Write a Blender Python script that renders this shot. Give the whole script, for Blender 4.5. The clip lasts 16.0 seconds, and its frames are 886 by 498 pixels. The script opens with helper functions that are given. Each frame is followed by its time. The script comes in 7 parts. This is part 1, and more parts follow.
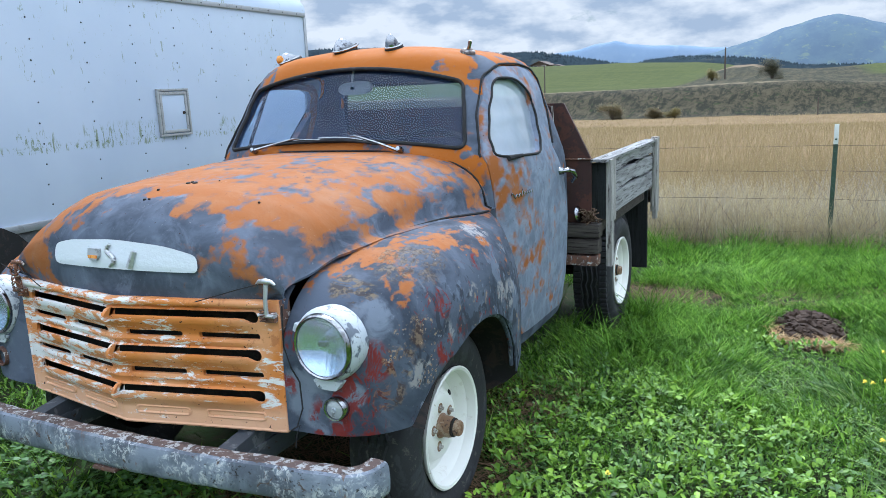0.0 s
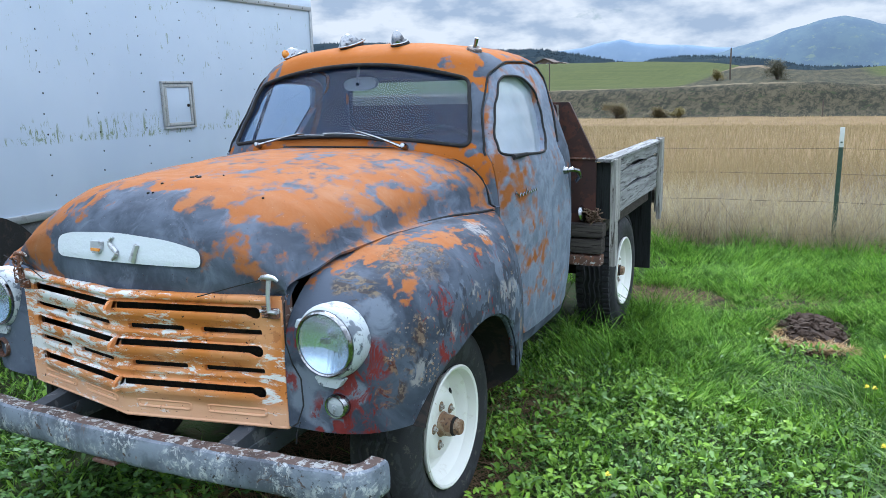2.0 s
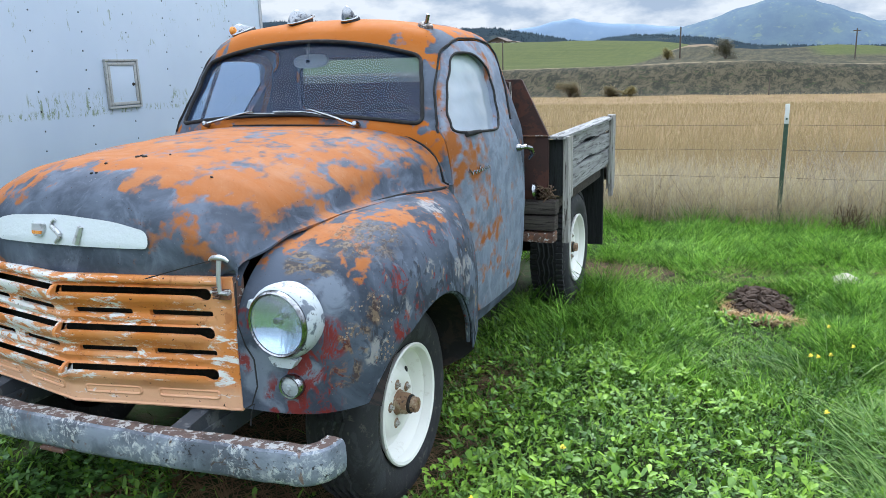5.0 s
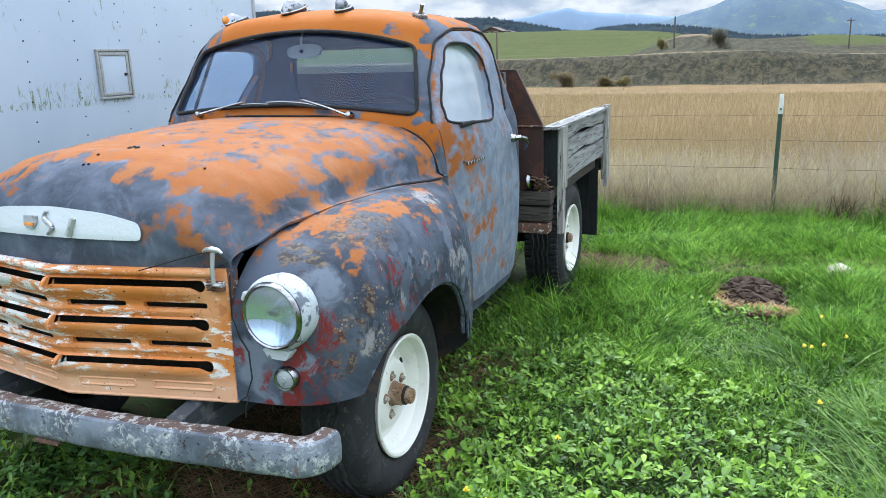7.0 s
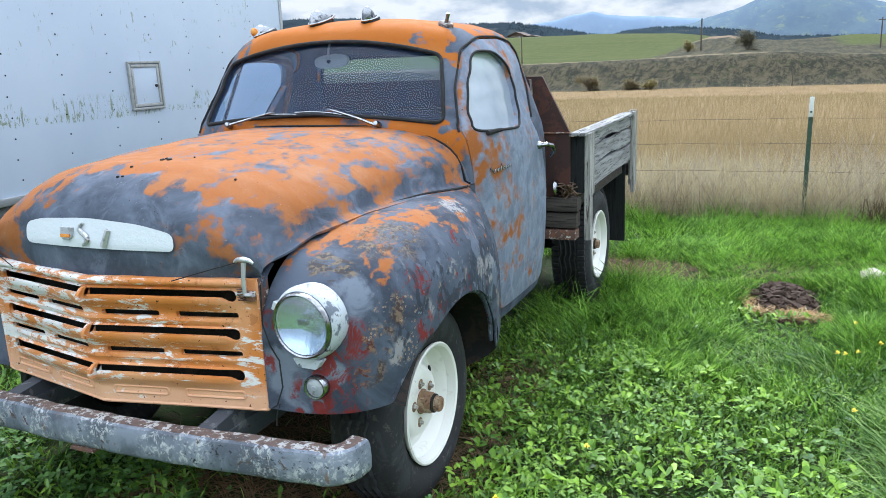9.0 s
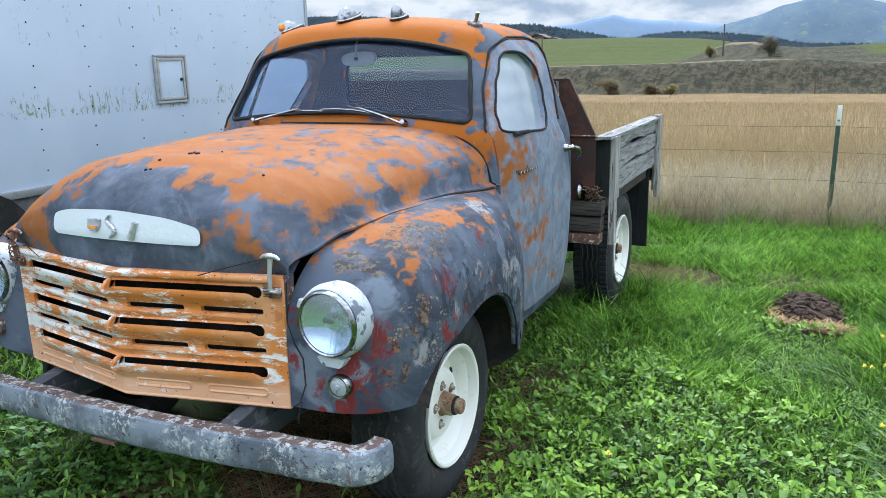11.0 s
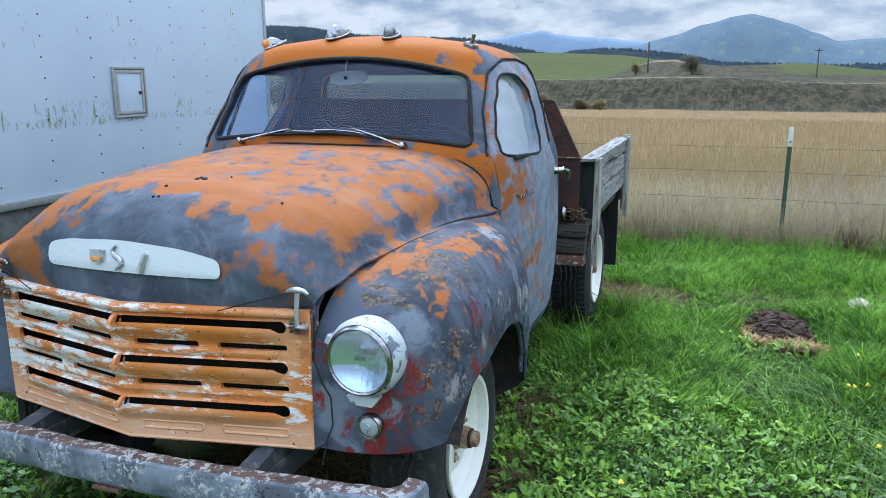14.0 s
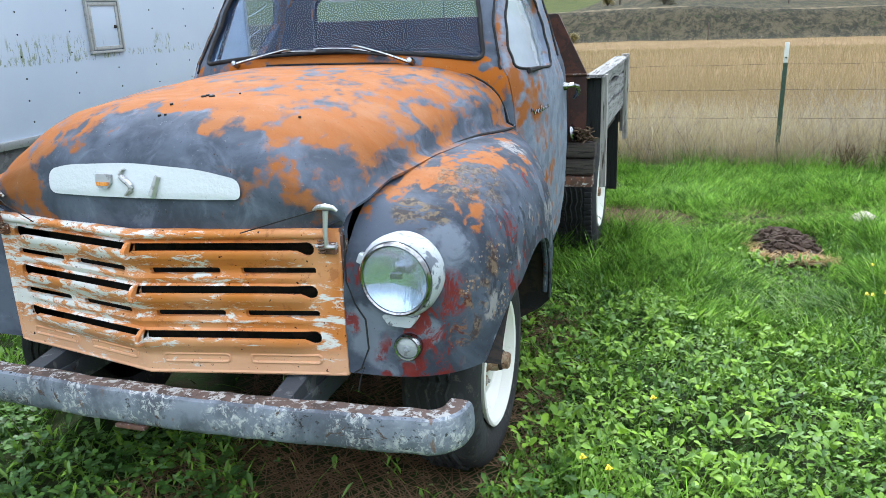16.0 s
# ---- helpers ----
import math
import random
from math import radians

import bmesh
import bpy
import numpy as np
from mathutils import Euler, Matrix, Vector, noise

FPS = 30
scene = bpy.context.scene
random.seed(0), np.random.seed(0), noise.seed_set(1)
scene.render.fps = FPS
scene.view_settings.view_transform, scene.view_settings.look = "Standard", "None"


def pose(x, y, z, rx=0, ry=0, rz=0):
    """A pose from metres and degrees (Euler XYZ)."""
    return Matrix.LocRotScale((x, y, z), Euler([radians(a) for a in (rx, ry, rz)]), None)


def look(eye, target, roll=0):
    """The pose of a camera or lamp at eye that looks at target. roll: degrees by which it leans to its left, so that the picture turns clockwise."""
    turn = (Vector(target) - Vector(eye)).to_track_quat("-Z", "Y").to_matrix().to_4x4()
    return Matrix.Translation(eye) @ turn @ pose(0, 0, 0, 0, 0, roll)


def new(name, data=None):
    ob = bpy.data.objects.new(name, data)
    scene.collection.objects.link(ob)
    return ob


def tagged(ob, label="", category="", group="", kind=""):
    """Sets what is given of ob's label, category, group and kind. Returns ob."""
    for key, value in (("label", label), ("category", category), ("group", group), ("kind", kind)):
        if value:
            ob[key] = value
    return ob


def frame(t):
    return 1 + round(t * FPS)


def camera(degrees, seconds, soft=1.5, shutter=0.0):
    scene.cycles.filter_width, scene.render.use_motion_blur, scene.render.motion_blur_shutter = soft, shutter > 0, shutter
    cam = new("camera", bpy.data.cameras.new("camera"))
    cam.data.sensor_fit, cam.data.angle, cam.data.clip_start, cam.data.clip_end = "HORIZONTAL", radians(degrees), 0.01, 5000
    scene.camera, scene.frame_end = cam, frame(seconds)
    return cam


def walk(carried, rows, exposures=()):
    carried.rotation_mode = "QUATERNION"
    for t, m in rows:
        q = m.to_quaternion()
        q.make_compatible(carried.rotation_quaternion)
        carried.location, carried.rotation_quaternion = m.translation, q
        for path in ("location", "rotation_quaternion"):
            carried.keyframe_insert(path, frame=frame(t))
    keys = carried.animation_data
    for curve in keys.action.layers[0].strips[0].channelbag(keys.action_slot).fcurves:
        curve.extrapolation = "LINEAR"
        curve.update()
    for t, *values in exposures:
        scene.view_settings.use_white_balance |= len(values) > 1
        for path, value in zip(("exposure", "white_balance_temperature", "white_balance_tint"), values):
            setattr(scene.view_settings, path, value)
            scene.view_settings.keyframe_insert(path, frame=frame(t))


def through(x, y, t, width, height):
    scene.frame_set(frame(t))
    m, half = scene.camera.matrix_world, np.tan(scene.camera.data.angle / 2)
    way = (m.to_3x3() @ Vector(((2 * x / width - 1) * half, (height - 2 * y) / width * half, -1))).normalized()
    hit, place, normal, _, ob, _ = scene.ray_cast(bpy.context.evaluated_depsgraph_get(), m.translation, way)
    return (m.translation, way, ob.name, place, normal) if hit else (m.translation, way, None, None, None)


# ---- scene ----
cam = camera(59.7, 16.0, soft=0.62)
PATH = [
    (0, (1.901, -2.273, 1.498), (1.056, -0.505, 1.099), -2.5),
    (0.5, (1.894, -2.271, 1.495), (1.039, -0.51, 1.084), -2.4),
    (1, (1.893, -2.265, 1.499), (1.038, -0.506, 1.084), -2.0),
    (1.5, (1.894, -2.261, 1.497), (1.04, -0.5, 1.086), -1.8),
    (2, (1.892, -2.267, 1.504), (1.043, -0.502, 1.095), -1.6),
    (2.5, (1.89, -2.266, 1.5), (1.046, -0.499, 1.092), -1.6),
    (3, (1.888, -2.265, 1.501), (1.049, -0.496, 1.089), -1.6),
    (3.5, (1.891, -2.266, 1.504), (1.061, -0.496, 1.084), -1.8),
    (4, (1.89, -2.269, 1.499), (1.079, -0.492, 1.068), -1.9),
    (4.5, (1.886, -2.268, 1.504), (1.106, -0.481, 1.056), -1.9),
    (5, (1.896, -2.259, 1.494), (1.155, -0.46, 1.032), -1.7),
    (7.5, (1.892, -2.254, 1.497), (1.166, -0.455, 1.009), -1.7),
    (8, (1.892, -2.263, 1.51), (1.144, -0.472, 1.027), -1.9),
    (8.5, (1.89, -2.266, 1.508), (1.119, -0.482, 1.033), -2.2),
    (9, (1.89, -2.262, 1.508), (1.101, -0.485, 1.037), -2.5),
    (11.5, (1.805, -2.256, 1.506), (0.98, -0.496, 1.036), -1.1),
    (12, (1.666, -2.261, 1.5), (0.876, -0.488, 1.019), -0.8),
    (12.5, (1.573, -2.264, 1.5), (0.83, -0.471, 1.017), -0.6),
    (13, (1.551, -2.275, 1.521), (0.85, -0.461, 1.051), -0.4),
    (13.5, (1.551, -2.279, 1.535), (0.878, -0.45, 1.085), -0.3),
    (14, (1.553, -2.287, 1.549), (0.893, -0.452, 1.106), -0.2),
    (14.5, (1.533, -2.304, 1.51), (0.869, -0.475, 1.048), -0.3),
    (15, (1.521, -2.315, 1.496), (0.855, -0.496, 0.997), -0.6),
    (15.5, (1.484, -2.302, 1.492), (0.838, -0.489, 0.948), -1.4),
    (16, (1.376, -2.244, 1.443), (0.781, -0.427, 0.856), -2.2),
]
walk(cam, [(t, look(eye, target, roll)) for t, eye, target, roll in PATH], exposures=[(0.0, 0.22, 5600, 8), (3.5, 0.22, 5650, 8), (5.0, 0.3, 5850, 8), (9.0, 0.38, 5900, 8), (11.5, 0.28, 5800, 8), (12.5, 0.4, 5850, 8), (13.3, 0.3, 5750, 8), (14.0, 0.1, 5480, 8), (14.5, 0.2, 5500, 8), (15.1, 0.36, 5850, 8), (16.0, 0.44, 6000, 8)])


# ---------------------------------------------------------------- world and light
world = bpy.data.worlds.new("overcast_sky")
scene.world = world
world.use_nodes = True
wn, wl = world.node_tree.nodes, world.node_tree.links
wn.clear()
SUN_EL, SUN_AZ = radians(49), radians(-22)          # azimuth from +y, to the left
sky = wn.new("ShaderNodeTexSky")
sky.sky_type, sky.sun_disc = "NISHITA", False
sky.sun_elevation, sky.sun_rotation = SUN_EL, SUN_AZ
sky.air_density, sky.dust_density, sky.ozone_density = 1.0, 0.0, 1.8
coord = wn.new("ShaderNodeTexCoord")
stretch = wn.new("ShaderNodeMapping")
stretch.inputs["Scale"].default_value = (2.8, 2.8, 7.0)
stretch.inputs["Location"].default_value = (0.4, 0.1, 0.35)
wl.new(coord.outputs["Generated"], stretch.inputs[0])
puffs = wn.new("ShaderNodeTexNoise")
puffs.inputs["Scale"].default_value, puffs.inputs["Detail"].default_value = 3.0, 10
puffs.inputs["Roughness"].default_value = 0.6
puffs.inputs["Distortion"].default_value = 0.3
wl.new(stretch.outputs[0], puffs.inputs["Vector"])
cover = wn.new("ShaderNodeValToRGB")
cover.color_ramp.elements[0].position, cover.color_ramp.elements[1].position = 0.28, 0.36
wl.new(puffs.outputs[0], cover.inputs[0])
shade = wn.new("ShaderNodeTexNoise")
shade.inputs["Scale"].default_value, shade.inputs["Detail"].default_value, shade.inputs["Roughness"].default_value = 4.0, 11, 0.54
wl.new(stretch.outputs[0], shade.inputs["Vector"])
tint = wn.new("ShaderNodeValToRGB")
tint.color_ramp.elements[0].position, tint.color_ramp.elements[1].position = 0.38, 0.56
tint.color_ramp.elements[0].color = (8.8, 10.3, 12.4, 1)
tint.color_ramp.elements[1].color = (16.8, 17.0, 17.2, 1)
wl.new(shade.outputs[0], tint.inputs[0])
blend = wn.new("ShaderNodeMix")
blend.data_type = "RGBA"
wl.new(cover.outputs[0], blend.inputs[0])
wl.new(sky.outputs[0], blend.inputs[6])
wl.new(tint.outputs[0], blend.inputs[7])
split = wn.new("ShaderNodeSeparateXYZ")
wl.new(coord.outputs["Generated"], split.inputs[0])
rise = wn.new("ShaderNodeMapRange")                  # an overcast sky is brighter overhead than at the horizon
rise.interpolation_type = "SMOOTHSTEP"
rise.inputs[1].default_value, rise.inputs[2].default_value = 0.08, 0.65
rise.inputs[3].default_value, rise.inputs[4].default_value = 0.62, 2.05
wl.new(split.outputs[2], rise.inputs[0])
lifted = wn.new("ShaderNodeVectorMath")
lifted.operation = "SCALE"
wl.new(blend.outputs[2], lifted.inputs[0])
wl.new(rise.outputs[0], lifted.inputs["Scale"])
dome = wn.new("ShaderNodeBackground")
dome.inputs[1].default_value = 0.07
wl.new(lifted.outputs[0], dome.inputs[0])
wo = wn.new("ShaderNodeOutputWorld")
wl.new(dome.outputs[0], wo.inputs[0])

sun = new("sun", bpy.data.lights.new("sun", "SUN"))
sun.data.energy, sun.data.angle, sun.data.color = 3.0, radians(18), (1.0, 0.96, 0.9)
sun_way = Vector((math.sin(SUN_AZ) * math.cos(SUN_EL), math.cos(SUN_AZ) * math.cos(SUN_EL), math.sin(SUN_EL)))
sun.matrix_world = look(sun_way * 50, (0, 0, 0))


# ---------------------------------------------------------------- materials
class Mat:
    """A small node builder round one principled shader."""

    def __init__(self, name, rough=0.6, metal=0.0, spec=0.4):
        self.m = bpy.data.materials.new(name)
        self.m.use_nodes = True
        self.n, self.l = self.m.node_tree.nodes, self.m.node_tree.links
        self.b = self.n["Principled BSDF"]
        self.put("Roughness", rough)
        self.put("Metallic", metal)
        self.put("Specular IOR Level", spec)
        tc = self.n.new("ShaderNodeTexCoord")
        self.pos = tc.outputs["Object"]

    def put(self, key, value):
        s = self.b.inputs[key]
        if isinstance(value, bpy.types.NodeSocket):
            self.l.new(value, s)
        else:
            s.default_value = (*value, 1) if isinstance(value, tuple) and len(value) == 3 and key != "Normal" else value
        return self

    def feed(self, s, value):
        if isinstance(value, bpy.types.NodeSocket):
            self.l.new(value, s)
        else:
            s.default_value = (*value, 1) if isinstance(value, tuple) and len(value) == 3 and s.type == "RGBA" else value

    def noise(self, scale, detail=5, rough=0.55, distort=0.0, at=None):
        t = self.n.new("ShaderNodeTexNoise")
        t.inputs["Scale"].default_value, t.inputs["Detail"].default_value = scale, detail
        t.inputs["Roughness"].default_value, t.inputs["Distortion"].default_value = rough, distort
        self.l.new(at or self.pos, t.inputs["Vector"])
        return t.outputs[0]

    def cells(self, scale, out="Distance", at=None):
        t = self.n.new("ShaderNodeTexVoronoi")
        t.inputs["Scale"].default_value = scale
        self.l.new(at or self.pos, t.inputs["Vector"])
        return t.outputs[out]

    def scaled(self, sx, sy, sz):
        t = self.n.new("ShaderNodeMapping")
        t.inputs["Scale"].default_value = (sx, sy, sz)
        self.l.new(self.pos, t.inputs[0])
        return t.outputs[0]

    def math(self, op, a, b=0.0, c=0.0):
        t = self.n.new("ShaderNodeMath")
        t.operation = op
        for s, v in zip(t.inputs, (a, b, c)):
            self.feed(s, v)
        return t.outputs[0]

    def xyz(self):
        t = self.n.new("ShaderNodeSeparateXYZ")
        self.l.new(self.pos, t.inputs[0])
        return t.outputs

    def step(self, v, low, high):
        t = self.n.new("ShaderNodeMapRange")
        t.interpolation_type = "SMOOTHSTEP"
        self.feed(t.inputs[0], v)
        t.inputs[1].default_value, t.inputs[2].default_value = low, high
        return t.outputs[0]

    def mix(self, fac, a, b):
        t = self.n.new("ShaderNodeMix")
        t.data_type = "RGBA"
        self.feed(t.inputs[0], fac)
        self.feed(t.inputs[6], a)
        self.feed(t.inputs[7], b)
        return t.outputs[2]

    def near(self, place, radius, wobble=None):
        """1 near a place, falling to 0 at the radius, with an uneven edge."""
        t = self.n.new("ShaderNodeVectorMath")
        t.operation = "DISTANCE"
        self.l.new(self.pos, t.inputs[0])
        t.inputs[1].default_value = place
        d = self.math("DIVIDE", t.outputs["Value"], radius)
        if wobble is not None:
            d = self.math("ADD", d, self.math("MULTIPLY", self.math("SUBTRACT", wobble, 0.5), 1.6))
        return self.step(self.math("SUBTRACT", 1.0, d), -0.05, 0.3)

    def bump(self, height, strength=0.3, depth=0.01):
        t = self.n.new("ShaderNodeBump")
        t.inputs["Strength"].default_value, t.inputs["Distance"].default_value = strength, depth
        self.feed(t.inputs["Height"], height)
        self.l.new(t.outputs[0], self.b.inputs["Normal"])
        return self

    def island(self):
        return self.n.new("ShaderNodeNewGeometry").outputs["Random Per Island"]

    def each(self):
        return self.n.new("ShaderNodeObjectInfo").outputs["Random"]


ORANGE, ORANGE_PALE = (0.275, 0.099, 0.03), (0.305, 0.147, 0.076)
PRIMER, PRIMER_DARK, PRIMER_PALE = (0.105, 0.125, 0.168), (0.055, 0.066, 0.09), (0.2, 0.235, 0.31)
RUST, RUST_DARK, RED, CHALK = (0.16, 0.065, 0.03), (0.045, 0.022, 0.014), (0.2, 0.022, 0.016), (0.6, 0.61, 0.62)


def weathered(name, orange_bias, orange=(), grey=(), size=5.0, soft=0.1, streak=(1, 1, 1), pale=0.5, extra=None, blot=0.34, tones=(ORANGE, ORANGE_PALE), primer=(PRIMER_DARK, PRIMER), mottle=1.0):
    """Faded orange over blue-grey primer. orange_bias(m, x, y, z) tilts the balance; orange, grey: patches (x, y, z, radius)."""
    m = Mat(name, 0.7, 0.0, 0.07)
    x, y, z = m.xyz()
    at = m.scaled(*streak)
    wide, mid, fine = m.noise(size, 2.5, 0.5, 0.5, at), m.noise(size * 2.3, 2.5, 0.5, 0.4, at), m.noise(size * 6, 4, 0.6, 0.2, at)
    v = m.math("MULTIPLY_ADD", wide, 0.8, m.math("MULTIPLY_ADD", mid, 1.4, m.math("MULTIPLY", fine, 0.6)))
    v = m.math("MULTIPLY_ADD", m.math("SUBTRACT", v, 1.4), mottle, orange_bias(m, x, y, z))
    wob = m.noise(8, 5, 0.6)
    for *place, r in orange:
        v = m.math("ADD", v, m.math("MULTIPLY", m.near(place, r, wob), blot))
    for *place, r, k in grey:
        v = m.math("SUBTRACT", v, m.math("MULTIPLY", m.near(place, r, wob), k))
    mask = m.step(v, -soft, soft)
    grey_tone = m.mix(m.step(m.noise(6, 5, 0.6, 0.6), 0.36, 0.64), *primer)
    grey_tone = m.mix(m.math("MULTIPLY", m.step(m.noise(9, 6, 0.68, 0.8, at), 0.62 - 0.2 * pale, 0.85 - 0.24 * pale), pale), grey_tone, PRIMER_PALE)
    if pale >= 1:
        grey_tone = m.mix(0.6, grey_tone, m.mix(m.step(m.noise(14, 5, 0.6, 0.3, at), 0.4, 0.62), (0.19, 0.225, 0.295), (0.27, 0.31, 0.39)))
    orange_tone = m.mix(m.step(m.noise(5, 6, 0.7, 0.5, m.scaled(0.5, 1, 1)), 0.42, 0.75), *tones)
    orange_tone = m.mix(m.math("MULTIPLY", m.step(m.noise(45, 4, 0.7), 0.52, 0.75), 0.45), orange_tone, (0.32, 0.115, 0.036))
    base = m.mix(mask, grey_tone, orange_tone)
    if extra:
        base = extra(m, base, x, y, z, wob)
    base = m.mix(m.math("MULTIPLY", m.step(m.noise(130, 3, 0.6), 0.69, 0.72), 0.8), base, RUST_DARK)
    base = m.mix(m.math("MULTIPLY", m.step(m.noise(70, 4, 0.7), 0.66, 0.72), 0.16), base, CHALK)
    m.put("Base Color", base)
    m.put("Roughness", m.math("MULTIPLY_ADD", m.noise(20, 5), 0.35, 0.50))
    m.bump(m.math("ADD", m.noise(7, 4), m.math("MULTIPLY", m.noise(160, 3), 0.08)), 0.14, 0.02)
    return m.m


def hood_bias(m, x, y, z):
    return m.math("MULTIPLY_ADD", m.step(z, 1.06, 1.24), 0.22, -0.04)


def top_bias(level, k):
    return lambda m, x, y, z: m.math("MULTIPLY", m.math("SUBTRACT", z, level), k)


def fender_scars(m, base, x, y, z, wob):
    """Pitted rust on the crown, red lead, filler and scraped primer down the flank."""
    def over(base, spots, edge, tone, most=0.92):
        cover = None
        for *place, r in spots:
            n = m.near(place, r, wob)
            cover = n if cover is None else m.math("MAXIMUM", cover, n)
        return m.mix(m.math("MULTIPLY", m.math("MULTIPLY", cover, edge), most), base, tone)

    flank = m.math("MULTIPLY", m.step(x, 0.82, 0.92), m.step(m.math("MULTIPLY", z, -1), -1.0, -0.88))
    down = m.scaled(1, 1.0, 0.75)
    for k, (tone, low) in enumerate((((0.13, 0.155, 0.205), 0.55), ((0.23, 0.26, 0.31), 0.64), ((0.035, 0.04, 0.053), 0.55), ((0.16, 0.024, 0.02), 0.63), ((0.27, 0.205, 0.14), 0.64))):
        n = m.noise(9.5 + 1.3 * k, 4, 0.58, 0.7 + 0.3 * k, down)
        base = m.mix(m.math("MULTIPLY", m.math("MULTIPLY", m.step(n, low, low + 0.05), flank), 0.85), base, tone)
    soft, crisp = m.step(m.noise(12, 5, 0.6, 0.6), 0.36, 0.56), m.step(m.noise(19, 7, 0.74, 0.8, down), 0.46, 0.56)
    base = over(base, ((0.619, -0.551, 0.667, 0.09), (0.756, -0.529, 0.66, 0.05), (0.796, -0.465, 0.88, 0.08), (0.66, -0.55, 0.6, 0.07)), soft, (0.19, 0.22, 0.275), 0.75)
    base = over(base, ((0.907, -0.376, 0.691, 0.05), (0.936, -0.237, 0.775, 0.05), (0.933, 0.307, 0.765, 0.06), (0.814, 0.27, 1.002, 0.07), (0.935, -0.033, 0.85, 0.05), (0.94, 0.2, 0.8, 0.05)), crisp, m.mix(m.noise(24, 4), (0.2, 0.22, 0.26), (0.33, 0.3, 0.27)))
    base = over(base, ((0.802, -0.506, 0.742, 0.09), (0.787, -0.515, 0.677, 0.1), (0.7, -0.545, 0.575, 0.08), (0.78, -0.52, 0.58, 0.08), (0.934, -0.261, 0.736, 0.06), (0.942, -0.158, 0.769, 0.05), (0.918, -0.243, 0.87, 0.05), (0.901, 0.083, 0.93, 0.04), (0.562, -0.547, 0.80, 0.04), (0.562, -0.547, 0.68, 0.04)), crisp, m.mix(m.noise(30, 4), (0.11, 0.012, 0.01), (0.22, 0.036, 0.028)))
    base = over(base, ((0.874, -0.438, 0.748, 0.06), (0.849, -0.469, 0.657, 0.06), (0.9, -0.36, 0.82, 0.05)), crisp, m.mix(m.step(m.noise(70, 5), 0.42, 0.56), (0.2, 0.14, 0.09), (0.06, 0.035, 0.025)), 0.75)
    base = over(base, ((0.698, -0.427, 0.952, 0.06), (0.746, -0.43, 0.939, 0.06)), m.step(m.noise(24, 6, 0.7, 0.6, m.scaled(0.5, 1, 1.6)), 0.45, 0.55), m.mix(m.step(m.noise(50, 5), 0.42, 0.56), (0.2, 0.145, 0.08), (0.06, 0.045, 0.035)), 0.7)
    pits = m.step(m.noise(60, 6, 0.75), 0.42, 0.62)
    base = over(base, ((0.80, -0.25, 0.987, 0.11), (0.79, -0.32, 0.976, 0.07), (0.82, -0.14, 0.998, 0.09)), m.step(m.noise(38, 7, 0.75, 0.4, m.scaled(1, 0.5, 1)), 0.44, 0.56), m.mix(pits, (0.06, 0.042, 0.032), (0.18, 0.14, 0.1)), 0.8)
    ring = m.math("MULTIPLY", m.math("MULTIPLY", m.near((0.92, -0.4, 0.76), 0.12, wob), m.step(m.noise(14, 3), 0.5, 0.56)), m.step(m.math("MULTIPLY", m.cells(95), -1.0), -0.42, -0.3))
    return m.mix(m.math("MULTIPLY", ring, 0.8), base, m.mix(m.step(m.cells(95), 0.12, 0.25), (0.06, 0.03, 0.02), (0.36, 0.26, 0.18)))


def speckled(name, base, second, third, low=0.52, scale=14, rough=0.6, metal=0.0, stretch_by=(1, 1, 1), bump=0.3):
    m = Mat(name, rough, metal)
    at = m.scaled(*stretch_by)
    a = m.mix(m.step(m.noise(scale, 7, 0.68, 0.5, at), low, low + 0.06), base, second)
    a = m.mix(m.step(m.noise(scale * 2.7, 6, 0.7, 0.3, at), low + 0.06, low + 0.12), a, third)
    m.put("Base Color", a)
    m.bump(m.noise(scale * 5, 5, 0.6, 0, at), bump, 0.006)
    return m.m


HOOD_PAINT = weathered("hood_paint", hood_bias,
                       orange=((0.386, -0.565, 1.086, 0.06), (0.445, -0.56, 1.061, 0.08), (0.515, -0.539, 1.034, 0.07), (0.492, -0.338, 1.149, 0.15), (0.547, -0.298, 1.116, 0.1), (0.58, -0.159, 1.116, 0.14), (0.289, -0.446, 1.194, 0.15), (-0.376, -0.552, 1.105, 0.17), (0.0, -0.4, 1.23, 0.14), (0.66, 0.08, 1.11, 0.14)),
                       grey=((0.0, -0.63, 1.01, 0.31, 0.60), (0.24, -0.6, 1.03, 0.2, 0.27), (-0.25, -0.6, 1.06, 0.16, 0.18), (0.43, -0.57, 0.97, 0.16, 0.24), (0.311, -0.513, 1.157, 0.08, 0.27), (0.295, -0.556, 1.135, 0.08, 0.24), (0.06, -0.565, 1.16, 0.13, 0.24), (0.502, -0.418, 1.109, 0.08, 0.21), (0.47, -0.51, 1.09, 0.08, 0.21),
                             (0.559, -0.429, 1.038, 0.1, 0.21), (0.601, -0.255, 1.035, 0.09, 0.27), (0.64, -0.05, 1.04, 0.09, 0.27), (0.684, 0.2, 1.03, 0.09, 0.27), (0.7, 0.45, 1.03, 0.1, 0.27), (0.331, -0.386, 1.203, 0.05, 0.15), (0.64, 0.3, 1.116, 0.12, 0.18), (0.653, 0.46, 1.117, 0.13, 0.21)), size=7.5, soft=0.24, streak=(1.0, 0.62, 1.0), blot=0.22, mottle=1.35)
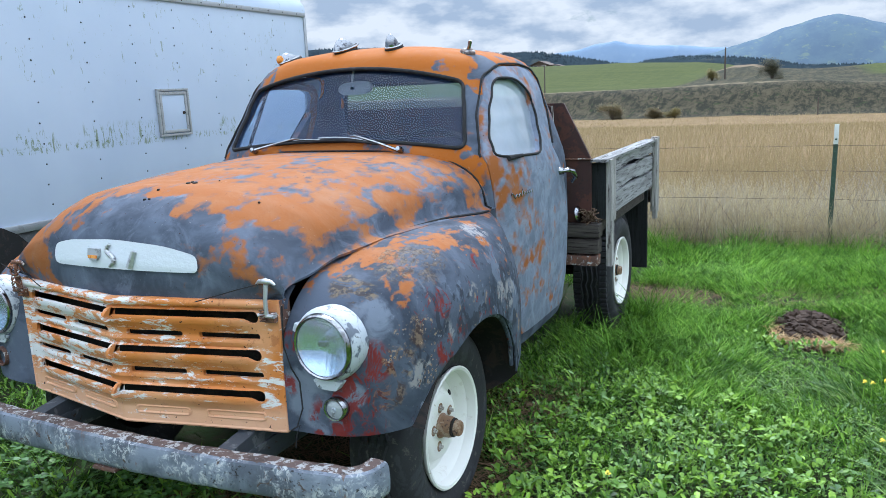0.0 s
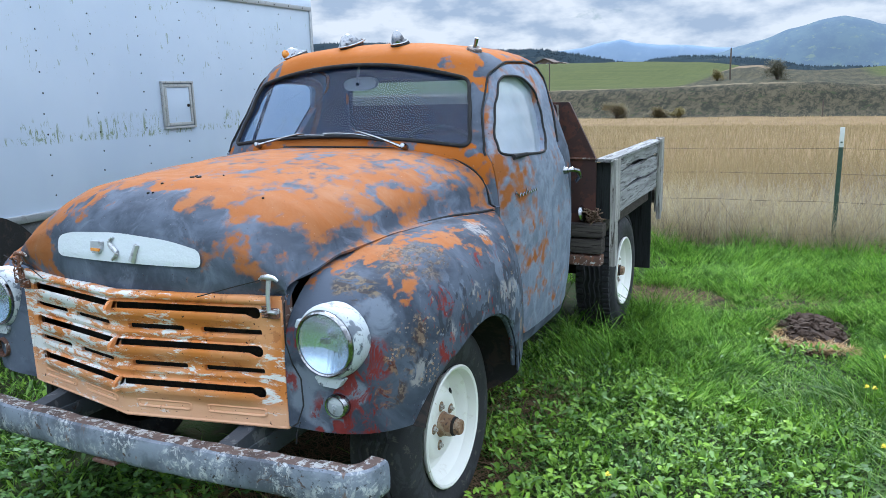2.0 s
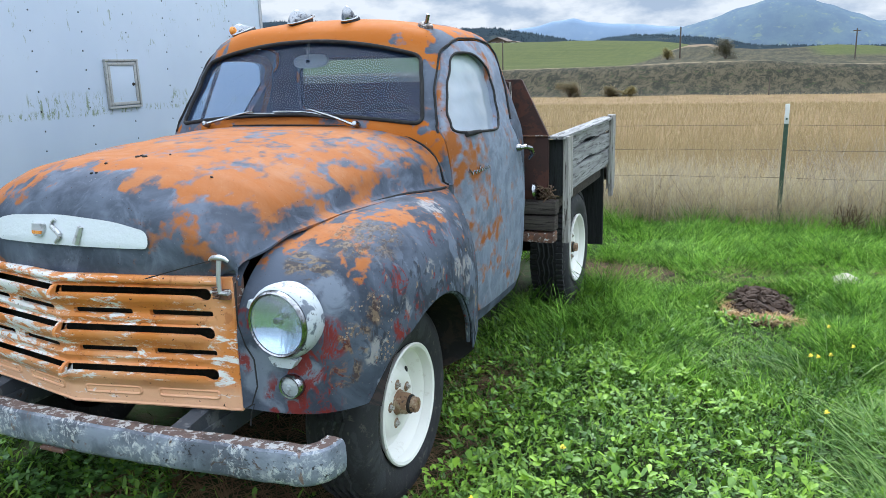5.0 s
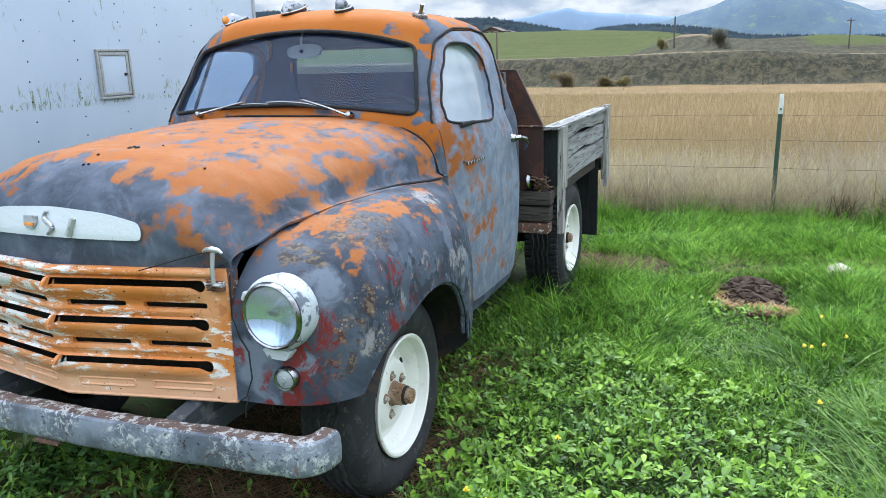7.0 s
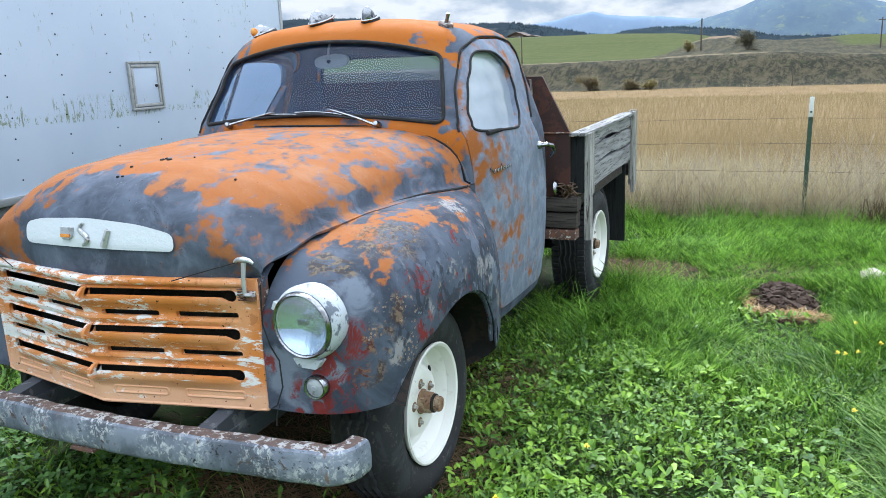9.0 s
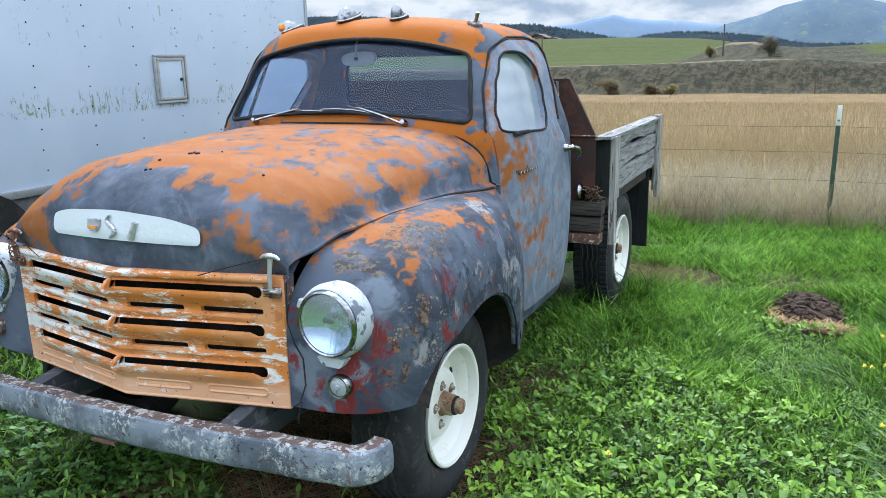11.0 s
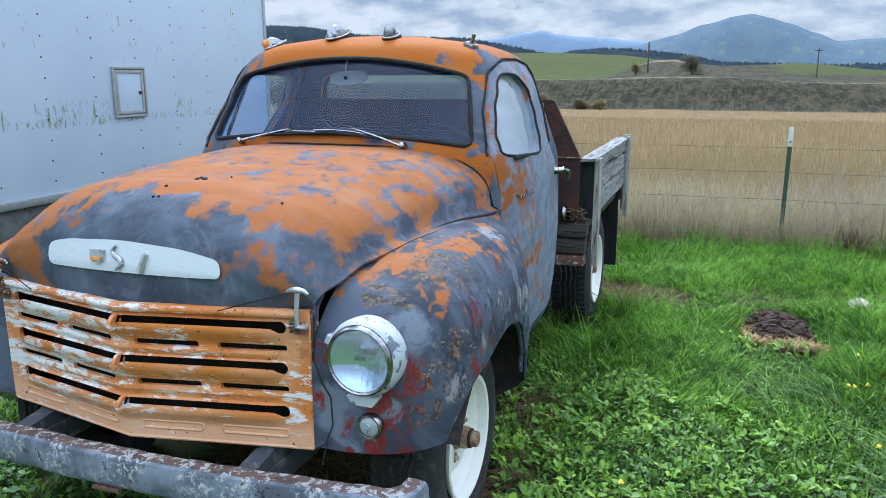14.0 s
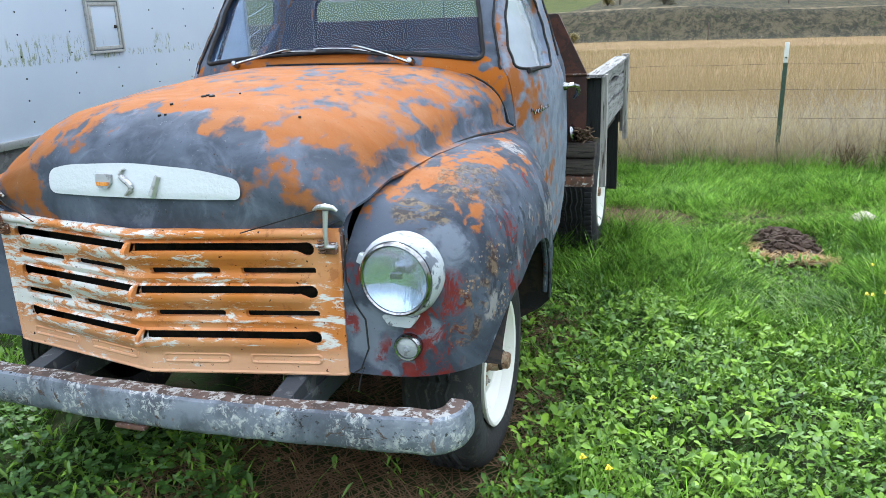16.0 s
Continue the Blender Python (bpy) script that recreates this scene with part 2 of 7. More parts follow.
FENDER_PAINT = weathered("fender_paint", top_bias(1.12, 1.6), orange=((0.575, -0.434, 0.99, 0.06), (0.588, -0.344, 0.992, 0.04), (0.645, -0.382, 0.979, 0.04), (0.68, -0.28, 1.01, 0.07), (0.712, -0.206, 1.017, 0.1), (0.774, -0.017, 1.02, 0.1), (0.863, -0.001, 0.978, 0.09), (0.86, -0.32, 0.933, 0.07), (0.867, 0.245, 0.961, 0.05)),
                         grey=((0.72, -0.56, 0.78, 0.28, 0.5), (0.95, -0.1, 0.8, 0.3, 0.4)), size=9, soft=0.15, pale=0.15, blot=0.27, streak=(1.2, 0.7, 1.2), extra=fender_scars, primer=((0.04, 0.049, 0.068), (0.085, 0.102, 0.138)), mottle=1.25)
FENDER_PAINT_FAR = weathered("far_fender_paint", top_bias(1.02, 1.6), orange=((-0.7, -0.2, 1.0, 0.25), (-0.72, -0.55, 0.57, 0.06)), grey=((-0.6, -0.53, 0.8, 0.2, 0.4),), size=7)
CAB_PAINT = weathered("cab_paint", top_bias(1.44, 0.75), orange=((0.0, 0.9, 1.69, 0.35), (-0.4, 1.0, 1.63, 0.4), (0.3, 0.95, 1.68, 0.25), (0.0, 0.64, 1.26, 0.3), (-0.5, 0.66, 1.24, 0.25), (0.7, 0.66, 1.2, 0.1), (0.529, 0.905, 1.621, 0.07), (0.607, 0.868, 1.515, 0.05), (0.622, 0.667, 1.223, 0.06), (0.5, 0.643, 1.255, 0.14)),
                      grey=((0.58, 0.95, 1.60, 0.12, 0.45), (0.608, 0.8, 1.43, 0.12, 0.45), (0.446, 0.864, 1.627, 0.06, 0.5), (0.617, 0.679, 1.27, 0.07, 0.4), (-0.64, 0.77, 1.38, 0.22, 0.7), (-0.54, 0.87, 1.6, 0.1, 0.5)), soft=0.13, tones=((0.34, 0.105, 0.016), (0.345, 0.13, 0.035)))
DOOR_PAINT = weathered("door_paint", lambda m, x, y, z: m.math("MULTIPLY_ADD", y, -0.2, -0.02), orange=((0.753, 0.763, 1.15, 0.1), (0.783, 0.82, 1.104, 0.08), (0.805, 0.9, 0.961, 0.11), (0.813, 1.034, 0.818, 0.11), (0.806, 0.945, 0.695, 0.11), (0.803, 1.27, 0.584, 0.12), (0.805, 1.359, 0.622, 0.08), (0.724, 0.731, 1.185, 0.06), (0.778, 1.118, 1.208, 0.05)),
                       grey=((0.811, 1.156, 1.047, 0.16, 0.3), (0.81, 1.407, 0.748, 0.2, 0.3), (0.79, 1.1, 0.474, 0.12, 0.3), (0.756, 0.749, 0.918, 0.07, 0.2)), size=6.0, soft=0.24, streak=(1, 1, 0.9), pale=1.0, blot=0.17, mottle=1.2)


def worn_orange(name, level):
    """Chipped orange over white; the truck's right half is barer."""
    m = Mat(name, 0.55, 0, 0.25)
    x, y, z = m.xyz()
    at = m.scaled(0.6, 0.6, 2.2)
    v = m.math("ADD", m.noise(11, 7, 0.75, 0.9, at), m.math("MULTIPLY", m.noise(44, 6, 0.75, 0.5, m.scaled(0.4, 0.4, 1.5)), 0.5))
    v = m.math("ADD", v, m.math("MULTIPLY", m.step(m.math("MULTIPLY", x, -1.0), -0.12, 0.2), 0.13))
    v = m.math("SUBTRACT", v, m.math("MULTIPLY", m.step(m.math("MULTIPLY", z, -1.0), -0.63, -0.58), 0.08))
    ora = m.mix(m.step(m.noise(5, 5), 0.35, 0.7), (0.55, 0.19, 0.04), (0.62, 0.30, 0.14))
    ora = m.mix(m.math("MULTIPLY", m.step(m.noise(24, 5, 0.7), 0.55, 0.66), 0.5), ora, (0.28, 0.085, 0.03))
    ora = m.mix(m.math("MULTIPLY", m.step(m.math("MULTIPLY", z, -1.0), -0.64, -0.56), 0.75), ora, (0.70, 0.43, 0.28))
    whi = m.mix(m.noise(20, 5), (0.64, 0.62, 0.60), (0.72, 0.74, 0.76))
    wob = m.noise(9, 5)
    for place, r, k in (((0.02, -0.68, 0.855), 0.16, 0.06), ((0.14, -0.65, 0.862), 0.1, 0.06), ((0.22, -0.64, 0.735), 0.12, 0.045), ((0.08, -0.66, 0.60), 0.1, 0.05), ((0.505, -0.55, 0.70), 0.06, 0.09), ((0.505, -0.55, 0.58), 0.05, 0.07)):
        v = m.math("ADD", v, m.math("MULTIPLY", m.near(place, r, wob), k))
    base = m.mix(m.step(v, level, level + 0.09), ora, whi)
    base = m.mix(m.step(m.noise(85, 3), 0.67, 0.70), base, RUST_DARK)
    m.put("Base Color", base)
    m.bump(v, 0.25, 0.004)
    return m.m


GRILLE_PAINT = worn_orange("grille_paint", 0.83)
PLATE_WHITE = speckled("white_plate_paint", (0.62, 0.66, 0.71), (0.5, 0.55, 0.62), (0.3, 0.33, 0.38), 0.6, 16, 0.45)
def scuffed(name):
    """Grey-blue paint, scuffed white, with rust and black pits."""
    m = Mat(name, 0.6, 0, 0.35)
    base = m.mix(m.step(m.noise(8, 5, 0.6, 0.5), 0.38, 0.62), (0.085, 0.098, 0.125), (0.19, 0.22, 0.27))
    zone = m.step(m.noise(7, 4), 0.41, 0.6)
    base = m.mix(m.math("MULTIPLY", m.step(m.noise(42, 8, 0.8, 0.6), 0.5, 0.57), zone), base, (0.46, 0.48, 0.49))
    base = m.mix(m.step(m.noise(21, 7, 0.72, 0.8), 0.60, 0.65), base, (0.075, 0.05, 0.04))
    base = m.mix(m.math("MULTIPLY", m.step(m.noise(60, 6, 0.7), 0.575, 0.61), m.step(m.noise(5, 4, 0.6), 0.42, 0.6)), base, (0.015, 0.014, 0.014))
    base = m.mix(m.math("MULTIPLY", m.step(m.noise(4, 6, 0.7, 1.2, m.scaled(2.2, 2, 0.7)), 0.62, 0.67), 0.8), base, (0.16, 0.09, 0.06))
    m.put("Base Color", base)
    m.bump(m.noise(60, 6, 0.7), 0.35, 0.004)
    return m.m


BUMPER_PAINT = scuffed("bumper_paint")
RUSTY = speckled("rusty_steel", (0.11, 0.06, 0.045), (0.19, 0.085, 0.05), (0.5, 0.5, 0.48), 0.5, 18, 0.8)
DULL_RUST = speckled("dull_brown_rust", (0.07, 0.05, 0.045), (0.12, 0.082, 0.07), (0.4, 0.4, 0.4), 0.45, 15, 0.8)
RUSTY_PLATE = speckled("brown_rusted_plate", (0.045, 0.022, 0.02), (0.075, 0.03, 0.022), (0.03, 0.02, 0.02), 0.5, 8, 0.75)
FRAME_METAL = speckled("grey_frame_paint", (0.05, 0.057, 0.07), (0.12, 0.125, 0.135), (0.04, 0.025, 0.02), 0.55, 12, 0.7)
UNDER = speckled("dark_underbody", (0.012, 0.012, 0.012), (0.03, 0.022, 0.018), (0.02, 0.02, 0.02), 0.5, 10, 0.9)
RUBBER = speckled("weathered_rubber", (0.019, 0.02, 0.023), (0.032, 0.034, 0.039), (0.06, 0.056, 0.05), 0.52, 9, 0.78)
GASKET = speckled("black_window_rubber", (0.014, 0.0145, 0.016), (0.022, 0.023, 0.026), (0.034, 0.034, 0.036), 0.5, 12, 0.92)
RIM_WHITE = speckled("white_rim_paint", (0.74, 0.74, 0.70), (0.66, 0.65, 0.60), (0.40, 0.33, 0.24), 0.6, 11, 0.45, 0, (1, 1, 1), 0.1)
SILVERED = Mat("silvered_bowl", 0.08, 1.0).put("Base Color", (0.9, 0.92, 0.94))
SILVERED.bump(SILVERED.noise(1, 3, 0.6, 0, SILVERED.scaled(110, 20, 14)), 0.35, 0.006)
SILVERED = SILVERED.m
NUT_GREY = speckled("grey_wheel_nut", (0.42, 0.41, 0.38), (0.25, 0.2, 0.15), (0.12, 0.07, 0.05), 0.5, 60, 0.6)
HUB_RUST = speckled("rusty_hub", (0.22, 0.13, 0.075), (0.32, 0.24, 0.16), (0.08, 0.05, 0.04), 0.5, 30, 0.7)
# both chromes: dark specks are pits plus dark reflections put into the colour
CHROME = speckled("pitted_chrome_with_reflections", (0.34, 0.35, 0.37), (0.22, 0.22, 0.23), (0.07, 0.055, 0.045), 0.52, 40, 0.14, 1.0, (1, 1, 1), 0.1)
BRIGHT_CHROME = speckled("bright_chrome", (0.27, 0.28, 0.3), (0.09, 0.09, 0.1), (0.05, 0.045, 0.04), 0.54, 26, 0.1, 1.0, (1, 1, 1), 0.05)
INNER_BROWN = speckled("faded_inner_paint", (0.17, 0.075, 0.04), (0.12, 0.07, 0.05), (0.22, 0.11, 0.06), 0.5, 9, 0.7)
DULL_CHROME = speckled("dull_chrome", (0.5, 0.51, 0.53), (0.34, 0.34, 0.35), (0.15, 0.12, 0.1), 0.56, 40, 0.45, 0.7, (1, 1, 1), 0.1)
LAMP_RING = speckled("flaking_lamp_ring", (0.45, 0.49, 0.54), (0.13, 0.15, 0.19), (0.06, 0.06, 0.07), 0.53, 26, 0.45, 0.0)
TRIM_GREY = speckled("grey_cab_trim", (0.024, 0.034, 0.064), (0.02, 0.028, 0.052), (0.036, 0.047, 0.078), 0.5, 8, 0.7)
SEAT_VINYL = speckled("dark_red_vinyl", (0.15, 0.04, 0.035), (0.11, 0.032, 0.03), (0.17, 0.08, 0.065), 0.5, 9, 0.6)
MIRROR_BACK = speckled("cream_mirror_back", (0.5, 0.5, 0.47), (0.44, 0.44, 0.42), (0.36, 0.35, 0.33), 0.55, 10, 0.5)
LENS_GREY = speckled("grey_lamp_lens", (0.3, 0.33, 0.36), (0.38, 0.41, 0.43), (0.2, 0.21, 0.22), 0.5, 18, 0.3)
AMBER = speckled("amber_lens", (0.62, 0.22, 0.03), (0.7, 0.3, 0.06), (0.4, 0.12, 0.02), 0.5, 30, 0.25)


def old_wood(name, pale, mid, dark, along=1):
    m = Mat(name, 0.85, 0, 0.2)
    s = [22, 22, 22]
    s[along] = 1.6
    at = m.scaled(*s)
    tone = m.mix(m.step(m.noise(1.6, 7, 0.7, 0.5, at), 0.36, 0.62), mid, pale)
    tone = m.mix(m.step(m.noise(3.4, 6, 0.75, 0.2, at), 0.53, 0.61), tone, dark)
    tone = m.mix(m.math("MULTIPLY", m.step(m.noise(5, 5), 0.5, 0.75), 0.5), tone, mid)
    m.put("Base Color", m.mix(m.math("MULTIPLY", m.each(), 0.25), tone, mid))
    m.bump(m.noise(2.2, 7, 0.7, 0.3, at), 0.8, 0.012)
    return m.m


BOARD_GREY = old_wood("weathered_grey_board", (0.36, 0.365, 0.37), (0.19, 0.19, 0.195), (0.025, 0.023, 0.023), 1)
STAKE_GREY = old_wood("weathered_grey_stake", (0.46, 0.45, 0.43), (0.24, 0.23, 0.22), (0.06, 0.05, 0.045), 2)
SILL_WOOD = old_wood("dark_damp_timber", (0.085, 0.075, 0.065), (0.05, 0.043, 0.04), (0.02, 0.017, 0.016), 0)
# black boards; also the shade painted behind the plank gaps
FLAP_WOOD = old_wood("black_board_and_gap_shade", (0.022, 0.025, 0.026), (0.014, 0.016, 0.017), (0.006, 0.006, 0.007), 2)


def glass(name, film, tone=(0.75, 0.8, 0.82), index=1.6):
    """Clear glass with a thin dusty film; its tints also paint in sky reflection."""
    m = bpy.data.materials.new(name)
    m.use_nodes = True
    n, l = m.node_tree.nodes, m.node_tree.links
    n.clear()
    clear, gloss, dust_and_sky = n.new("ShaderNodeBsdfTransparent"), n.new("ShaderNodeBsdfGlossy"), n.new("ShaderNodeBsdfDiffuse")
    # bluish tint stands in for the sky reflected in the panes
    clear.inputs[0].default_value = (0.70, 0.79, 0.90, 1)
    gloss.inputs["Roughness"].default_value = 0.03
    dust_and_sky.inputs[0].default_value = (*tone, 1)
    tc, no = n.new("ShaderNodeTexCoord"), n.new("ShaderNodeTexNoise")
    no.inputs["Scale"].default_value, no.inputs["Detail"].default_value = 6, 6
    l.new(tc.outputs["Object"], no.inputs["Vector"])
    ra = n.new("ShaderNodeMapRange")
    ra.inputs[1].default_value, ra.inputs[2].default_value = 0.3, 0.75
    ra.inputs[3].default_value, ra.inputs[4].default_value = film * 0.85, film * 1.15
    l.new(no.outputs[0], ra.inputs[0])
    a, b, fr, o = n.new("ShaderNodeMixShader"), n.new("ShaderNodeMixShader"), n.new("ShaderNodeLayerWeight"), n.new("ShaderNodeOutputMaterial")
    fr.inputs[0].default_value = 0.5
    f0 = ((index - 1) / (index + 1)) ** 2
    power, scale = n.new("ShaderNodeMath"), n.new("ShaderNodeMath")
    power.operation, scale.operation = "POWER", "MULTIPLY_ADD"
    power.inputs[1].default_value, scale.inputs[1].default_value, scale.inputs[2].default_value = 5.0, 1 - f0, f0
    l.new(fr.outputs["Facing"], power.inputs[0])
    l.new(power.outputs[0], scale.inputs[0])
    l.new(ra.outputs[0], a.inputs[0])
    l.new(clear.outputs[0], a.inputs[1])
    l.new(dust_and_sky.outputs[0], a.inputs[2])
    l.new(scale.outputs[0], b.inputs[0])
    l.new(a.outputs[0], b.inputs[1])
    l.new(gloss.outputs[0], b.inputs[2])
    l.new(b.outputs[0], o.inputs[0])
    return m


CLEAR_GLASS = glass("clear_window_glass", 0.02, (0.75, 0.8, 0.82), 1.4)
REAR_GLASS = glass("clear_rear_glass", 0.0, (0.75, 0.8, 0.82), 1.1)
# these films' tones hold a painted sky reflection besides the dusty haze
SCREEN_GLASS, DOOR_GLASS, LAMP_GLASS = glass("dusty_sky_sheen_windscreen", 0.05, (0.2, 0.36, 0.8), 1.4), glass("hazy_sky_sheen_door_glass", 0.42, (0.64, 0.75, 0.88), 2.0), glass("lamp_glass", 0.12, (0.8, 0.84, 0.88), 1.5)


# ---------------------------------------------------------------- mesh helpers
def lerp(a, b, t):
    return a + (b - a) * t


def curve(points, t):
    """A smooth value along (key, value) pairs."""
    if t <= points[0][0]:
        return points[0][1]
    for (a, va), (b, vb) in zip(points, points[1:]):
        if t <= b:
            s = (t - a) / (b - a)
            return lerp(va, vb, s * s * (3 - 2 * s) * 0.5 + s * 0.5)
    return points[-1][1]


def smooth(bm, angle=40):
    for f in bm.faces:
        f.smooth = True
    for e in bm.edges:
        if len(e.link_faces) == 2 and e.calc_face_angle(0) > radians(angle):
            e.smooth = False
    return bm


def part(name, bm, material, parent, label="", soft=True):
    """Links a bmesh or mesh as one mesh object under a thing or a part."""
    if isinstance(bm, bmesh.types.BMesh):
        if soft:
            bmesh.ops.recalc_face_normals(bm, faces=bm.faces)
            smooth(bm)
        me = bpy.data.meshes.new(name)
        bm.to_mesh(me)
        bm.free()
    else:
        me = bm
    if material and not me.materials:
        me.materials.append(material)
    ob = new(name, me)
    ob.parent = parent
    if parent and parent.parent:
        ob.matrix_parent_inverse = Matrix.Identity(4)
    if label:
        ob["label"] = label
    return ob


def thing(name, label, category, at=(0, 0, 0), group="", kind=""):
    ob = new(name)
    ob.location = at
    ob.empty_display_size = 0.2
    return tagged(ob, label, category, group, kind)


def solo(name, bm, material, label, category, group="", kind="", at=(0, 0, 0)):
    ob = part(name, bm, material, None)
    ob.location = at
    return tagged(ob, label, category, group, kind)


def grid(rows, closed=False):
    """A bmesh from rows of points."""
    bm = bmesh.new()
    vs = [[bm.verts.new(p) for p in row] for row in rows]
    w = len(rows[0])
    for a, b in zip(vs, vs[1:]):
        for i in range(w if closed else w - 1):
            j = (i + 1) % w
            bm.faces.new((a[i], a[j], b[j], b[i]))
    return bm


def cap(bm, loop):
    bm.faces.new(loop)


def box(x0, x1, y0, y1, z0, z1, bevel=0.004, bm=None):
    bm = bm or bmesh.new()
    r = bmesh.ops.create_cube(bm, size=1, matrix=Matrix.Translation(((x0 + x1) / 2, (y0 + y1) / 2, (z0 + z1) / 2)) @ Matrix.Diagonal((x1 - x0, y1 - y0, z1 - z0, 1)))
    if bevel:
        edges = list({e for v in r["verts"] for e in v.link_edges})
        bmesh.ops.bevel(bm, geom=edges, offset=bevel, segments=2, affect="EDGES", profile=0.6)
    return bm


def tube(points, r, sides=8, closed=False, bm=None, flat=1.0):
    """A round bar along points; r a radius or a list of them."""
    bm = bm or bmesh.new()
    pts = [Vector(p) for p in points]
    n, rings, up = len(pts), [], Vector((0, 0, 1))
    for i, p in enumerate(pts):
        a, b = pts[(i - 1) % n if closed else max(i - 1, 0)], pts[(i + 1) % n if closed else min(i + 1, n - 1)]
        d = (b - a).normalized()
        side = d.cross(up if abs(d.z) < 0.95 else Vector((0, 1, 0))).normalized()
        top = side.cross(d)
        rr = r[i] if isinstance(r, (list, tuple)) else r
        rings.append([bm.verts.new(p + side * rr * math.cos(k * math.tau / sides) + top * rr * flat * math.sin(k * math.tau / sides)) for k in range(sides)])
    for i in range(n if closed else n - 1):
        a, b = rings[i], rings[(i + 1) % n]
        for k in range(sides):
            bm.faces.new((a[k], a[(k + 1) % sides], b[(k + 1) % sides], b[k]))
    if not closed:
        bm.faces.new(rings[0])
        bm.faces.new(list(reversed(rings[-1])))
    return bm


def lathe(profile, m=Matrix.Identity(4), seg=40, bm=None):
    """Turns (radius, height) pairs round local z; ends at radius 0 are closed."""
    bm = bm or bmesh.new()
    rings = []
    for r, h in profile:
        if r < 1e-5:
            rings.append([bm.verts.new(m @ Vector((0, 0, h)))])
        else:
            rings.append([bm.verts.new(m @ Vector((r * math.cos(k * math.tau / seg), r * math.sin(k * math.tau / seg), h))) for k in range(seg)])
    for a, b in zip(rings, rings[1:]):
        for k in range(seg):
            j = (k + 1) % seg
            f = [a[k % len(a)], a[j % len(a)], b[j % len(b)], b[k % len(b)]]
            f = list(dict.fromkeys(f))
            if len(f) > 2:
                bm.faces.new(f)
    return bm


def rounded(points, r, seg=6):
    """A closed 2D outline with rounded corners; r a radius or one a corner."""
    out, n = [], len(points)
    for i in range(n):
        p, a, b = Vector(points[i]), Vector(points[i - 1]), Vector(points[(i + 1) % n])
        rr = r[i] if isinstance(r, (list, tuple)) else r
        u, v = (a - p).normalized(), (b - p).normalized()
        c = min(rr, (a - p).length * 0.45, (b - p).length * 0.45)
        s, e = p + u * c, p + v * c
        for k in range(seg + 1):
            t = k / seg
            out.append(s * (1 - t) ** 2 + p * 2 * t * (1 - t) + e * t * t)
    return out


def dense(points, gap=0.04):
    out = []
    for a, b in zip(points, points[1:] + points[:1]):
        k = max(1, int((b - a).length / gap))
        out += [a.lerp(b, i / k) for i in range(k)]
    return out


def prism(outline, place, low, high):
    """A solid from a 2D outline; place(u, v, w) gives the point."""
    bm = bmesh.new()
    a = [bm.verts.new(place(u, v, low)) for u, v in outline]
    b = [bm.verts.new(place(u, v, high)) for u, v in outline]
    n = len(a)
    bm.faces.new(a)
    bm.faces.new(list(reversed(b)))
    for i in range(n):
        bm.faces.new((a[i], b[i], b[(i + 1) % n], a[(i + 1) % n]))
    bmesh.ops.recalc_face_normals(bm, faces=bm.faces)
    return bm


def raw(bm):
    bmesh.ops.recalc_face_normals(bm, faces=bm.faces)
    me = bpy.data.meshes.new("shape")
    bm.to_mesh(me)
    bm.free()
    return new("shape", me)


def carve(ob, cutters, op="DIFFERENCE", thick=0.0, inward=-1):
    """The mesh of ob, thickened and cut; ob and the cutters go away."""
    if thick:
        s = ob.modifiers.new("thick", "SOLIDIFY")
        s.thickness, s.offset = thick, inward
    for c in cutters:
        b = ob.modifiers.new("cut", "BOOLEAN")
        b.object, b.operation, b.solver = c, op, "EXACT"
    bpy.context.view_layer.update()
    me = bpy.data.meshes.new_from_object(ob.evaluated_get(bpy.context.evaluated_depsgraph_get()))
    bpy.data.objects.remove(ob)
    return me


def gone(*obs):
    for o in obs:
        bpy.data.objects.remove(o)


def shaded(me, angle=35):
    bm = bmesh.new()
    bm.from_mesh(me)
    smooth(bm, angle)
    bm.to_mesh(me)
    bm.free()
    return me


def quick(name, verts, quads=(), tris=()):
    """A mesh from numpy arrays of places and indices."""
    me = bpy.data.meshes.new(name)
    quads, tris = np.asarray(quads, np.int32).reshape(-1, 4), np.asarray(tris, np.int32).reshape(-1, 3)
    me.vertices.add(len(verts))
    me.vertices.foreach_set("co", np.asarray(verts, np.float32).ravel())
    loops = np.concatenate([quads.ravel(), tris.ravel()])
    me.loops.add(len(loops))
    me.loops.foreach_set("vertex_index", loops)
    sizes = np.r_[np.full(len(quads), 4), np.full(len(tris), 3)].astype(np.int32)
    me.polygons.add(len(sizes))
    me.polygons.foreach_set("loop_start", np.r_[0, np.cumsum(sizes)[:-1]].astype(np.int32))
    me.update(calc_edges=True)
    return me


# ---------------------------------------------------------------- ground, one sheet to the horizon
def ease(t):
    t = min(1.0, max(0.0, t))
    return t * t * (3 - 2 * t)


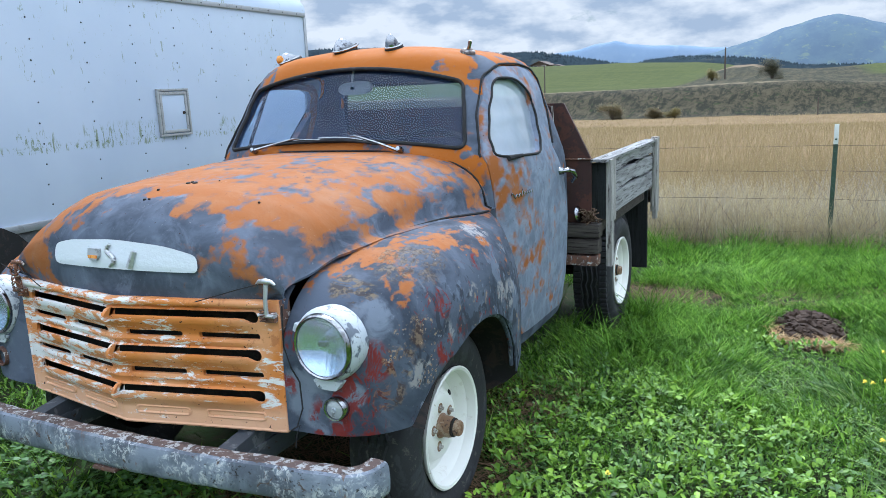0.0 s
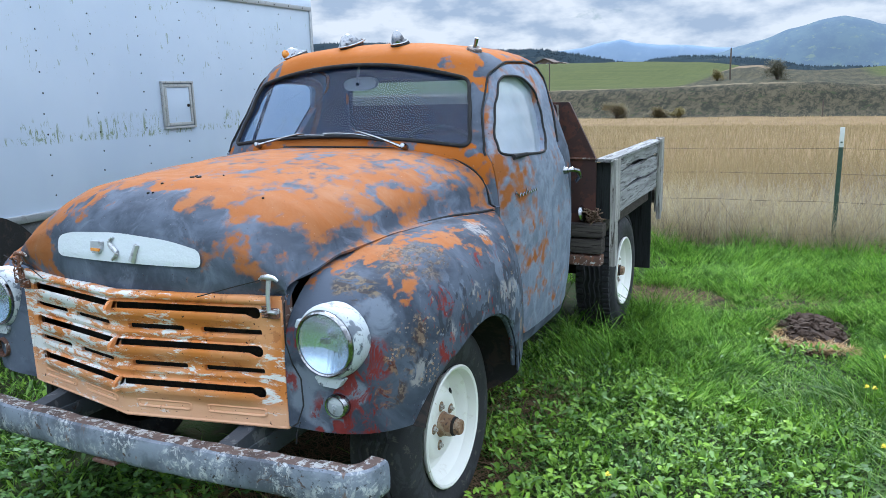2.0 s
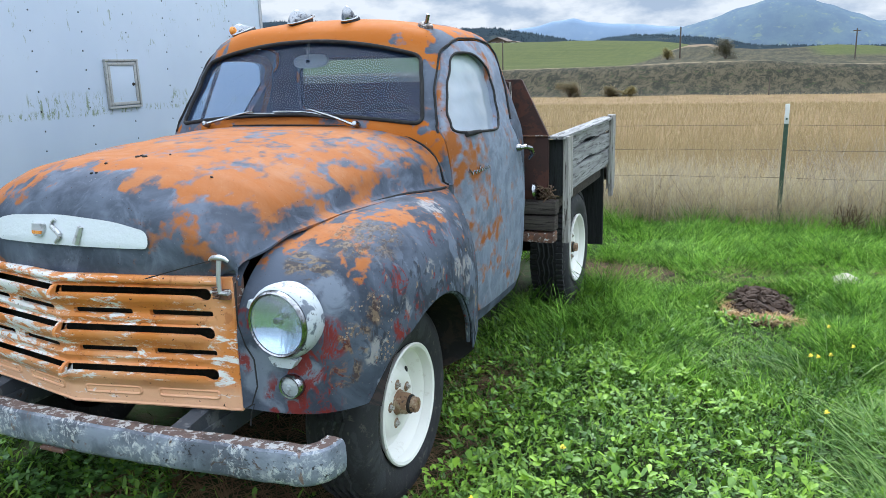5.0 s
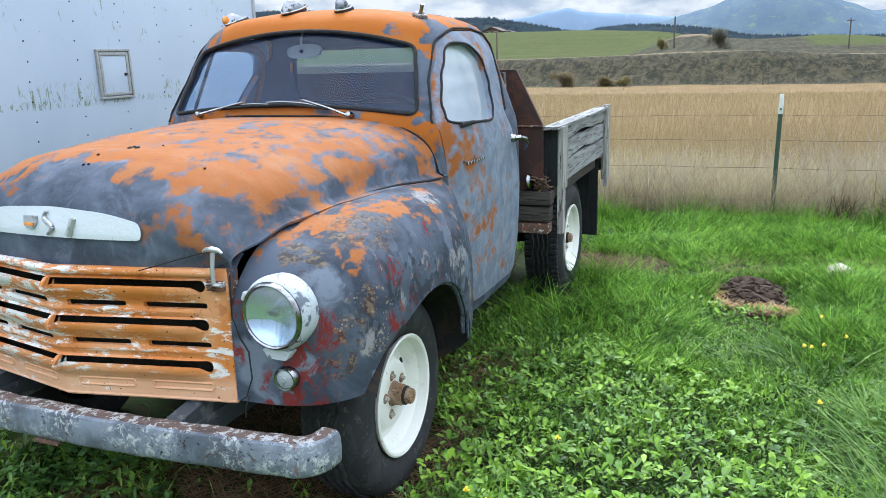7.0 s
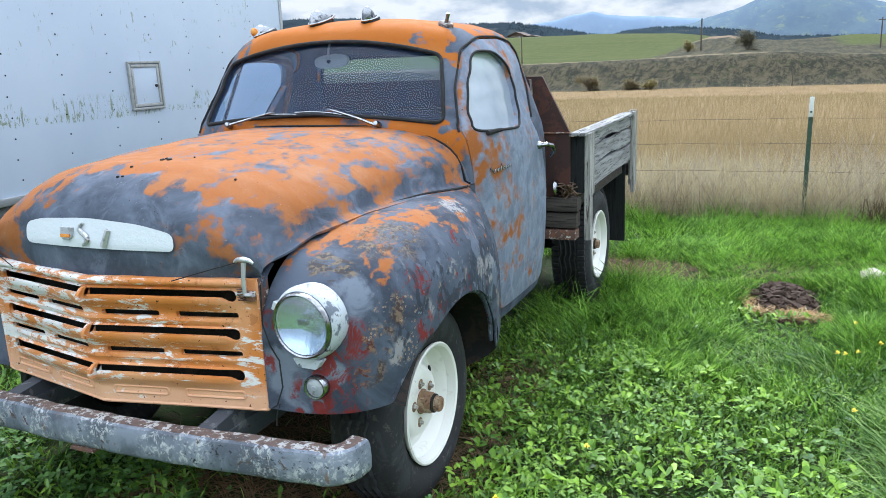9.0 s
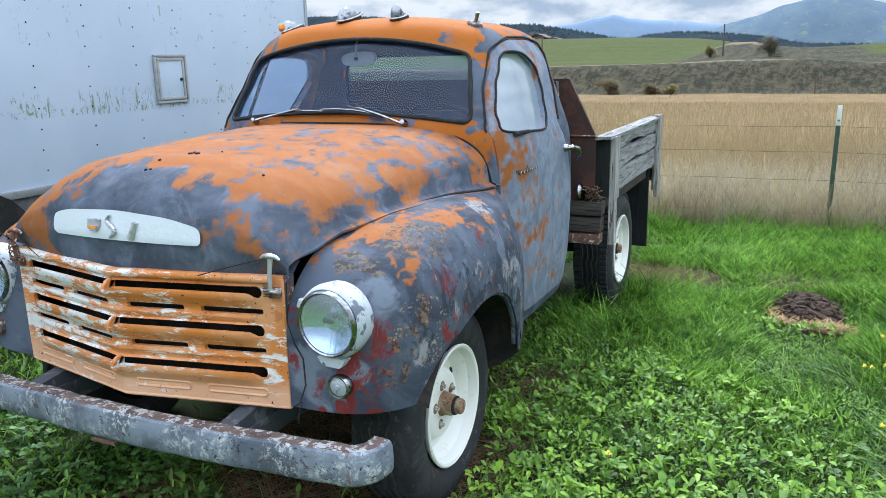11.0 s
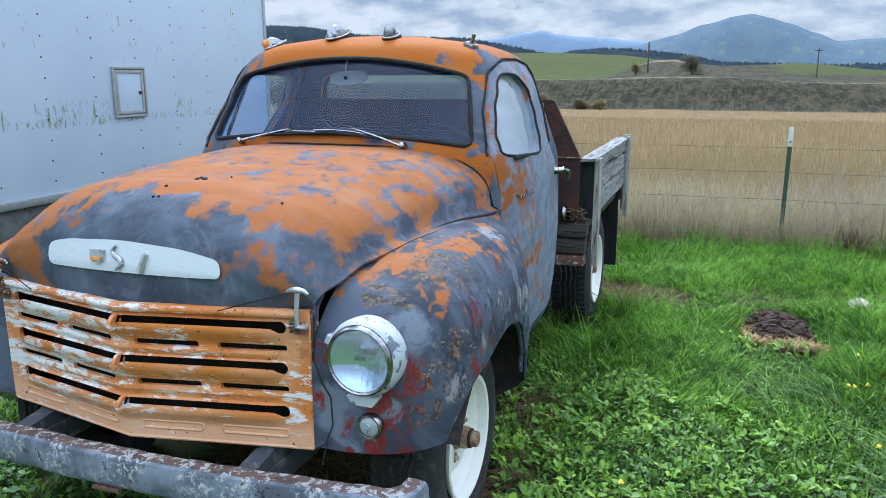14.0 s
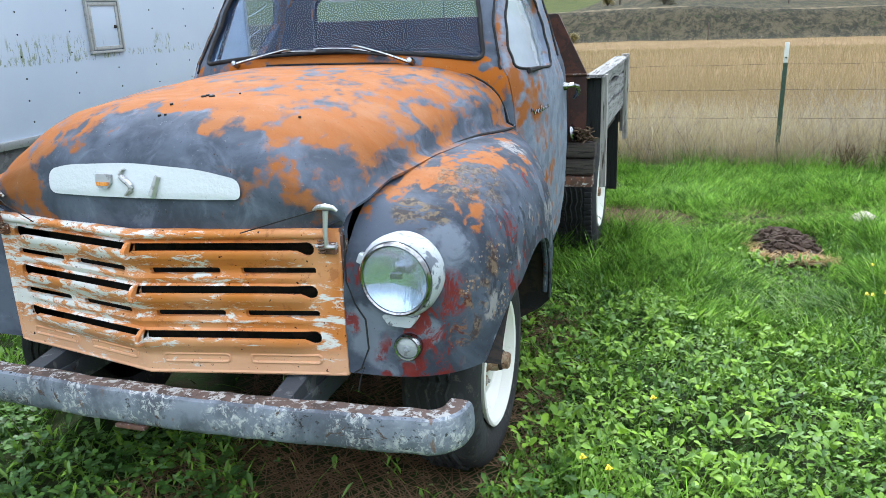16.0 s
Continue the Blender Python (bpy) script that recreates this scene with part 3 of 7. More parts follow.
def ground_z(x, y):
    z = 0.012 * noise.noise((x * 1.3, y * 1.3, 0)) * (1 if y < 6 else 0)
    z -= 2.75 * ease((y - 5) / 110) * 1.45 if y < 60 else 0
    if y >= 60:
        z -= 2.75 * ease(55 / 110) * 1.45 + (min(y, 91) - 60) * 0.021
    wob = 1.5 * noise.noise((x * 0.03, 3.1, 0))
    top = curve([(-60, 0.6), (-22, 0.67), (-8, 1.06), (2, 1.09), (8.6, 0.6), (15, 0.35), (40, 0.3)], x)
    z += (top + 0.2 * noise.noise((x * 0.06, y * 0.08, 2)) - z) * ease((y - 91 - wob) / 11)
    if y > 102:
        crest = curve([(-120, 7.8), (-68, 7.3), (-45, 6.9), (-25, 6.3), (-20, 5.7), (-14, 4.2), (-3, 3.3), (2, 3.2), (10, 3.4), (15.3, 3.8), (24, 3.2), (32, 2.1), (37, 1.6), (80, 1.4)], x)
        z += (crest - top) * ease((y - 103) / 112)
        z += 2.2 * math.exp(-((x + 8.5) / 6) ** 2 - ((y - 140) / 16) ** 2)
        z += 0.25 * noise.noise((x * 0.1, y * 0.1, 5)) * ease((x + 18) / 8)
    if y > 230:
        z -= 7 * ease((y - 230) / 120)
    return z


def spread(stops):
    out = []
    for (a, b, s) in stops:
        k = max(1, round((b - a) / s))
        out += [a + (b - a) * i / k for i in range(k)]
    return out + [stops[-1][1]]


ys = spread([(-60, -8, 8), (-8, 6, 0.5), (6, 20, 2), (20, 84, 6), (84, 130, 1.4), (130, 250, 8), (250, 500, 40), (500, 4500, 500)])
xs = spread([(-3500, -300, 400), (-300, -60, 20), (-60, -4, 3), (-4, 6, 0.5), (6, 60, 3), (60, 300, 20), (300, 3500, 400)])
G = Mat("ground_cover", 0.95, 0, 0.15)
gx, gy, gz = G.xyz()
edge = G.math("ADD", gy, G.math("MULTIPLY", G.math("SUBTRACT", G.noise(1.2, 4), 0.5), 0.7))
far_edge = G.math("ADD", gy, G.math("MULTIPLY", G.math("SUBTRACT", G.noise(0.12, 4), 0.5), 3.0))
soil = G.mix(G.step(G.noise(9, 6, 0.7), 0.4, 0.65), (0.02, 0.04, 0.01), (0.035, 0.035, 0.017))
yard = G.math("MAXIMUM", G.step(gx, 3.2, 4.2), G.step(G.math("MULTIPLY", gy, -1.0), 1.2, 2.0))
soil = G.mix(yard, soil, G.mix(G.step(G.noise(5, 7, 0.75), 0.38, 0.66), (0.03, 0.075, 0.012), (0.08, 0.16, 0.024)))
straw = G.mix(G.step(G.noise(0.5, 7, 0.7, 0, G.scaled(1, 0.25, 1)), 0.35, 0.7), (0.15, 0.10, 0.048), (0.21, 0.145, 0.072))
bank = G.mix(G.step(G.noise(1.1, 9, 0.85, 0.4, G.scaled(1, 0.35, 1)), 0.43, 0.58), (0.013, 0.014, 0.008), (0.062, 0.052, 0.03))
bank = G.mix(G.step(G.noise(1.1, 5, 0.7), 0.55, 0.7), bank, (0.026, 0.036, 0.012))
crop = G.mix(G.step(G.math("ADD", G.math("MULTIPLY", G.noise(1.1, 7, 0.75, 0, G.scaled(1, 0.1, 1)), 0.5), G.math("MULTIPLY", G.noise(0.9, 5, 0.6, 0, G.scaled(0.05, 1, 1)), 0.5)), 0.42, 0.58), (0.034, 0.047, 0.005), (0.052, 0.064, 0.009))
dry = G.mix(G.step(G.noise(0.8, 9, 0.85, 0, G.scaled(1, 0.12, 1)), 0.44, 0.58), (0.018, 0.02, 0.009), (0.056, 0.047, 0.025))
tone = G.mix(G.step(edge, 4.75, 5.0), soil, straw)
tone = G.mix(G.step(far_edge, 90.5, 91.5), tone, bank)
tone = G.mix(G.step(far_edge, 100.5, 102.0), tone, dry)
track = G.math("MULTIPLY", G.step(far_edge, 100.6, 101.1), G.step(G.math("MULTIPLY", far_edge, -1.0), -103.2, -102.2))
tone = G.mix(G.math("MULTIPLY", track, G.step(G.noise(0.9, 6, 0.7), 0.35, 0.6)), tone, (0.15, 0.12, 0.075))
for place, r in (((-8.5, 140.0, 6.0), 7.0), ((16.0, 168.0, 3.5), 5.0), ((27.0, 190.0, 3.0), 6.0)):
    tone = G.mix(G.math("MULTIPLY", G.near(place, r, G.noise(0.4, 5)), 0.7), tone, (0.2, 0.145, 0.095))
line = G.math("SUBTRACT", G.math("ADD", gx, 15), G.math("MULTIPLY", G.math("SUBTRACT", gy, 104), 0.055))
green = G.math("MULTIPLY", G.step(G.math("MULTIPLY", line, -1.0), -0.5, 1.0), G.step(gy, 104.0, 106.5))
green = G.math("MAXIMUM", green, G.math("MULTIPLY", G.step(gx, 9.0, 13.0), G.step(gy, 134.0, 150.0)))
tone = G.mix(green, tone, crop)
tone = G.mix(G.step(gy, 245.0, 300.0), tone, (0.035, 0.05, 0.03))
G.put("Base Color", tone)
G.bump(G.noise(14, 6, 0.7), 0.5, 0.03)
ground = tagged(part("ground", grid([[(x, y, ground_z(x, y)) for x in xs] for y in ys]), G.m, None), "green yard, dry hay field and grassy bank", "ground", kind="structure")


# ---------------------------------------------------------------- far hills
def ridge(name, y, depth, heights, material, label, low=-30.0, rough=0.06, step=12.0):
    """A range of hills along x: (x, height) pairs give its crest."""
    bm_rows = []
    x0, x1 = heights[0][0], heights[-1][0]
    n = int((x1 - x0) / step)
    for k in range(15):
        s = k / 14
        row = []
        for i in range(n + 1):
            x = x0 + (x1 - x0) * i / n
            top = curve(heights, x)
            p = math.sin(s * math.pi / 2) if s < 0.999 else 1.0
            wob = 1 + rough * noise.fractal((x / (abs(x1 - x0) * 0.06), s * 2.5, y * 0.01), 0.8, 2.1, 5) * (1 if s > 0.1 else 0)
            row.append((x, y + depth * s, low + (top * wob - low) * p))
        bm_rows.append(row)
    ob = part(name, grid(bm_rows), material, None)
    return tagged(ob, label, name.replace("_", " "), kind="structure")


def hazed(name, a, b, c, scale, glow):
    """Far land; the bluish air haze is painted into its colour and faint glow."""
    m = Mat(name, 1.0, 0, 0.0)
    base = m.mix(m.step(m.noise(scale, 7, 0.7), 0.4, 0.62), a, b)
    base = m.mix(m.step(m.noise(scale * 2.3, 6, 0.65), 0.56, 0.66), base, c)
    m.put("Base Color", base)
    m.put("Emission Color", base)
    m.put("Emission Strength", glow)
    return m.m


# colours painted hazy blue; the last number is the haze's glow
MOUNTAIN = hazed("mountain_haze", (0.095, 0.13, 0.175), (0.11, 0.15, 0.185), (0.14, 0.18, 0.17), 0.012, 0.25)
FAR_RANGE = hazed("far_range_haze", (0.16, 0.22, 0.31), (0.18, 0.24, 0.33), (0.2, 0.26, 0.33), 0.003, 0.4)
WOODED_HAZE = hazed("wooded_ridge", (0.026, 0.037, 0.047), (0.034, 0.048, 0.057), (0.05, 0.06, 0.062), 0.03, 0.12)
E3 = 3600.0
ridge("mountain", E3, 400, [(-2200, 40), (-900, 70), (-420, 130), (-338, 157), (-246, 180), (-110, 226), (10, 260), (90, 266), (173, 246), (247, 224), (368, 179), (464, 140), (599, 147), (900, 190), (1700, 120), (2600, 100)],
      MOUNTAIN, "mountain with pale clearings, blue haze painted in", -40, 0.03, 10)
ridge("far_range", 4000, 120, [(-3200, 90), (-1700, 130), (-1132, 186), (-1014, 212), (-930, 220), (-842, 196), (-731, 183), (-600, 178), (-450, 157), (0, 120), (800, 120), (2000, 200)], FAR_RANGE, "far range with pale blue haze painted in", -40, 0.02, 16)
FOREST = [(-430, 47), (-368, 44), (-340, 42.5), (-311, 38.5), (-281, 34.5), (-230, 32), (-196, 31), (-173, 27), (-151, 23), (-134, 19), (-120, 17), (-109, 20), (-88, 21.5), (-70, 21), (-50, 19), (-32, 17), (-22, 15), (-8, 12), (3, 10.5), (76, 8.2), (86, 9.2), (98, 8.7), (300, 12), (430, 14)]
ridge("wooded_ridge", 540, 60, [(x, h - 2.2) for x, h in FOREST], WOODED_HAZE, "dark ridge covered in conifers, haze in its colour", -8, 0.03, 4)
rng = np.random.default_rng(5)
V, T = [], []
for i in range(6000):
    x = rng.uniform(-400, 400)
    top = curve(FOREST, x) - 2.2
    y, h = 540 + rng.uniform(20, 68), rng.uniform(1.1, 2.3)
    s = (y - 540) / 60
    zb = -8 + (top + 8) * math.sin(min(s, 1) * math.pi / 2) - 0.6
    r, b = h * rng.uniform(0.28, 0.5), len(V)
    for k in range(5):
        a = k * math.tau / 5 + rng.uniform(0, 1)
        V.append((x + r * math.cos(a), y + r * math.sin(a), zb))
    V.append((x, y, zb + h))
    T += [(b + k, b + (k + 1) % 5, b + 5) for k in range(5)]
tagged(part("far_conifers", quick("far_conifers", V, (), T), WOODED_HAZE, None), "dark far conifer wood, haze in its colour", "forest", kind="stuff")


# ---------------------------------------------------------------- pickup truck
truck = thing("pickup_truck", "old orange and grey-primer pickup truck with wooden flatbed, parked in grass", "truck")


# hood
def hood_half(v):
    return curve([(0, 0.545), (0.25, 0.572), (0.6, 0.65), (1, 0.728)], v)


CREST = [(0, -0.616, 0.922), (0.05, -0.622, 0.965), (0.12, -0.622, 1.03), (0.2, -0.608, 1.105), (0.27, -0.572, 1.162), (0.34, -0.505, 1.204),
         (0.42, -0.405, 1.232), (0.52, -0.26, 1.244), (0.64, -0.06, 1.262), (0.78, 0.2, 1.266), (0.9, 0.43, 1.264), (1.0, 0.613, 1.258)]
SIDE = [(0, 0.928), (0.12, 0.945), (0.3, 0.985), (0.42, 1.02), (0.6, 1.035), (0.8, 1.03), (1.0, 1.015)]


def hood_point(u, v):
    """The hood's skin: u across, v from the nose to the cowl; a flared foot runs along the fender."""
    yc, zc = curve([(a, b) for a, b, c in CREST], v), curve([(a, c) for a, b, c in CREST], v)
    s, w, ze = min(1.0, abs(u)), hood_half(v), curve(SIDE, v)
    n, q = curve([(0, 2.8), (0.2, 2.3), (0.42, 2.5), (0.7, 2.15), (1, 3.6)], v), curve([(0, 1.8), (0.3, 1.83), (1, 2.4)], v)
    foot, lift = curve([(0.25, 0.001), (0.45, 0.05), (0.8, 0.06), (1, 0.04)], v), curve([(0.25, 0.0), (0.45, 0.016), (0.8, 0.026), (1, 0.016)], v)
    if s < 1 - foot:
        z = ze + lift + (zc - ze - lift) * (1 - (s / (1 - foot)) ** n) ** (1 / q)
    else:
        z = ze + lift * ((1 - s) / foot) ** 1.5
    back = curve([(0, 0.10), (0.2, 0.066), (0.35, 0.11), (0.5, 0.068), (0.7, 0.03), (1, 0.047)], v)
    return Vector((math.copysign(s * w, u), yc + back * s ** 2.2, z))


def uspan(n):
    return [math.sin(i / n * math.pi / 2) for i in range(-n, n + 1)]


hood_obj = raw(grid([[hood_point(u, v / 46) for u in uspan(34)] for v in range(47)]))
hood = part("hood", shaded(carve(hood_obj, [], thick=0.008), 50), HOOD_PAINT, truck, "faded orange hood with grey primer nose")
lip = tube([hood_point(u, 0.0) + Vector((0, -0.004, -0.004)) for u in uspan(20)], 0.009, 8)
part("hood_lip", lip, HOOD_PAINT, hood)


# white badge plate, set on the nose
def on_nose(x, z, off):
    low, high = 0.0, 0.45
    for _ in range(30):
        v = (low + high) / 2
        p = hood_point(min(1, abs(x) / hood_half(v)), v)
        if p.z < z:
            low = v
        else:
            high = v
    return Vector((x, p.y - off, z))


plate_line = rounded([(-0.275, 1.012), (0.315, 1.012), (0.31, 1.062), (0.2, 1.088), (0.0, 1.102), (-0.2, 1.092), (-0.275, 1.075)], [0.03, 0.03, 0.03, 0.05, 0.06, 0.05, 0.03])
rows = []
cx, cz = 0.0, 1.052
for k in range(7):
    s = k / 6
    rows.append([on_nose(cx + (p[0] - cx) * s, cz + (p[1] - cz) * s, 0.007) for p in dense(plate_line, 0.03)])
bm = grid([[p + Vector((0, 0, 0)) for p in r] for r in rows], True)
bmesh.ops.remove_doubles(bm, verts=bm.verts, dist=1e-5)
plate = part("badge_plate", bm, PLATE_WHITE, hood, "chalky white badge plate")
sh = prism(rounded([(-0.1, 1.072), (-0.052, 1.072), (-0.052, 1.05), (-0.062, 1.036), (-0.09, 1.036), (-0.1, 1.05)], 0.004), lambda a, b, c: on_nose(a, b, c), 0.006, 0.017)
part("badge_shield", sh, DULL_CHROME, plate, "small chrome shield")
band = prism([(-0.094, 1.043), (-0.058, 1.043), (-0.056, 1.052), (-0.096, 1.052)], lambda a, b, c: on_nose(a, b, c), 0.015, 0.020)
part("badge_curl", tube([on_nose(-0.006 - 0.004 * math.cos(k * 0.5) + 0.015 * math.sin(k / 14 * math.tau), 1.02 + k * 0.0048, 0.013) for k in range(15)], [0.004 + 0.004 * math.sin(k / 14 * math.pi) for k in range(15)], 8), DULL_CHROME, plate, "curved chrome badge piece")
part("badge_bar", tube([on_nose(0.072, 1.02, 0.013), on_nose(0.09, 1.07, 0.013)], [0.011, 0.008], 6), DULL_CHROME, plate, "slanted chrome badge bar")
part("badge_shield_band", band, AMBER, plate, "worn copper band")

# empty ornament holes and a few screw holes in the hood
def on_hood(x, y, off=0.0):
    low, high = 0.2, 0.9
    for _ in range(30):
        v = (low + high) / 2
        p = hood_point(x / hood_half(v), v)
        low, high = (v, high) if p.y < y else (low, v)
    return p + Vector((0, 0, off))


for x, y, r in ((0.055, -0.335, 0.008), (0.078, -0.328, 0.009), (0.058, -0.318, 0.006), (0.024, -0.498, 0.005), (0.04, -0.494, 0.004), (0.012, -0.425, 0.005), (0.38, -0.386, 0.004), (0.14, -0.28, 0.003)):
    part("ornament_hole", lathe([(0.0, 0.003), (r * 0.85, 0.003), (r, 0.0), (r, -0.006)], Matrix.Translation(on_hood(x, y, 0.001)) @ Matrix.Rotation(radians(8), 4, "X"), 14), UNDER, hood, "dark empty bolt hole")


# front fenders
def seam_x(y):
    return curve([(-0.55, 0.548), (-0.3, 0.575), (0.1, 0.645), (0.6, 0.728), (0.9, 0.75)], y)


def seam_z(y):
    return curve([(-0.55, 0.955), (-0.4, 1.0), (-0.1, 1.03), (0.3, 1.028), (0.62, 1.008), (0.9, 0.99)], y)


def fender_rows(side):
    rows = []
    yb, yf, e = -0.12, -0.552, 3.1
    for k in range(19):
        a = math.pi / 2 * (1 - k / 18)
        fy, kk = math.sin(a) ** (2 / e), max(0.0, math.cos(a)) ** (2 / e)
        rows.append((yb - (yb - yf) * fy, kk))
    rows += [(yb + (0.62 - yb) * i / 20, 1.0) for i in range(1, 21)]
    out = []
    for y, kk in rows:
        xi, xo = seam_x(y), curve([(-0.55, 0.925), (-0.1, 0.945), (0.15, 0.945), (0.35, 0.935), (0.5, 0.905), (0.585, 0.86), (0.62, 0.80)], y)
        zt = seam_z(y) + 0.002
        zb = curve([(-0.55, 0.70), (0.1, 0.70), (0.35, 0.66), (0.62, 0.6)], y)
        low = 0.538
        yc = 0.03
        if y > yc - 0.46:
            ry = 0.46 if y < yc else 0.365
            q = (y - yc) / ry
            if abs(q) < 1:
                low = max(low if y < yc else 0.425, 0.40 + 0.348 * math.sqrt(1 - q * q))
            elif y > yc:
                low = 0.425 + 0.08 * ((y - 0.395) / 0.225) ** 1.6
        w, h = (xo - xi) * kk, (zt - zb) * kk
        ex = curve([(-0.12, 3.1), (0.2, 2.7), (0.62, 2.2)], y)
        row = []
        for j in range(15):
            b = j / 14 * math.pi / 2
            row.append((xi + w * math.sin(b) ** (2 / ex), max(zb + h * math.cos(b) ** (2 / ex), low)))
        zs = min(row[-1][1], zb)
        for j in range(1, 10):
            t = j / 9
            z = zs + (low - zs) * t if low < zs else row[-1][1]
            row.append((xi + w * (1 - 0.035 * t * t), z))
        out.append([(side * x, y, z) for x, z in row])
    return out


def fender(side, material, label):
    ob = raw(grid(fender_rows(side)))
    bm = bmesh.new()
    bm.from_mesh(ob.data)
    bmesh.ops.remove_doubles(bm, verts=bm.verts, dist=0.0004)
    bmesh.ops.recalc_face_normals(bm, faces=bm.faces)
    bm.to_mesh(ob.data)
    bm.free()
    f = part("front_fender", shaded(carve(ob, [], thick=0.006), 50), material, truck, label)
    # rolled edge of the wheel opening
    ring = []
    for k in range(34):
        a = math.pi * (0.02 + 0.93 * k / 33)
        y = 0.03 - math.cos(a) * (0.455 if a < math.pi / 2 else 0.363)
        z = 0.40 + 0.346 * math.sin(a)
        if z < (0.54 if y < 0 else 0.425):
            continue
        xo = curve([(-0.55, 0.80), (-0.38, 0.885), (-0.2, 0.93), (-0.1, 0.94), (0.15, 0.94), (0.35, 0.92), (0.5, 0.87)], y)
        ring.append((side * (xo - 0.01), y, z))
    part("wheel_opening_edge", tube(ring, 0.009, 8), material, f)
    # inner wheel house
    rows = []
    for k in range(20):
        a = math.pi * (0.12 + 0.86 * k / 16)
        foot = max(0, k - 15) / 4
        rows.append([(side * (0.40 + (0.525 - 0.2 * foot ** 2) * u), 0.03 - math.cos(a) * (0.47 if k < 8 else 0.385), 0.40 + 0.365 * math.sin(a) * (1.0 if k < 16 else 0.6)) for u in (0.0, 0.29, 0.57, 0.84, 1.0)])
    part("wheel_house", grid(rows), UNDER, f, "dark dirty wheel house")
    return f


def apron(side):
    ys_ = [-0.545 + 1.15 * k / 30 for k in range(31)]
    return grid([[(side * (seam_x(y) + dx), y, seam_z(y) + dz) for y in ys_] for dx, dz in ((0.01, 0.0), (-0.02, -0.012), (-0.075, -0.045))])


left_fender = fender(1, FENDER_PAINT, "front fender with peeling orange, primer, rust and red patches")
right_fender = fender(-1, FENDER_PAINT_FAR, "front fender in grey primer with orange patches")
part("fender_apron", apron(1), FENDER_PAINT, left_fender)
part("fender_apron", apron(-1), FENDER_PAINT_FAR, right_fender)
part("fender_welt", tube([(seam_x(y) + 0.004, y, seam_z(y) + 0.006) for y in [-0.535 + 1.15 * k / 30 for k in range(31)]], 0.005, 6), GASKET, left_fender, "dark seam welt")
part("fender_welt", tube([(-seam_x(y) - 0.004, y, seam_z(y) + 0.006) for y in [-0.535 + 1.15 * k / 30 for k in range(31)]], 0.005, 6), GASKET, right_fender)


def headlight(side):
    """A round sealed-beam lamp in a flaking trim ring."""
    c = Matrix.Translation((side * 0.702, -0.53, 0.815)) @ Matrix.Rotation(radians(90), 4, "X") @ Matrix.Rotation(radians(side * -3), 4, "Y")
    lamp_body = lathe([(0.104, -0.04), (0.1085, 0.0), (0.1085, 0.01), (0.106, 0.022), (0.102, 0.03), (0.098, 0.034), (0.094, 0.03)], c, 48)
    ring = part("headlight", lamp_body, LAMP_RING, truck, "round headlight with flaking grey trim ring")
    part("retaining_ring", lathe([(0.097, 0.03), (0.095, 0.044), (0.09, 0.048), (0.086, 0.045), (0.085, 0.028)], c, 48), CHROME, ring)
    part("reflector", lathe([(0.0, 0.010), (0.02, 0.0115), (0.04, 0.0163), (0.06, 0.0247), (0.075, 0.034), (0.085, 0.042)], c, 40), SILVERED, ring, "silvered reflector bowl")
    bm = lathe([(0.0, 0.062), (0.02, 0.0612), (0.04, 0.059), (0.06, 0.0545), (0.075, 0.049), (0.087, 0.042)], c, 40)
    # the lens film's whiteness stands in for reflected sky
    part("lens", bm, LAMP_GLASS, ring, "ribbed clear glass lens")
    part("bulb_shield", box(-0.016, 0.016, -0.008, 0.008, 0.02, 0.032, 0.003), CHROME, ring).matrix_basis = c @ Matrix.Translation((0.0, 0.008, 0.004))
    # broken clamp and tabs round the ring
    bm = prism(rounded([(-0.03, -0.13), (0.03, -0.13), (0.048, -0.104), (0.03, -0.1), (-0.03, -0.1), (-0.048, -0.104)], 0.006), lambda a, b, d: c @ Vector((a, b, d)), -0.01, 0.03)
    part("ring_tab", bm, LAMP_RING, ring, "worn clamp tab")
    for a in (2.75,):
        m_ = c @ Matrix.Rotation(a, 4, "Z") @ Matrix.Translation((0.109, 0, 0.012))
        part("ring_lug", box(-0.008, 0.008, -0.013, 0.013, -0.008, 0.014, 0.003), LAMP_RING, ring).matrix_basis = m_
    # parking lamp below
    p = Matrix.Translation((side * 0.716, -0.546, 0.626)) @ Matrix.Rotation(radians(90), 4, "X")
    park = part("parking_lamp", lathe([(0.036, -0.02), (0.036, 0.008), (0.033, 0.013), (0.029, 0.012), (0.028, 0.006)], p, 28), CHROME if side > 0 else RUSTY, truck, "small round parking lamp" if side > 0 else "rusty empty parking lamp hole")
    if side > 0:
        part("lens", lathe([(0.0, 0.014), (0.006, 0.0165), (0.009, 0.012), (0.02, 0.012), (0.0285, 0.006)], p, 28), LENS_GREY, park)


headlight(1)
headlight(-1)


# grille
def grille_y(x, off=0.0):
    return -0.647 + 0.2 * abs(x) - 0.02 * abs(x) ** 2 - off


def slot(x0, x1, z, h, bulb=0.0):
    """A long slot with round ends; bulb: how far its outer end hangs down as a round eye."""
    s = 1 if x1 > x0 else -1
    if not bulb:
        return rounded([(x0, z - h), (x1, z - h), (x1, z + h), (x0, z + h)], h * 0.95, 5)
    r = h + bulb / 2
    cz, cx = z + h - r, x1 - s * (h + bulb / 2)
    eye = [(cx + s * r * math.cos(a), cz + r * math.sin(a)) for a in [radians(-140 + 230 * k / 14) for k in range(15)]]
    return [(x0, z + h), (x0, z - h), (cx - s * 0.045, z - h), (cx - s * 0.026, z - h - bulb * 0.12)] + eye


LONG_SLOTS, SHORT_SLOTS = (0.888, 0.771, 0.644), (0.821, 0.702)


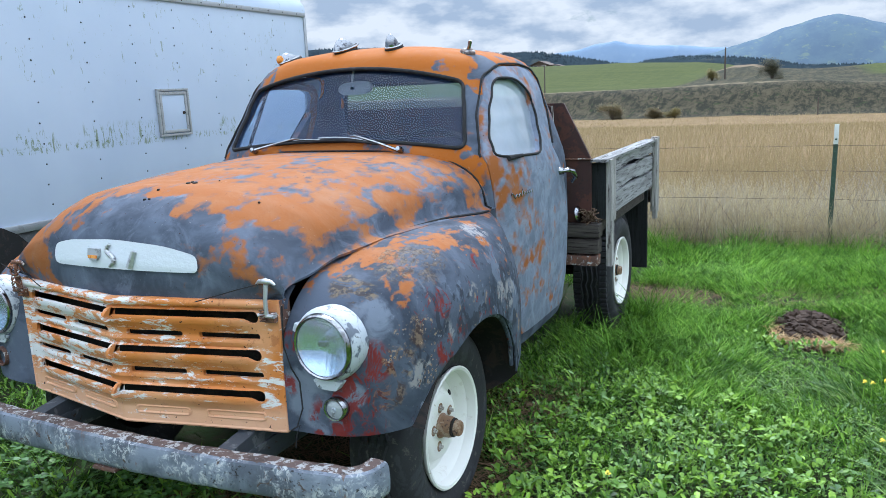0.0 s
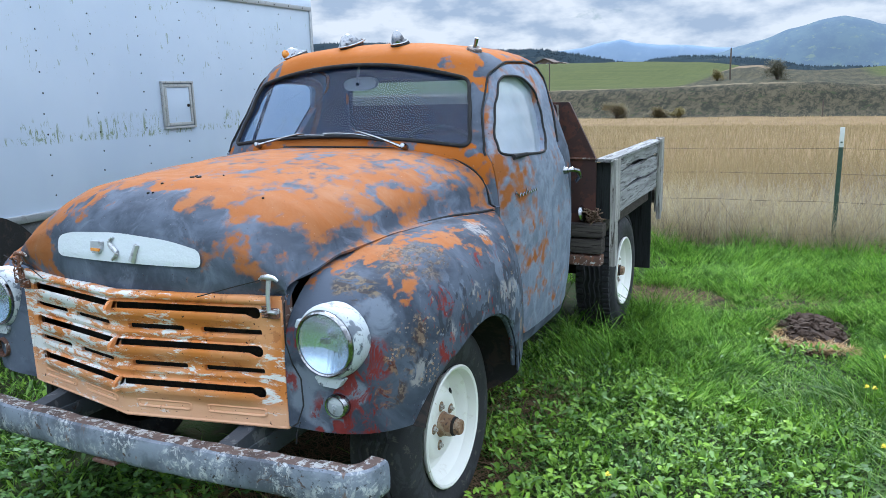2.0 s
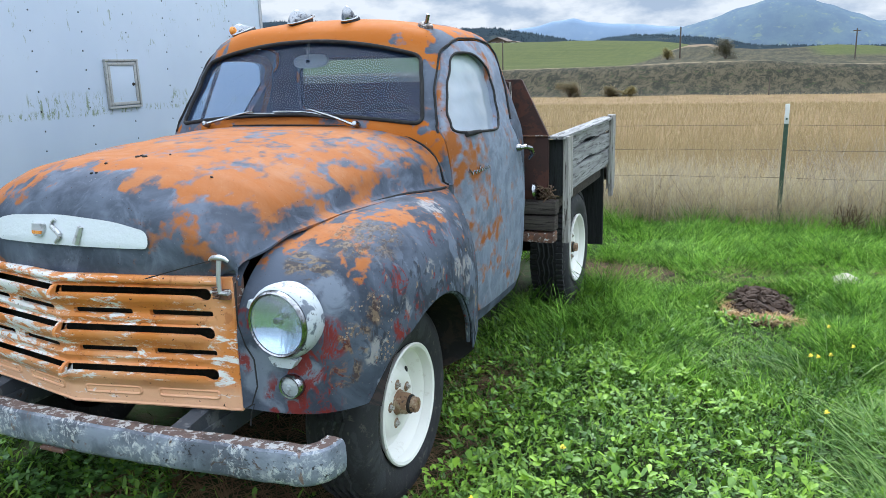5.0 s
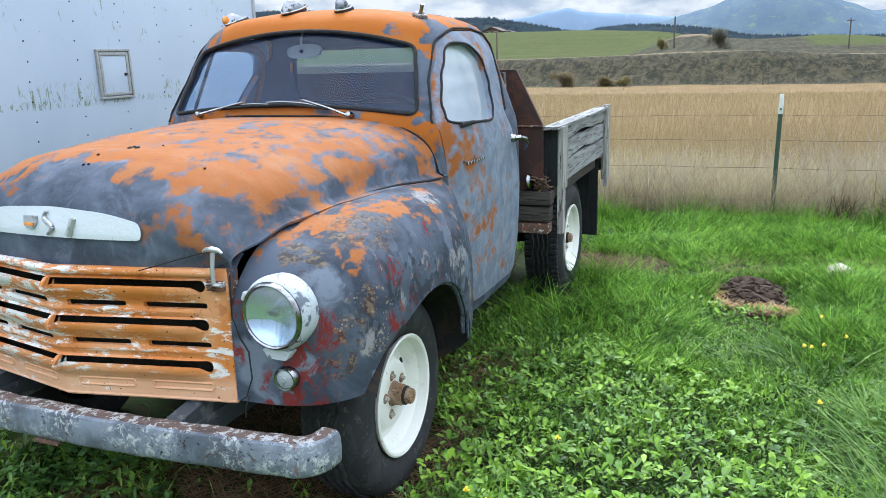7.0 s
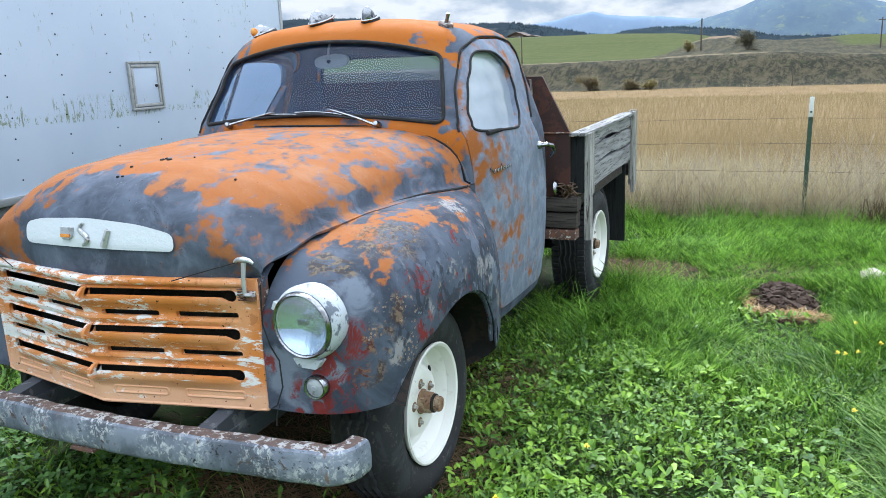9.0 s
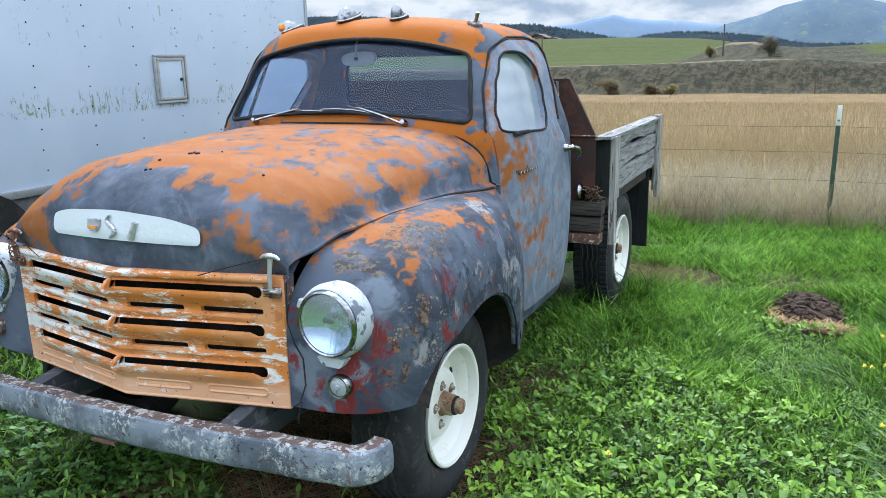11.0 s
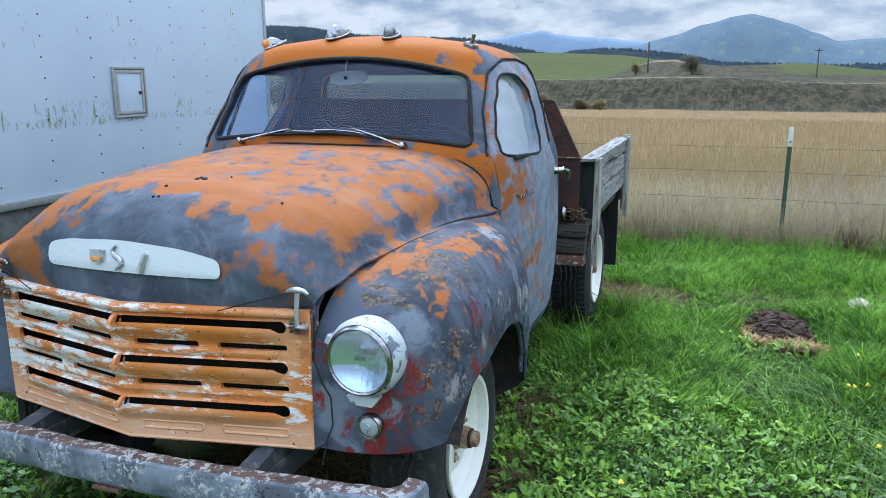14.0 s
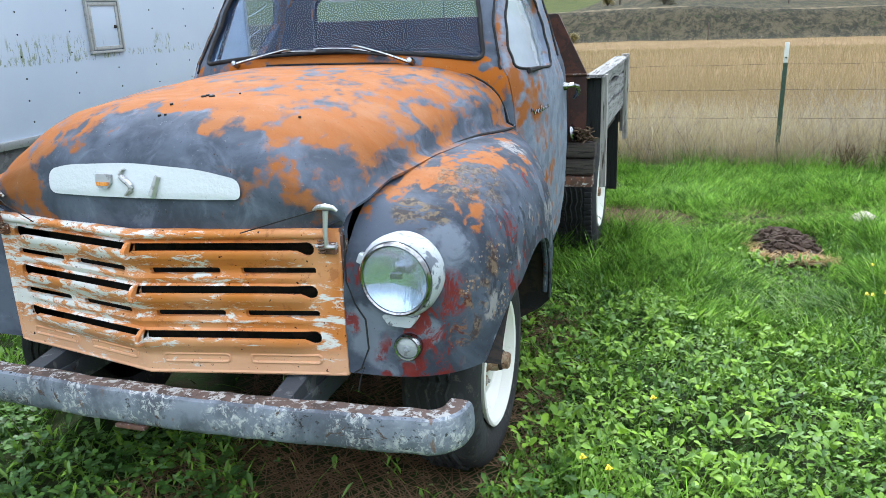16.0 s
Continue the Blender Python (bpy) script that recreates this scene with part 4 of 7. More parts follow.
def pressed(x, z):
    """How far the pressed panel stands forward: a bar under each long slot, a soft rib under each short one."""
    end = 1 - ease((abs(x) - 0.41) / 0.09)
    out = 0.0
    for zs in LONG_SLOTS:
        out = max(out, end * curve([(-0.064, 0.0), (-0.052, 0.004), (-0.04, 0.012), (-0.026, 0.021), (-0.014, 0.023), (0.002, 0.015), (0.012, 0.0)], z - zs) if -0.064 < z - zs < 0.012 else 0)
    for zs in SHORT_SLOTS:
        out = max(out, end * 0.007 * math.exp(-((z - zs + 0.02) / 0.009) ** 2))
    rim = math.exp(-((abs(x) - 0.505) / 0.01) ** 2) * 0.004
    return out + rim


rows = []
for k in range(91):
    z = 0.528 + 0.404 * k / 90
    rows.append([(x, grille_y(x) - pressed(x, z), z) for x in [i / 36 * 0.545 for i in range(-36, 37)]])
panel = raw(grid(rows))
holes = []
for z in LONG_SLOTS:
    for s in (1, -1):
        holes.append(raw(prism(slot(s * 0.006, s * 0.482, z, 0.010, 0.016), lambda a, b, d: Vector((a, d, b)), -0.8, -0.4)))
for z in SHORT_SLOTS:
    for s in (1, -1):
        for a, b in ((0.04, 0.229), (0.284, 0.481)):
            holes.append(raw(prism(slot(s * a, s * b, z, 0.009), lambda u, v, d: Vector((u, d, v)), -0.8, -0.4)))
grille = part("grille_panel", shaded(carve(panel, holes, thick=0.012, inward=0), 30), GRILLE_PAINT, truck, "orange slotted grille with chipped white wear")
gone(*holes)
for z in LONG_SLOTS:
    bm = prism(rounded([(-0.048, z - 0.026), (-0.006, z - 0.03), (0.0, z + 0.014), (-0.028, z + 0.012), (-0.046, z - 0.004)], 0.004, 2), lambda a, b, d: Vector((d, -0.647 + a, b)), -0.006, 0.006)
    part("grille_fin", bm, GRILLE_PAINT, grille)
for s in (1, -1):
    for a, b in ((0.045, 0.225), (0.285, 0.475)):
        loop = rounded([(a, 0.562), (b, 0.562), (b, 0.584), (a, 0.584)], 0.0105, 5)
        part("pressed_bead", tube([(s * u, grille_y(u) - 0.006, w) for u, w in loop], 0.0045, 6, True), GRILLE_PAINT, grille)
part("grille_top_bar", tube([(x, grille_y(x) - 0.008, 0.92) for x in [i / 12 * 0.52 for i in range(-12, 13)]], 0.013, 10), GRILLE_PAINT, grille)
for s in (1, -1):
    part("corner_filler", grid([[(s * (0.512 + 0.042 * i / 5), -0.528 + 0.05 * (k / 5) ** 2 + 0.01 * (i / 5) ** 2, 0.90 + 0.06 * k / 5) for i in range(6)] for k in range(6)]), FENDER_PAINT, truck)
    rows = [[(s * 0.545, grille_y(0.545) + d, 0.53), (s * 0.545, grille_y(0.545) + d, 0.93)] for d in (0.0, 0.05)]
    part("grille_edge", grid(rows), RUSTY, grille)
    part("grille_flange", tube([(s * 0.543, grille_y(0.543) - 0.004, 0.532 + 0.39 * k / 8) for k in range(9)], 0.006, 6), GRILLE_PAINT, grille)
part("grille_bottom_lip", tube([(x, grille_y(x) - 0.003, 0.531) for x in [i / 14 * 0.54 for i in range(-14, 15)]], 0.006, 6), GRILLE_PAINT, grille)
# dark radiator, close behind
part("radiator", box(-0.46, 0.46, -0.47, -0.40, 0.50, 0.93, 0.01), UNDER, truck, "dark dusty radiator core")

# hood latches with wire
for s in (1, -1):
    bx, metal = s * 0.523, DULL_CHROME if s > 0 else RUSTY
    latch = part("hood_latch", box(bx - 0.023, bx + 0.023, -0.572, -0.552, 0.87, 0.9, 0.006), RUSTY, truck, "chrome T-handle hood latch" if s > 0 else "rusty wired hood latch")
    part("latch_spring", tube([(bx - s * 0.01 + 0.009 * math.cos(j * 0.9), -0.58 + 0.009 * math.sin(j * 0.9), 0.874 + 0.0011 * j) for j in range(36)], 0.0022, 5), RUSTY, latch, "rusty coil spring")
    part("latch_pin", tube([(bx - 0.028, -0.577, 0.893), (bx + 0.028, -0.577, 0.893)], 0.006, 8), metal, latch)
    part("latch_post", tube([(bx, -0.577, 0.895), (bx + s * 0.002, -0.578, 0.94), (bx + s * 0.004, -0.572, 0.985)], [0.007, 0.006, 0.0075], 10), metal, latch)
    part("latch_handle", tube([(bx - 0.03, -0.57, 0.984), (bx - 0.018, -0.572, 0.992), (bx + 0.004, -0.574, 0.995), (bx + 0.024, -0.572, 0.992), (bx + 0.034, -0.57, 0.984)], [0.004, 0.0065, 0.0085, 0.0065, 0.004], 10), metal, latch)
    part("latch_wire", tube([(bx - s * 0.02, -0.58, 0.985), (bx - s * 0.08, -0.61, 0.97), (bx - s * 0.2, -0.642, 0.936)], 0.0018, 5), GASKET, latch, "thin dark wire")
    if s < 0:
        for k in range(5):
            part("twisted_wire", tube([(bx + 0.016 * math.cos(a + k), -0.582 + 0.014 * math.sin(a + k), 0.905 + 0.018 * k + 0.008 * math.sin(2 * a)) for a in [j / 10 * math.tau for j in range(10)]], 0.003, 5, True), RUSTY, latch, "twisted rusty wire")
        part("latch_wire", tube([(bx, -0.58, 0.96), (bx - 0.06, -0.585, 0.985), (bx - 0.13, -0.56, 0.94)], 0.0018, 5), GASKET, latch)
part("loose_wire", tube([(0.565, -0.557, 0.92), (0.563, -0.562, 0.8), (0.585, -0.565, 0.74), (0.612, -0.566, 0.70), (0.615, -0.566, 0.62), (0.59, -0.566, 0.56), (0.568, -0.566, 0.545), (0.6, -0.566, 0.565), (0.585, -0.566, 0.53), (0.575, -0.56, 0.49)], 0.0026, 5), GASKET, truck, "thin black loose wire")


# bumper: a channel swept along a bowed line
def bumper_y(x):
    a = abs(x)
    if a < 0.784:
        return curve([(0, -0.738), (0.3, -0.729), (0.46, -0.717), (0.62, -0.706), (0.7, -0.702), (0.784, -0.69)], a)
    return -0.59 - math.sqrt(max(0.0, 0.01 - (a - 0.784) ** 2))


BUMPER_LINE = [(-0.79 + 1.58 * k / 60, bumper_y(-0.79 + 1.58 * k / 60)) for k in range(61)]
for s in (1, -1):
    bend = [(s * (0.784 + 0.1 * math.sin(a)), -0.59 - 0.1 * math.cos(a)) for a in [radians(10 + 80 * k / 12) for k in range(13)]] + [(s * 0.886, -0.57)]
    BUMPER_LINE = BUMPER_LINE + bend if s > 0 else bend[::-1] + BUMPER_LINE


def swept(prof):
    """Profile points (inward, z) swept along the bumper's line, a little dented."""
    rows = []
    for k, (x, y) in enumerate(BUMPER_LINE):
        (x0, y0), (x1, y1) = BUMPER_LINE[max(0, k - 1)], BUMPER_LINE[min(len(BUMPER_LINE) - 1, k + 1)]
        t = Vector((x1 - x0, y1 - y0, 0)).normalized()
        inward = Vector((-t.y, t.x, 0))
        dent = 0.004 * noise.noise((x * 6, 1.7, 0)) + 0.003 * noise.noise((x * 15, 4.2, 0))
        rows.append([Vector((x, y, z + dent * (0.5 if d < 0.02 else 1.0))) + inward * (d + dent) for d, z in prof])
    return rows


face = [(0.010, 0.503), (0.002, 0.499), (-0.002, 0.488), (-0.004, 0.456), (-0.002, 0.424), (0.003, 0.412), (0.012, 0.407), (0.05, 0.41)]
bumper = part("front_bumper", shaded(carve(raw(grid(swept(face))), [], thick=0.007, inward=0), 40), BUMPER_PAINT, truck, "dented grey channel bumper with rust and scuffs")
part("bumper_top", shaded(carve(raw(grid(swept([(0.008, 0.5055), (0.03, 0.508), (0.055, 0.506), (0.062, 0.498)]))), [], thick=0.004), 40), DULL_RUST, bumper, "rust-brown upper flange")
part("bumper_tab", box(-0.075, 0.02, -0.742, -0.70, 0.394, 0.405, 0.003), RUSTY, bumper, "torn steel tab")
for s in (1, -1):
    horn = part("frame_rail", box(s * 0.40 - 0.035, s * 0.40 + 0.035, -0.66, 3.2, 0.40, 0.47, 0.006), FRAME_METAL, truck, "grey steel frame rail")
    part("bumper_bracket", prism(rounded([(-0.69, 0.43), (-0.40, 0.43), (-0.40, 0.545), (-0.50, 0.545), (-0.57, 0.515), (-0.685, 0.5)], 0.008, 3), lambda a, b, d: Vector((d, a, b)), s * 0.40 - 0.028, s * 0.40 + 0.028), FRAME_METAL, horn, "scuffed grey bumper bracket")
part("front_axle", tube([(-0.7, 0.0, 0.33), (-0.5, 0.0, 0.30), (0.5, 0.0, 0.30), (0.7, 0.0, 0.33)], 0.035, 10), UNDER, truck)
part("engine_pan", box(-0.33, 0.33, -0.3, 0.55, 0.38, 0.75, 0.03), UNDER, truck, "dark engine underside")
part("rear_axle", tube([(-0.7, 2.5, 0.34), (-0.1, 2.5, 0.34), (0.0, 2.5, 0.34), (0.1, 2.5, 0.34), (0.7, 2.5, 0.34)], [0.04, 0.05, 0.12, 0.05, 0.04], 12), UNDER, truck)


# wheels: local z points outward
TREAD = bpy.data.meshes.new("tread_block")
bm = box(-0.009, 0.014, -0.011, 0.011, -0.02, 0.02, 0)
bm.to_mesh(TREAD)
bm.free()
TREAD.materials.append(RUBBER)


def wheel_at(m, treads):
    w = new("wheel")
    w.parent = truck
    w["label"] = "white steel wheel with black tyre" if treads else "white painted steel wheel, worn black tyre"
    R, rim = 0.352, 0.215
    tyre = lathe([(rim - 0.008, 0.0), (rim + 0.012, 0.012), (rim + 0.05, 0.024), (0.305, 0.022), (0.335, 0.006), (0.347, -0.012), (0.351, -0.06), (R, -0.1), (0.351, -0.14), (0.345, -0.185), (0.32, -0.205), (0.25, -0.21), (rim - 0.008, -0.185)], m, 56)
    t = part("tyre", tyre, RUBBER, w)
    if treads:
        for k in range(64):
            for z in (-0.014, -0.17):
                block = new("tread_block", TREAD)
                block.parent = t
                block.matrix_basis = m @ Matrix.Rotation((k + 0.5 * (z < -0.1)) / 64 * math.tau, 4, "Z") @ Matrix.Translation((0.349, 0, z))
    for h in (-0.055, -0.085, -0.115, -0.145):
        ring = [m @ Vector((0.3535 * math.cos(k / 60 * math.tau), 0.3535 * math.sin(k / 60 * math.tau), h + 0.007 * math.sin(k * 2.1))) for k in range(60)]
        part("tread_rib", tube(ring, 0.008, 5, True), RUBBER, t)
    dish = part("rim", lathe([(rim - 0.004, 0.008), (rim, 0.02), (rim - 0.006, 0.024), (rim - 0.015, 0.02), (rim - 0.02, 0.006), (rim - 0.024, -0.012), (0.184, -0.016), (0.176, -0.024), (0.168, -0.044), (0.162, -0.056),
                              (0.148, -0.058), (0.132, -0.05), (0.122, -0.036), (0.114, -0.026), (0.104, -0.021), (0.07, -0.022), (0.055, -0.026), (0.0, -0.026)], m, 56), RIM_WHITE, w, "white painted steel rim")
    hm = m @ Matrix.Translation((0, 0, -0.03 if treads else 0.0))
    hub = part("hub", lathe([(0.046, -0.03), (0.044, -0.022), (0.039, -0.02), (0.037, 0.012), (0.034, 0.018), (0.0, 0.02)], hm, 24), HUB_RUST, w, "rusty protruding hub with grease")
    part("hub_band", lathe([(0.031, 0.017), (0.0335, 0.02), (0.0335, 0.026), (0.029, 0.029)], hm, 24), UNDER, hub)
    part("hub_cap", lathe([(0.028, 0.026), (0.0275, 0.044), (0.024, 0.049), (0.012, 0.05), (0.011, 0.046), (0.0, 0.046)], hm, 18), HUB_RUST, hub, "worn hub end cap")
    for k in range(5):
        a = k / 5 * math.tau + 0.5
        p = m @ Matrix.Translation((0.072 * math.cos(a), 0.072 * math.sin(a), -0.0225)) @ Matrix.Diagonal((0.85, 0.85, 0.62, 1))
        nut = part("wheel_nut", lathe([(0.014, 0.0), (0.013, 0.011), (0.0085, 0.013), (0.008, 0.022), (0.0, 0.023)], p, 6), NUT_GREY, w)
        part("nut_washer", lathe([(0.022, 0.0), (0.021, 0.0025), (0.013, 0.003)], p, 14), HUB_RUST, nut)
    for k in range(4):
        a = k / 4 * math.tau + 0.15
        p = m @ Matrix.Translation((0.152 * math.cos(a), 0.152 * math.sin(a), -0.0572)) @ Matrix.Rotation(a, 4, "Z")
        part("rim_slot", lathe([(0.0, 0.003), (0.009, 0.0035), (0.012, 0.0)], p @ Matrix.Diagonal((0.8, 1.4, 1, 1)), 12), UNDER, dish)
    part("valve_stem", tube([m @ Vector((0.05, -0.165, -0.05)), m @ Vector((0.07, -0.182, 0.004))], 0.005, 6), GASKET, dish)


out_left, out_right = Matrix.Rotation(radians(90), 4, "Y"), Matrix.Rotation(radians(-90), 4, "Y")
wheel_at(Matrix.Translation((0.805, 0.0, 0.35)) @ out_left @ Matrix.Rotation(0.3, 4, "Z"), False)
wheel_at(Matrix.Translation((-0.805, 0.0, 0.35)) @ out_right, False)
wheel_at(Matrix.Translation((0.845, 2.5, 0.342)) @ out_left @ Matrix.Rotation(1.1, 4, "Z"), True)
wheel_at(Matrix.Translation((-0.845, 2.5, 0.342)) @ out_right, True)


# cab: rings of a rounded plan at each height
WIDE = [(0.36, 0.765), (0.42, 0.785), (0.6, 0.806), (0.85, 0.815), (1.0, 0.812), (1.08, 0.81), (1.15, 0.803), (1.2, 0.792), (1.25, 0.772), (1.35, 0.735), (1.45, 0.698), (1.53, 0.662), (1.58, 0.638), (1.62, 0.602), (1.655, 0.545), (1.685, 0.445), (1.705, 0.3), (1.717, 0.15), (1.72, 0.05)]
FRONT = [(0.36, 0.60), (1.0, 0.60), (1.2, 0.602), (1.26, 0.618), (1.3, 0.645), (1.45, 0.727), (1.6, 0.812), (1.64, 0.838), (1.67, 0.872), (1.69, 0.915), (1.705, 0.97), (1.717, 1.06), (1.72, 1.13)]
REAR = [(0.36, 1.68), (0.6, 1.70), (1.2, 1.70), (1.5, 1.68), (1.58, 1.67), (1.62, 1.645), (1.655, 1.60), (1.685, 1.52), (1.705, 1.42), (1.717, 1.30), (1.72, 1.23)]
SQUARE, SQUARE_BACK = 4.2, 6.0


def cab_ring(z):
    x, f, r = curve(WIDE, z), curve(FRONT, z), curve(REAR, z)
    return x, (f + r) / 2, (r - f) / 2


def side_x(y, z, off=0.0):
    x, c, h = cab_ring(z)
    e = SQUARE if y < c else SQUARE_BACK
    return (x + off) * (1 - min(1, abs(y - c) / h) ** e) ** (1 / e)


def front_y(x, z, off=0.0):
    w, c, h = cab_ring(z)
    return c - (h + off) * (1 - min(0.999, abs(x) / w) ** SQUARE) ** (1 / SQUARE)


def rear_y(x, z, off=0.0):
    w, c, h = cab_ring(z)
    return c + (h + off) * (1 - min(0.999, abs(x) / w) ** SQUARE_BACK) ** (1 / SQUARE_BACK)


levels = [0.36, 0.39, 0.42, 0.48, 0.55, 0.65, 0.75, 0.85, 0.95, 1.02, 1.08, 1.12, 1.16, 1.2, 1.23, 1.26, 1.3, 1.36, 1.42, 1.48, 1.53, 1.57, 1.6, 1.625, 1.65, 1.67, 1.685, 1.698, 1.708, 1.714, 1.718, 1.72]
rows = []
for z in levels:
    w, c, h = cab_ring(z)
    row = []
    for k in range(96):
        a = k / 96 * math.tau
        ca, sa = math.cos(a), math.sin(a)
        e = SQUARE if sa < 0 else SQUARE_BACK
        row.append((w * math.copysign(abs(ca) ** (2 / e), ca), c + h * math.copysign(abs(sa) ** (2 / e), sa), z))
    rows.append(row)


def shell(inset=0.0):
    bm = grid([[(p[0] * (1 - inset / 0.75), 1.15 + (p[1] - 1.15) * (1 - inset / 0.53), p[2] - inset * (p[2] > 1.5)) for p in r] for r in rows], True)
    bm.verts.ensure_lookup_table()
    bm.faces.new(list(bm.verts)[-96:])
    return raw(bm)


top_arc = [(0.548 - 1.096 * k / 14, 1.538 + 0.078 * (1 - ((k - 7) / 7) ** 2)) for k in range(15)]
low_arc = [(-0.612 + 1.224 * k / 14, 1.263 + 0.042 * (1 - ((k - 7) / 7) ** 2)) for k in range(15)]
screen_line = rounded(low_arc + top_arc, [0.08] + [0.02] * 13 + [0.08] * 2 + [0.02] * 13 + [0.08], 5)
side_line = rounded([(0.735, 1.222), (1.13, 1.205), (1.19, 1.25), (1.258, 1.374), (1.285, 1.46), (1.25, 1.518), (1.15, 1.546), (0.975, 1.55), (0.915, 1.508), (0.84, 1.416), (0.768, 1.31)], 0.03, 4)
far_side_line = rounded([(0.762, 1.222), (1.40, 1.195), (1.455, 1.26), (1.46, 1.4), (1.415, 1.53), (1.3, 1.548), (0.985, 1.548), (0.89, 1.472), (0.785, 1.32)], 0.05, 4)
rear_line = rounded([(-0.59, 1.25), (0.59, 1.25), (0.56, 1.555), (-0.56, 1.555)], 0.1, 6)
door_line = rounded([(0.735, 0.42), (1.5, 0.40), (1.56, 0.55), (1.545, 0.8), (1.5, 0.94), (1.443, 1.054), (1.38, 1.155), (1.33, 1.215), (1.43, 1.37), (1.505, 1.52), (1.456, 1.584), (1.34, 1.604), (1.1, 1.6), (1.0, 1.583), (0.905, 1.545), (0.78, 1.373), (0.705, 1.235), (0.712, 1.1)],
                    0.028, 4)
cut_screen = raw(prism(screen_line, lambda a, b, d: Vector((a, d, b)), 0.3, 1.15))
cut_side = raw(prism(side_line, lambda a, b, d: Vector((d, a, b)), 0.3, 1.0))
cut_far_side = raw(prism(far_side_line, lambda a, b, d: Vector((d, a, b)), -1.0, -0.3))
cut_rear = raw(prism(rear_line, lambda a, b, d: Vector((a, d, b)), 1.35, 1.9))
mid = Vector((1.15, 1.0))
cut_door = raw(prism([Vector(p) + (Vector(p) - mid).normalized() * 0.004 for p in door_line], lambda a, b, d: Vector((d, a, b)), -1.0, 1.0))
in_left = raw(prism(door_line, lambda a, b, d: Vector((d, a, b)), 0.3, 1.0))
in_right = raw(prism(door_line, lambda a, b, d: Vector((d, a, b)), -1.0, -0.3))
cab = part("cab", shaded(carve(shell(), [cut_screen, cut_rear, cut_door], thick=0.03), 40), CAB_PAINT, truck, "rounded cab, faded orange roof over grey primer")


part("cab_lining", shaded(carve(shell(0.034), [cut_screen, cut_rear, cut_door], thick=0.004), 40), TRIM_GREY, cab, "dark grey-blue cab lining")


def door(side, inside):
    ob = shell()
    s = ob.modifiers.new("thick", "SOLIDIFY")
    s.thickness, s.offset = 0.03, -1
    for c, op in ((inside, "INTERSECT"), (cut_side if side > 0 else cut_far_side, "DIFFERENCE")):
        b = ob.modifiers.new("cut", "BOOLEAN")
        b.object, b.operation, b.solver = c, op, "EXACT"
    d = part("door", shaded(carve(ob, []), 40), DOOR_PAINT, truck, "cab door in grey primer with orange patches")
    edge = dense([Vector(p) for p in (side_line if side > 0 else far_side_line)], 0.03)
    loop = [sum((edge[(k + j) % len(edge)] for j in (-2, -1, 0, 1, 2)), Vector((0, 0))) / 5 for k in range(len(edge))]
    part("window_rubber", tube([(side * side_x(y, z, 0.002), y, z) for y, z in loop], 0.0055 if side > 0 else 0.0022, 8, True), GASKET, d)
    drip = [Vector(p) + (Vector(p) - mid).normalized() * 0.012 for p in door_line if p[1] > 1.22]
    part("door_seal", tube([(side * side_x(y, z, 0.006), y, z) for y, z in drip], 0.005, 6), GASKET, d, "dark rubber door seal")
    c = Vector((1.03, 1.38))
    rows_ = [[(side * (side_x(*(c + (p - c) * k / 6)) - 0.026), (c + (p - c) * k / 6)[0], (c + (p - c) * k / 6)[1]) for p in edge] for k in range(7)]
    bm = grid(rows_, True)
    bmesh.ops.remove_doubles(bm, verts=bm.verts, dist=1e-5)
    # the near pane's haze includes a painted pale blue sky reflection
    part("window_pane", bm, DOOR_GLASS if side > 0 else CLEAR_GLASS, d, "hazy door window glass").visible_shadow = False
    if side < 0:
        part("inner_frame", tube([(side * (side_x(y, z) - 0.03), y, z) for y, z in [Vector(p) + (Vector(p) - Vector((1.1, 1.38))).normalized() * 0.02 for p in edge]], 0.024, 8, True), INNER_BROWN, d, "faded orange inner window frame")
        for a, b in (((1.05, 1.23), (1.22, 1.36)), ((1.22, 1.36), (1.30, 1.39)), ((1.22, 1.36), (1.19, 1.29)), ((0.95, 1.22), (1.12, 1.3)), ((1.08, 1.42), (1.3, 1.5))):
            part("glass_crack", tube([(side * (side_x(*lerp(Vector(a), Vector(b), k / 3)) - 0.022), lerp(a[0], b[0], k / 3), lerp(a[1], b[1], k / 3) + 0.004 * (k % 2)) for k in range(4)], 0.0014, 4), PLATE_WHITE, d, "pale crack in the glass")
        part("vent_bar", tube([(side * (side_x(0.98, 1.215) - 0.012), 0.98, 1.215), (side * (side_x(1.03, 1.54) - 0.012), 1.03, 1.54)], 0.009, 6), GASKET, d)
    hx = side_x(1.37, 1.095)
    h = part("door_handle", lathe([(0.0, 0.022), (0.016, 0.02), (0.02, 0.0)], Matrix.Translation((side * hx, 1.37, 1.095)) @ Matrix.Rotation(radians(side * 90), 4, "Y"), 16), CHROME, d, "curved chrome door handle")
    part("handle_lever", tube([(side * (hx + 0.012), 1.37, 1.095), (side * (hx + 0.04), 1.375, 1.1), (side * (hx + 0.056), 1.41, 1.09), (side * (hx + 0.056), 1.455, 1.058), (side * (hx + 0.03), 1.48, 1.03)], [0.01, 0.012, 0.012, 0.011, 0.008], 8), CHROME, h)
    return d


left_door, right_door = door(1, in_left), door(-1, in_right)
gone(cut_screen, cut_side, cut_far_side, cut_rear, cut_door, in_left, in_right)
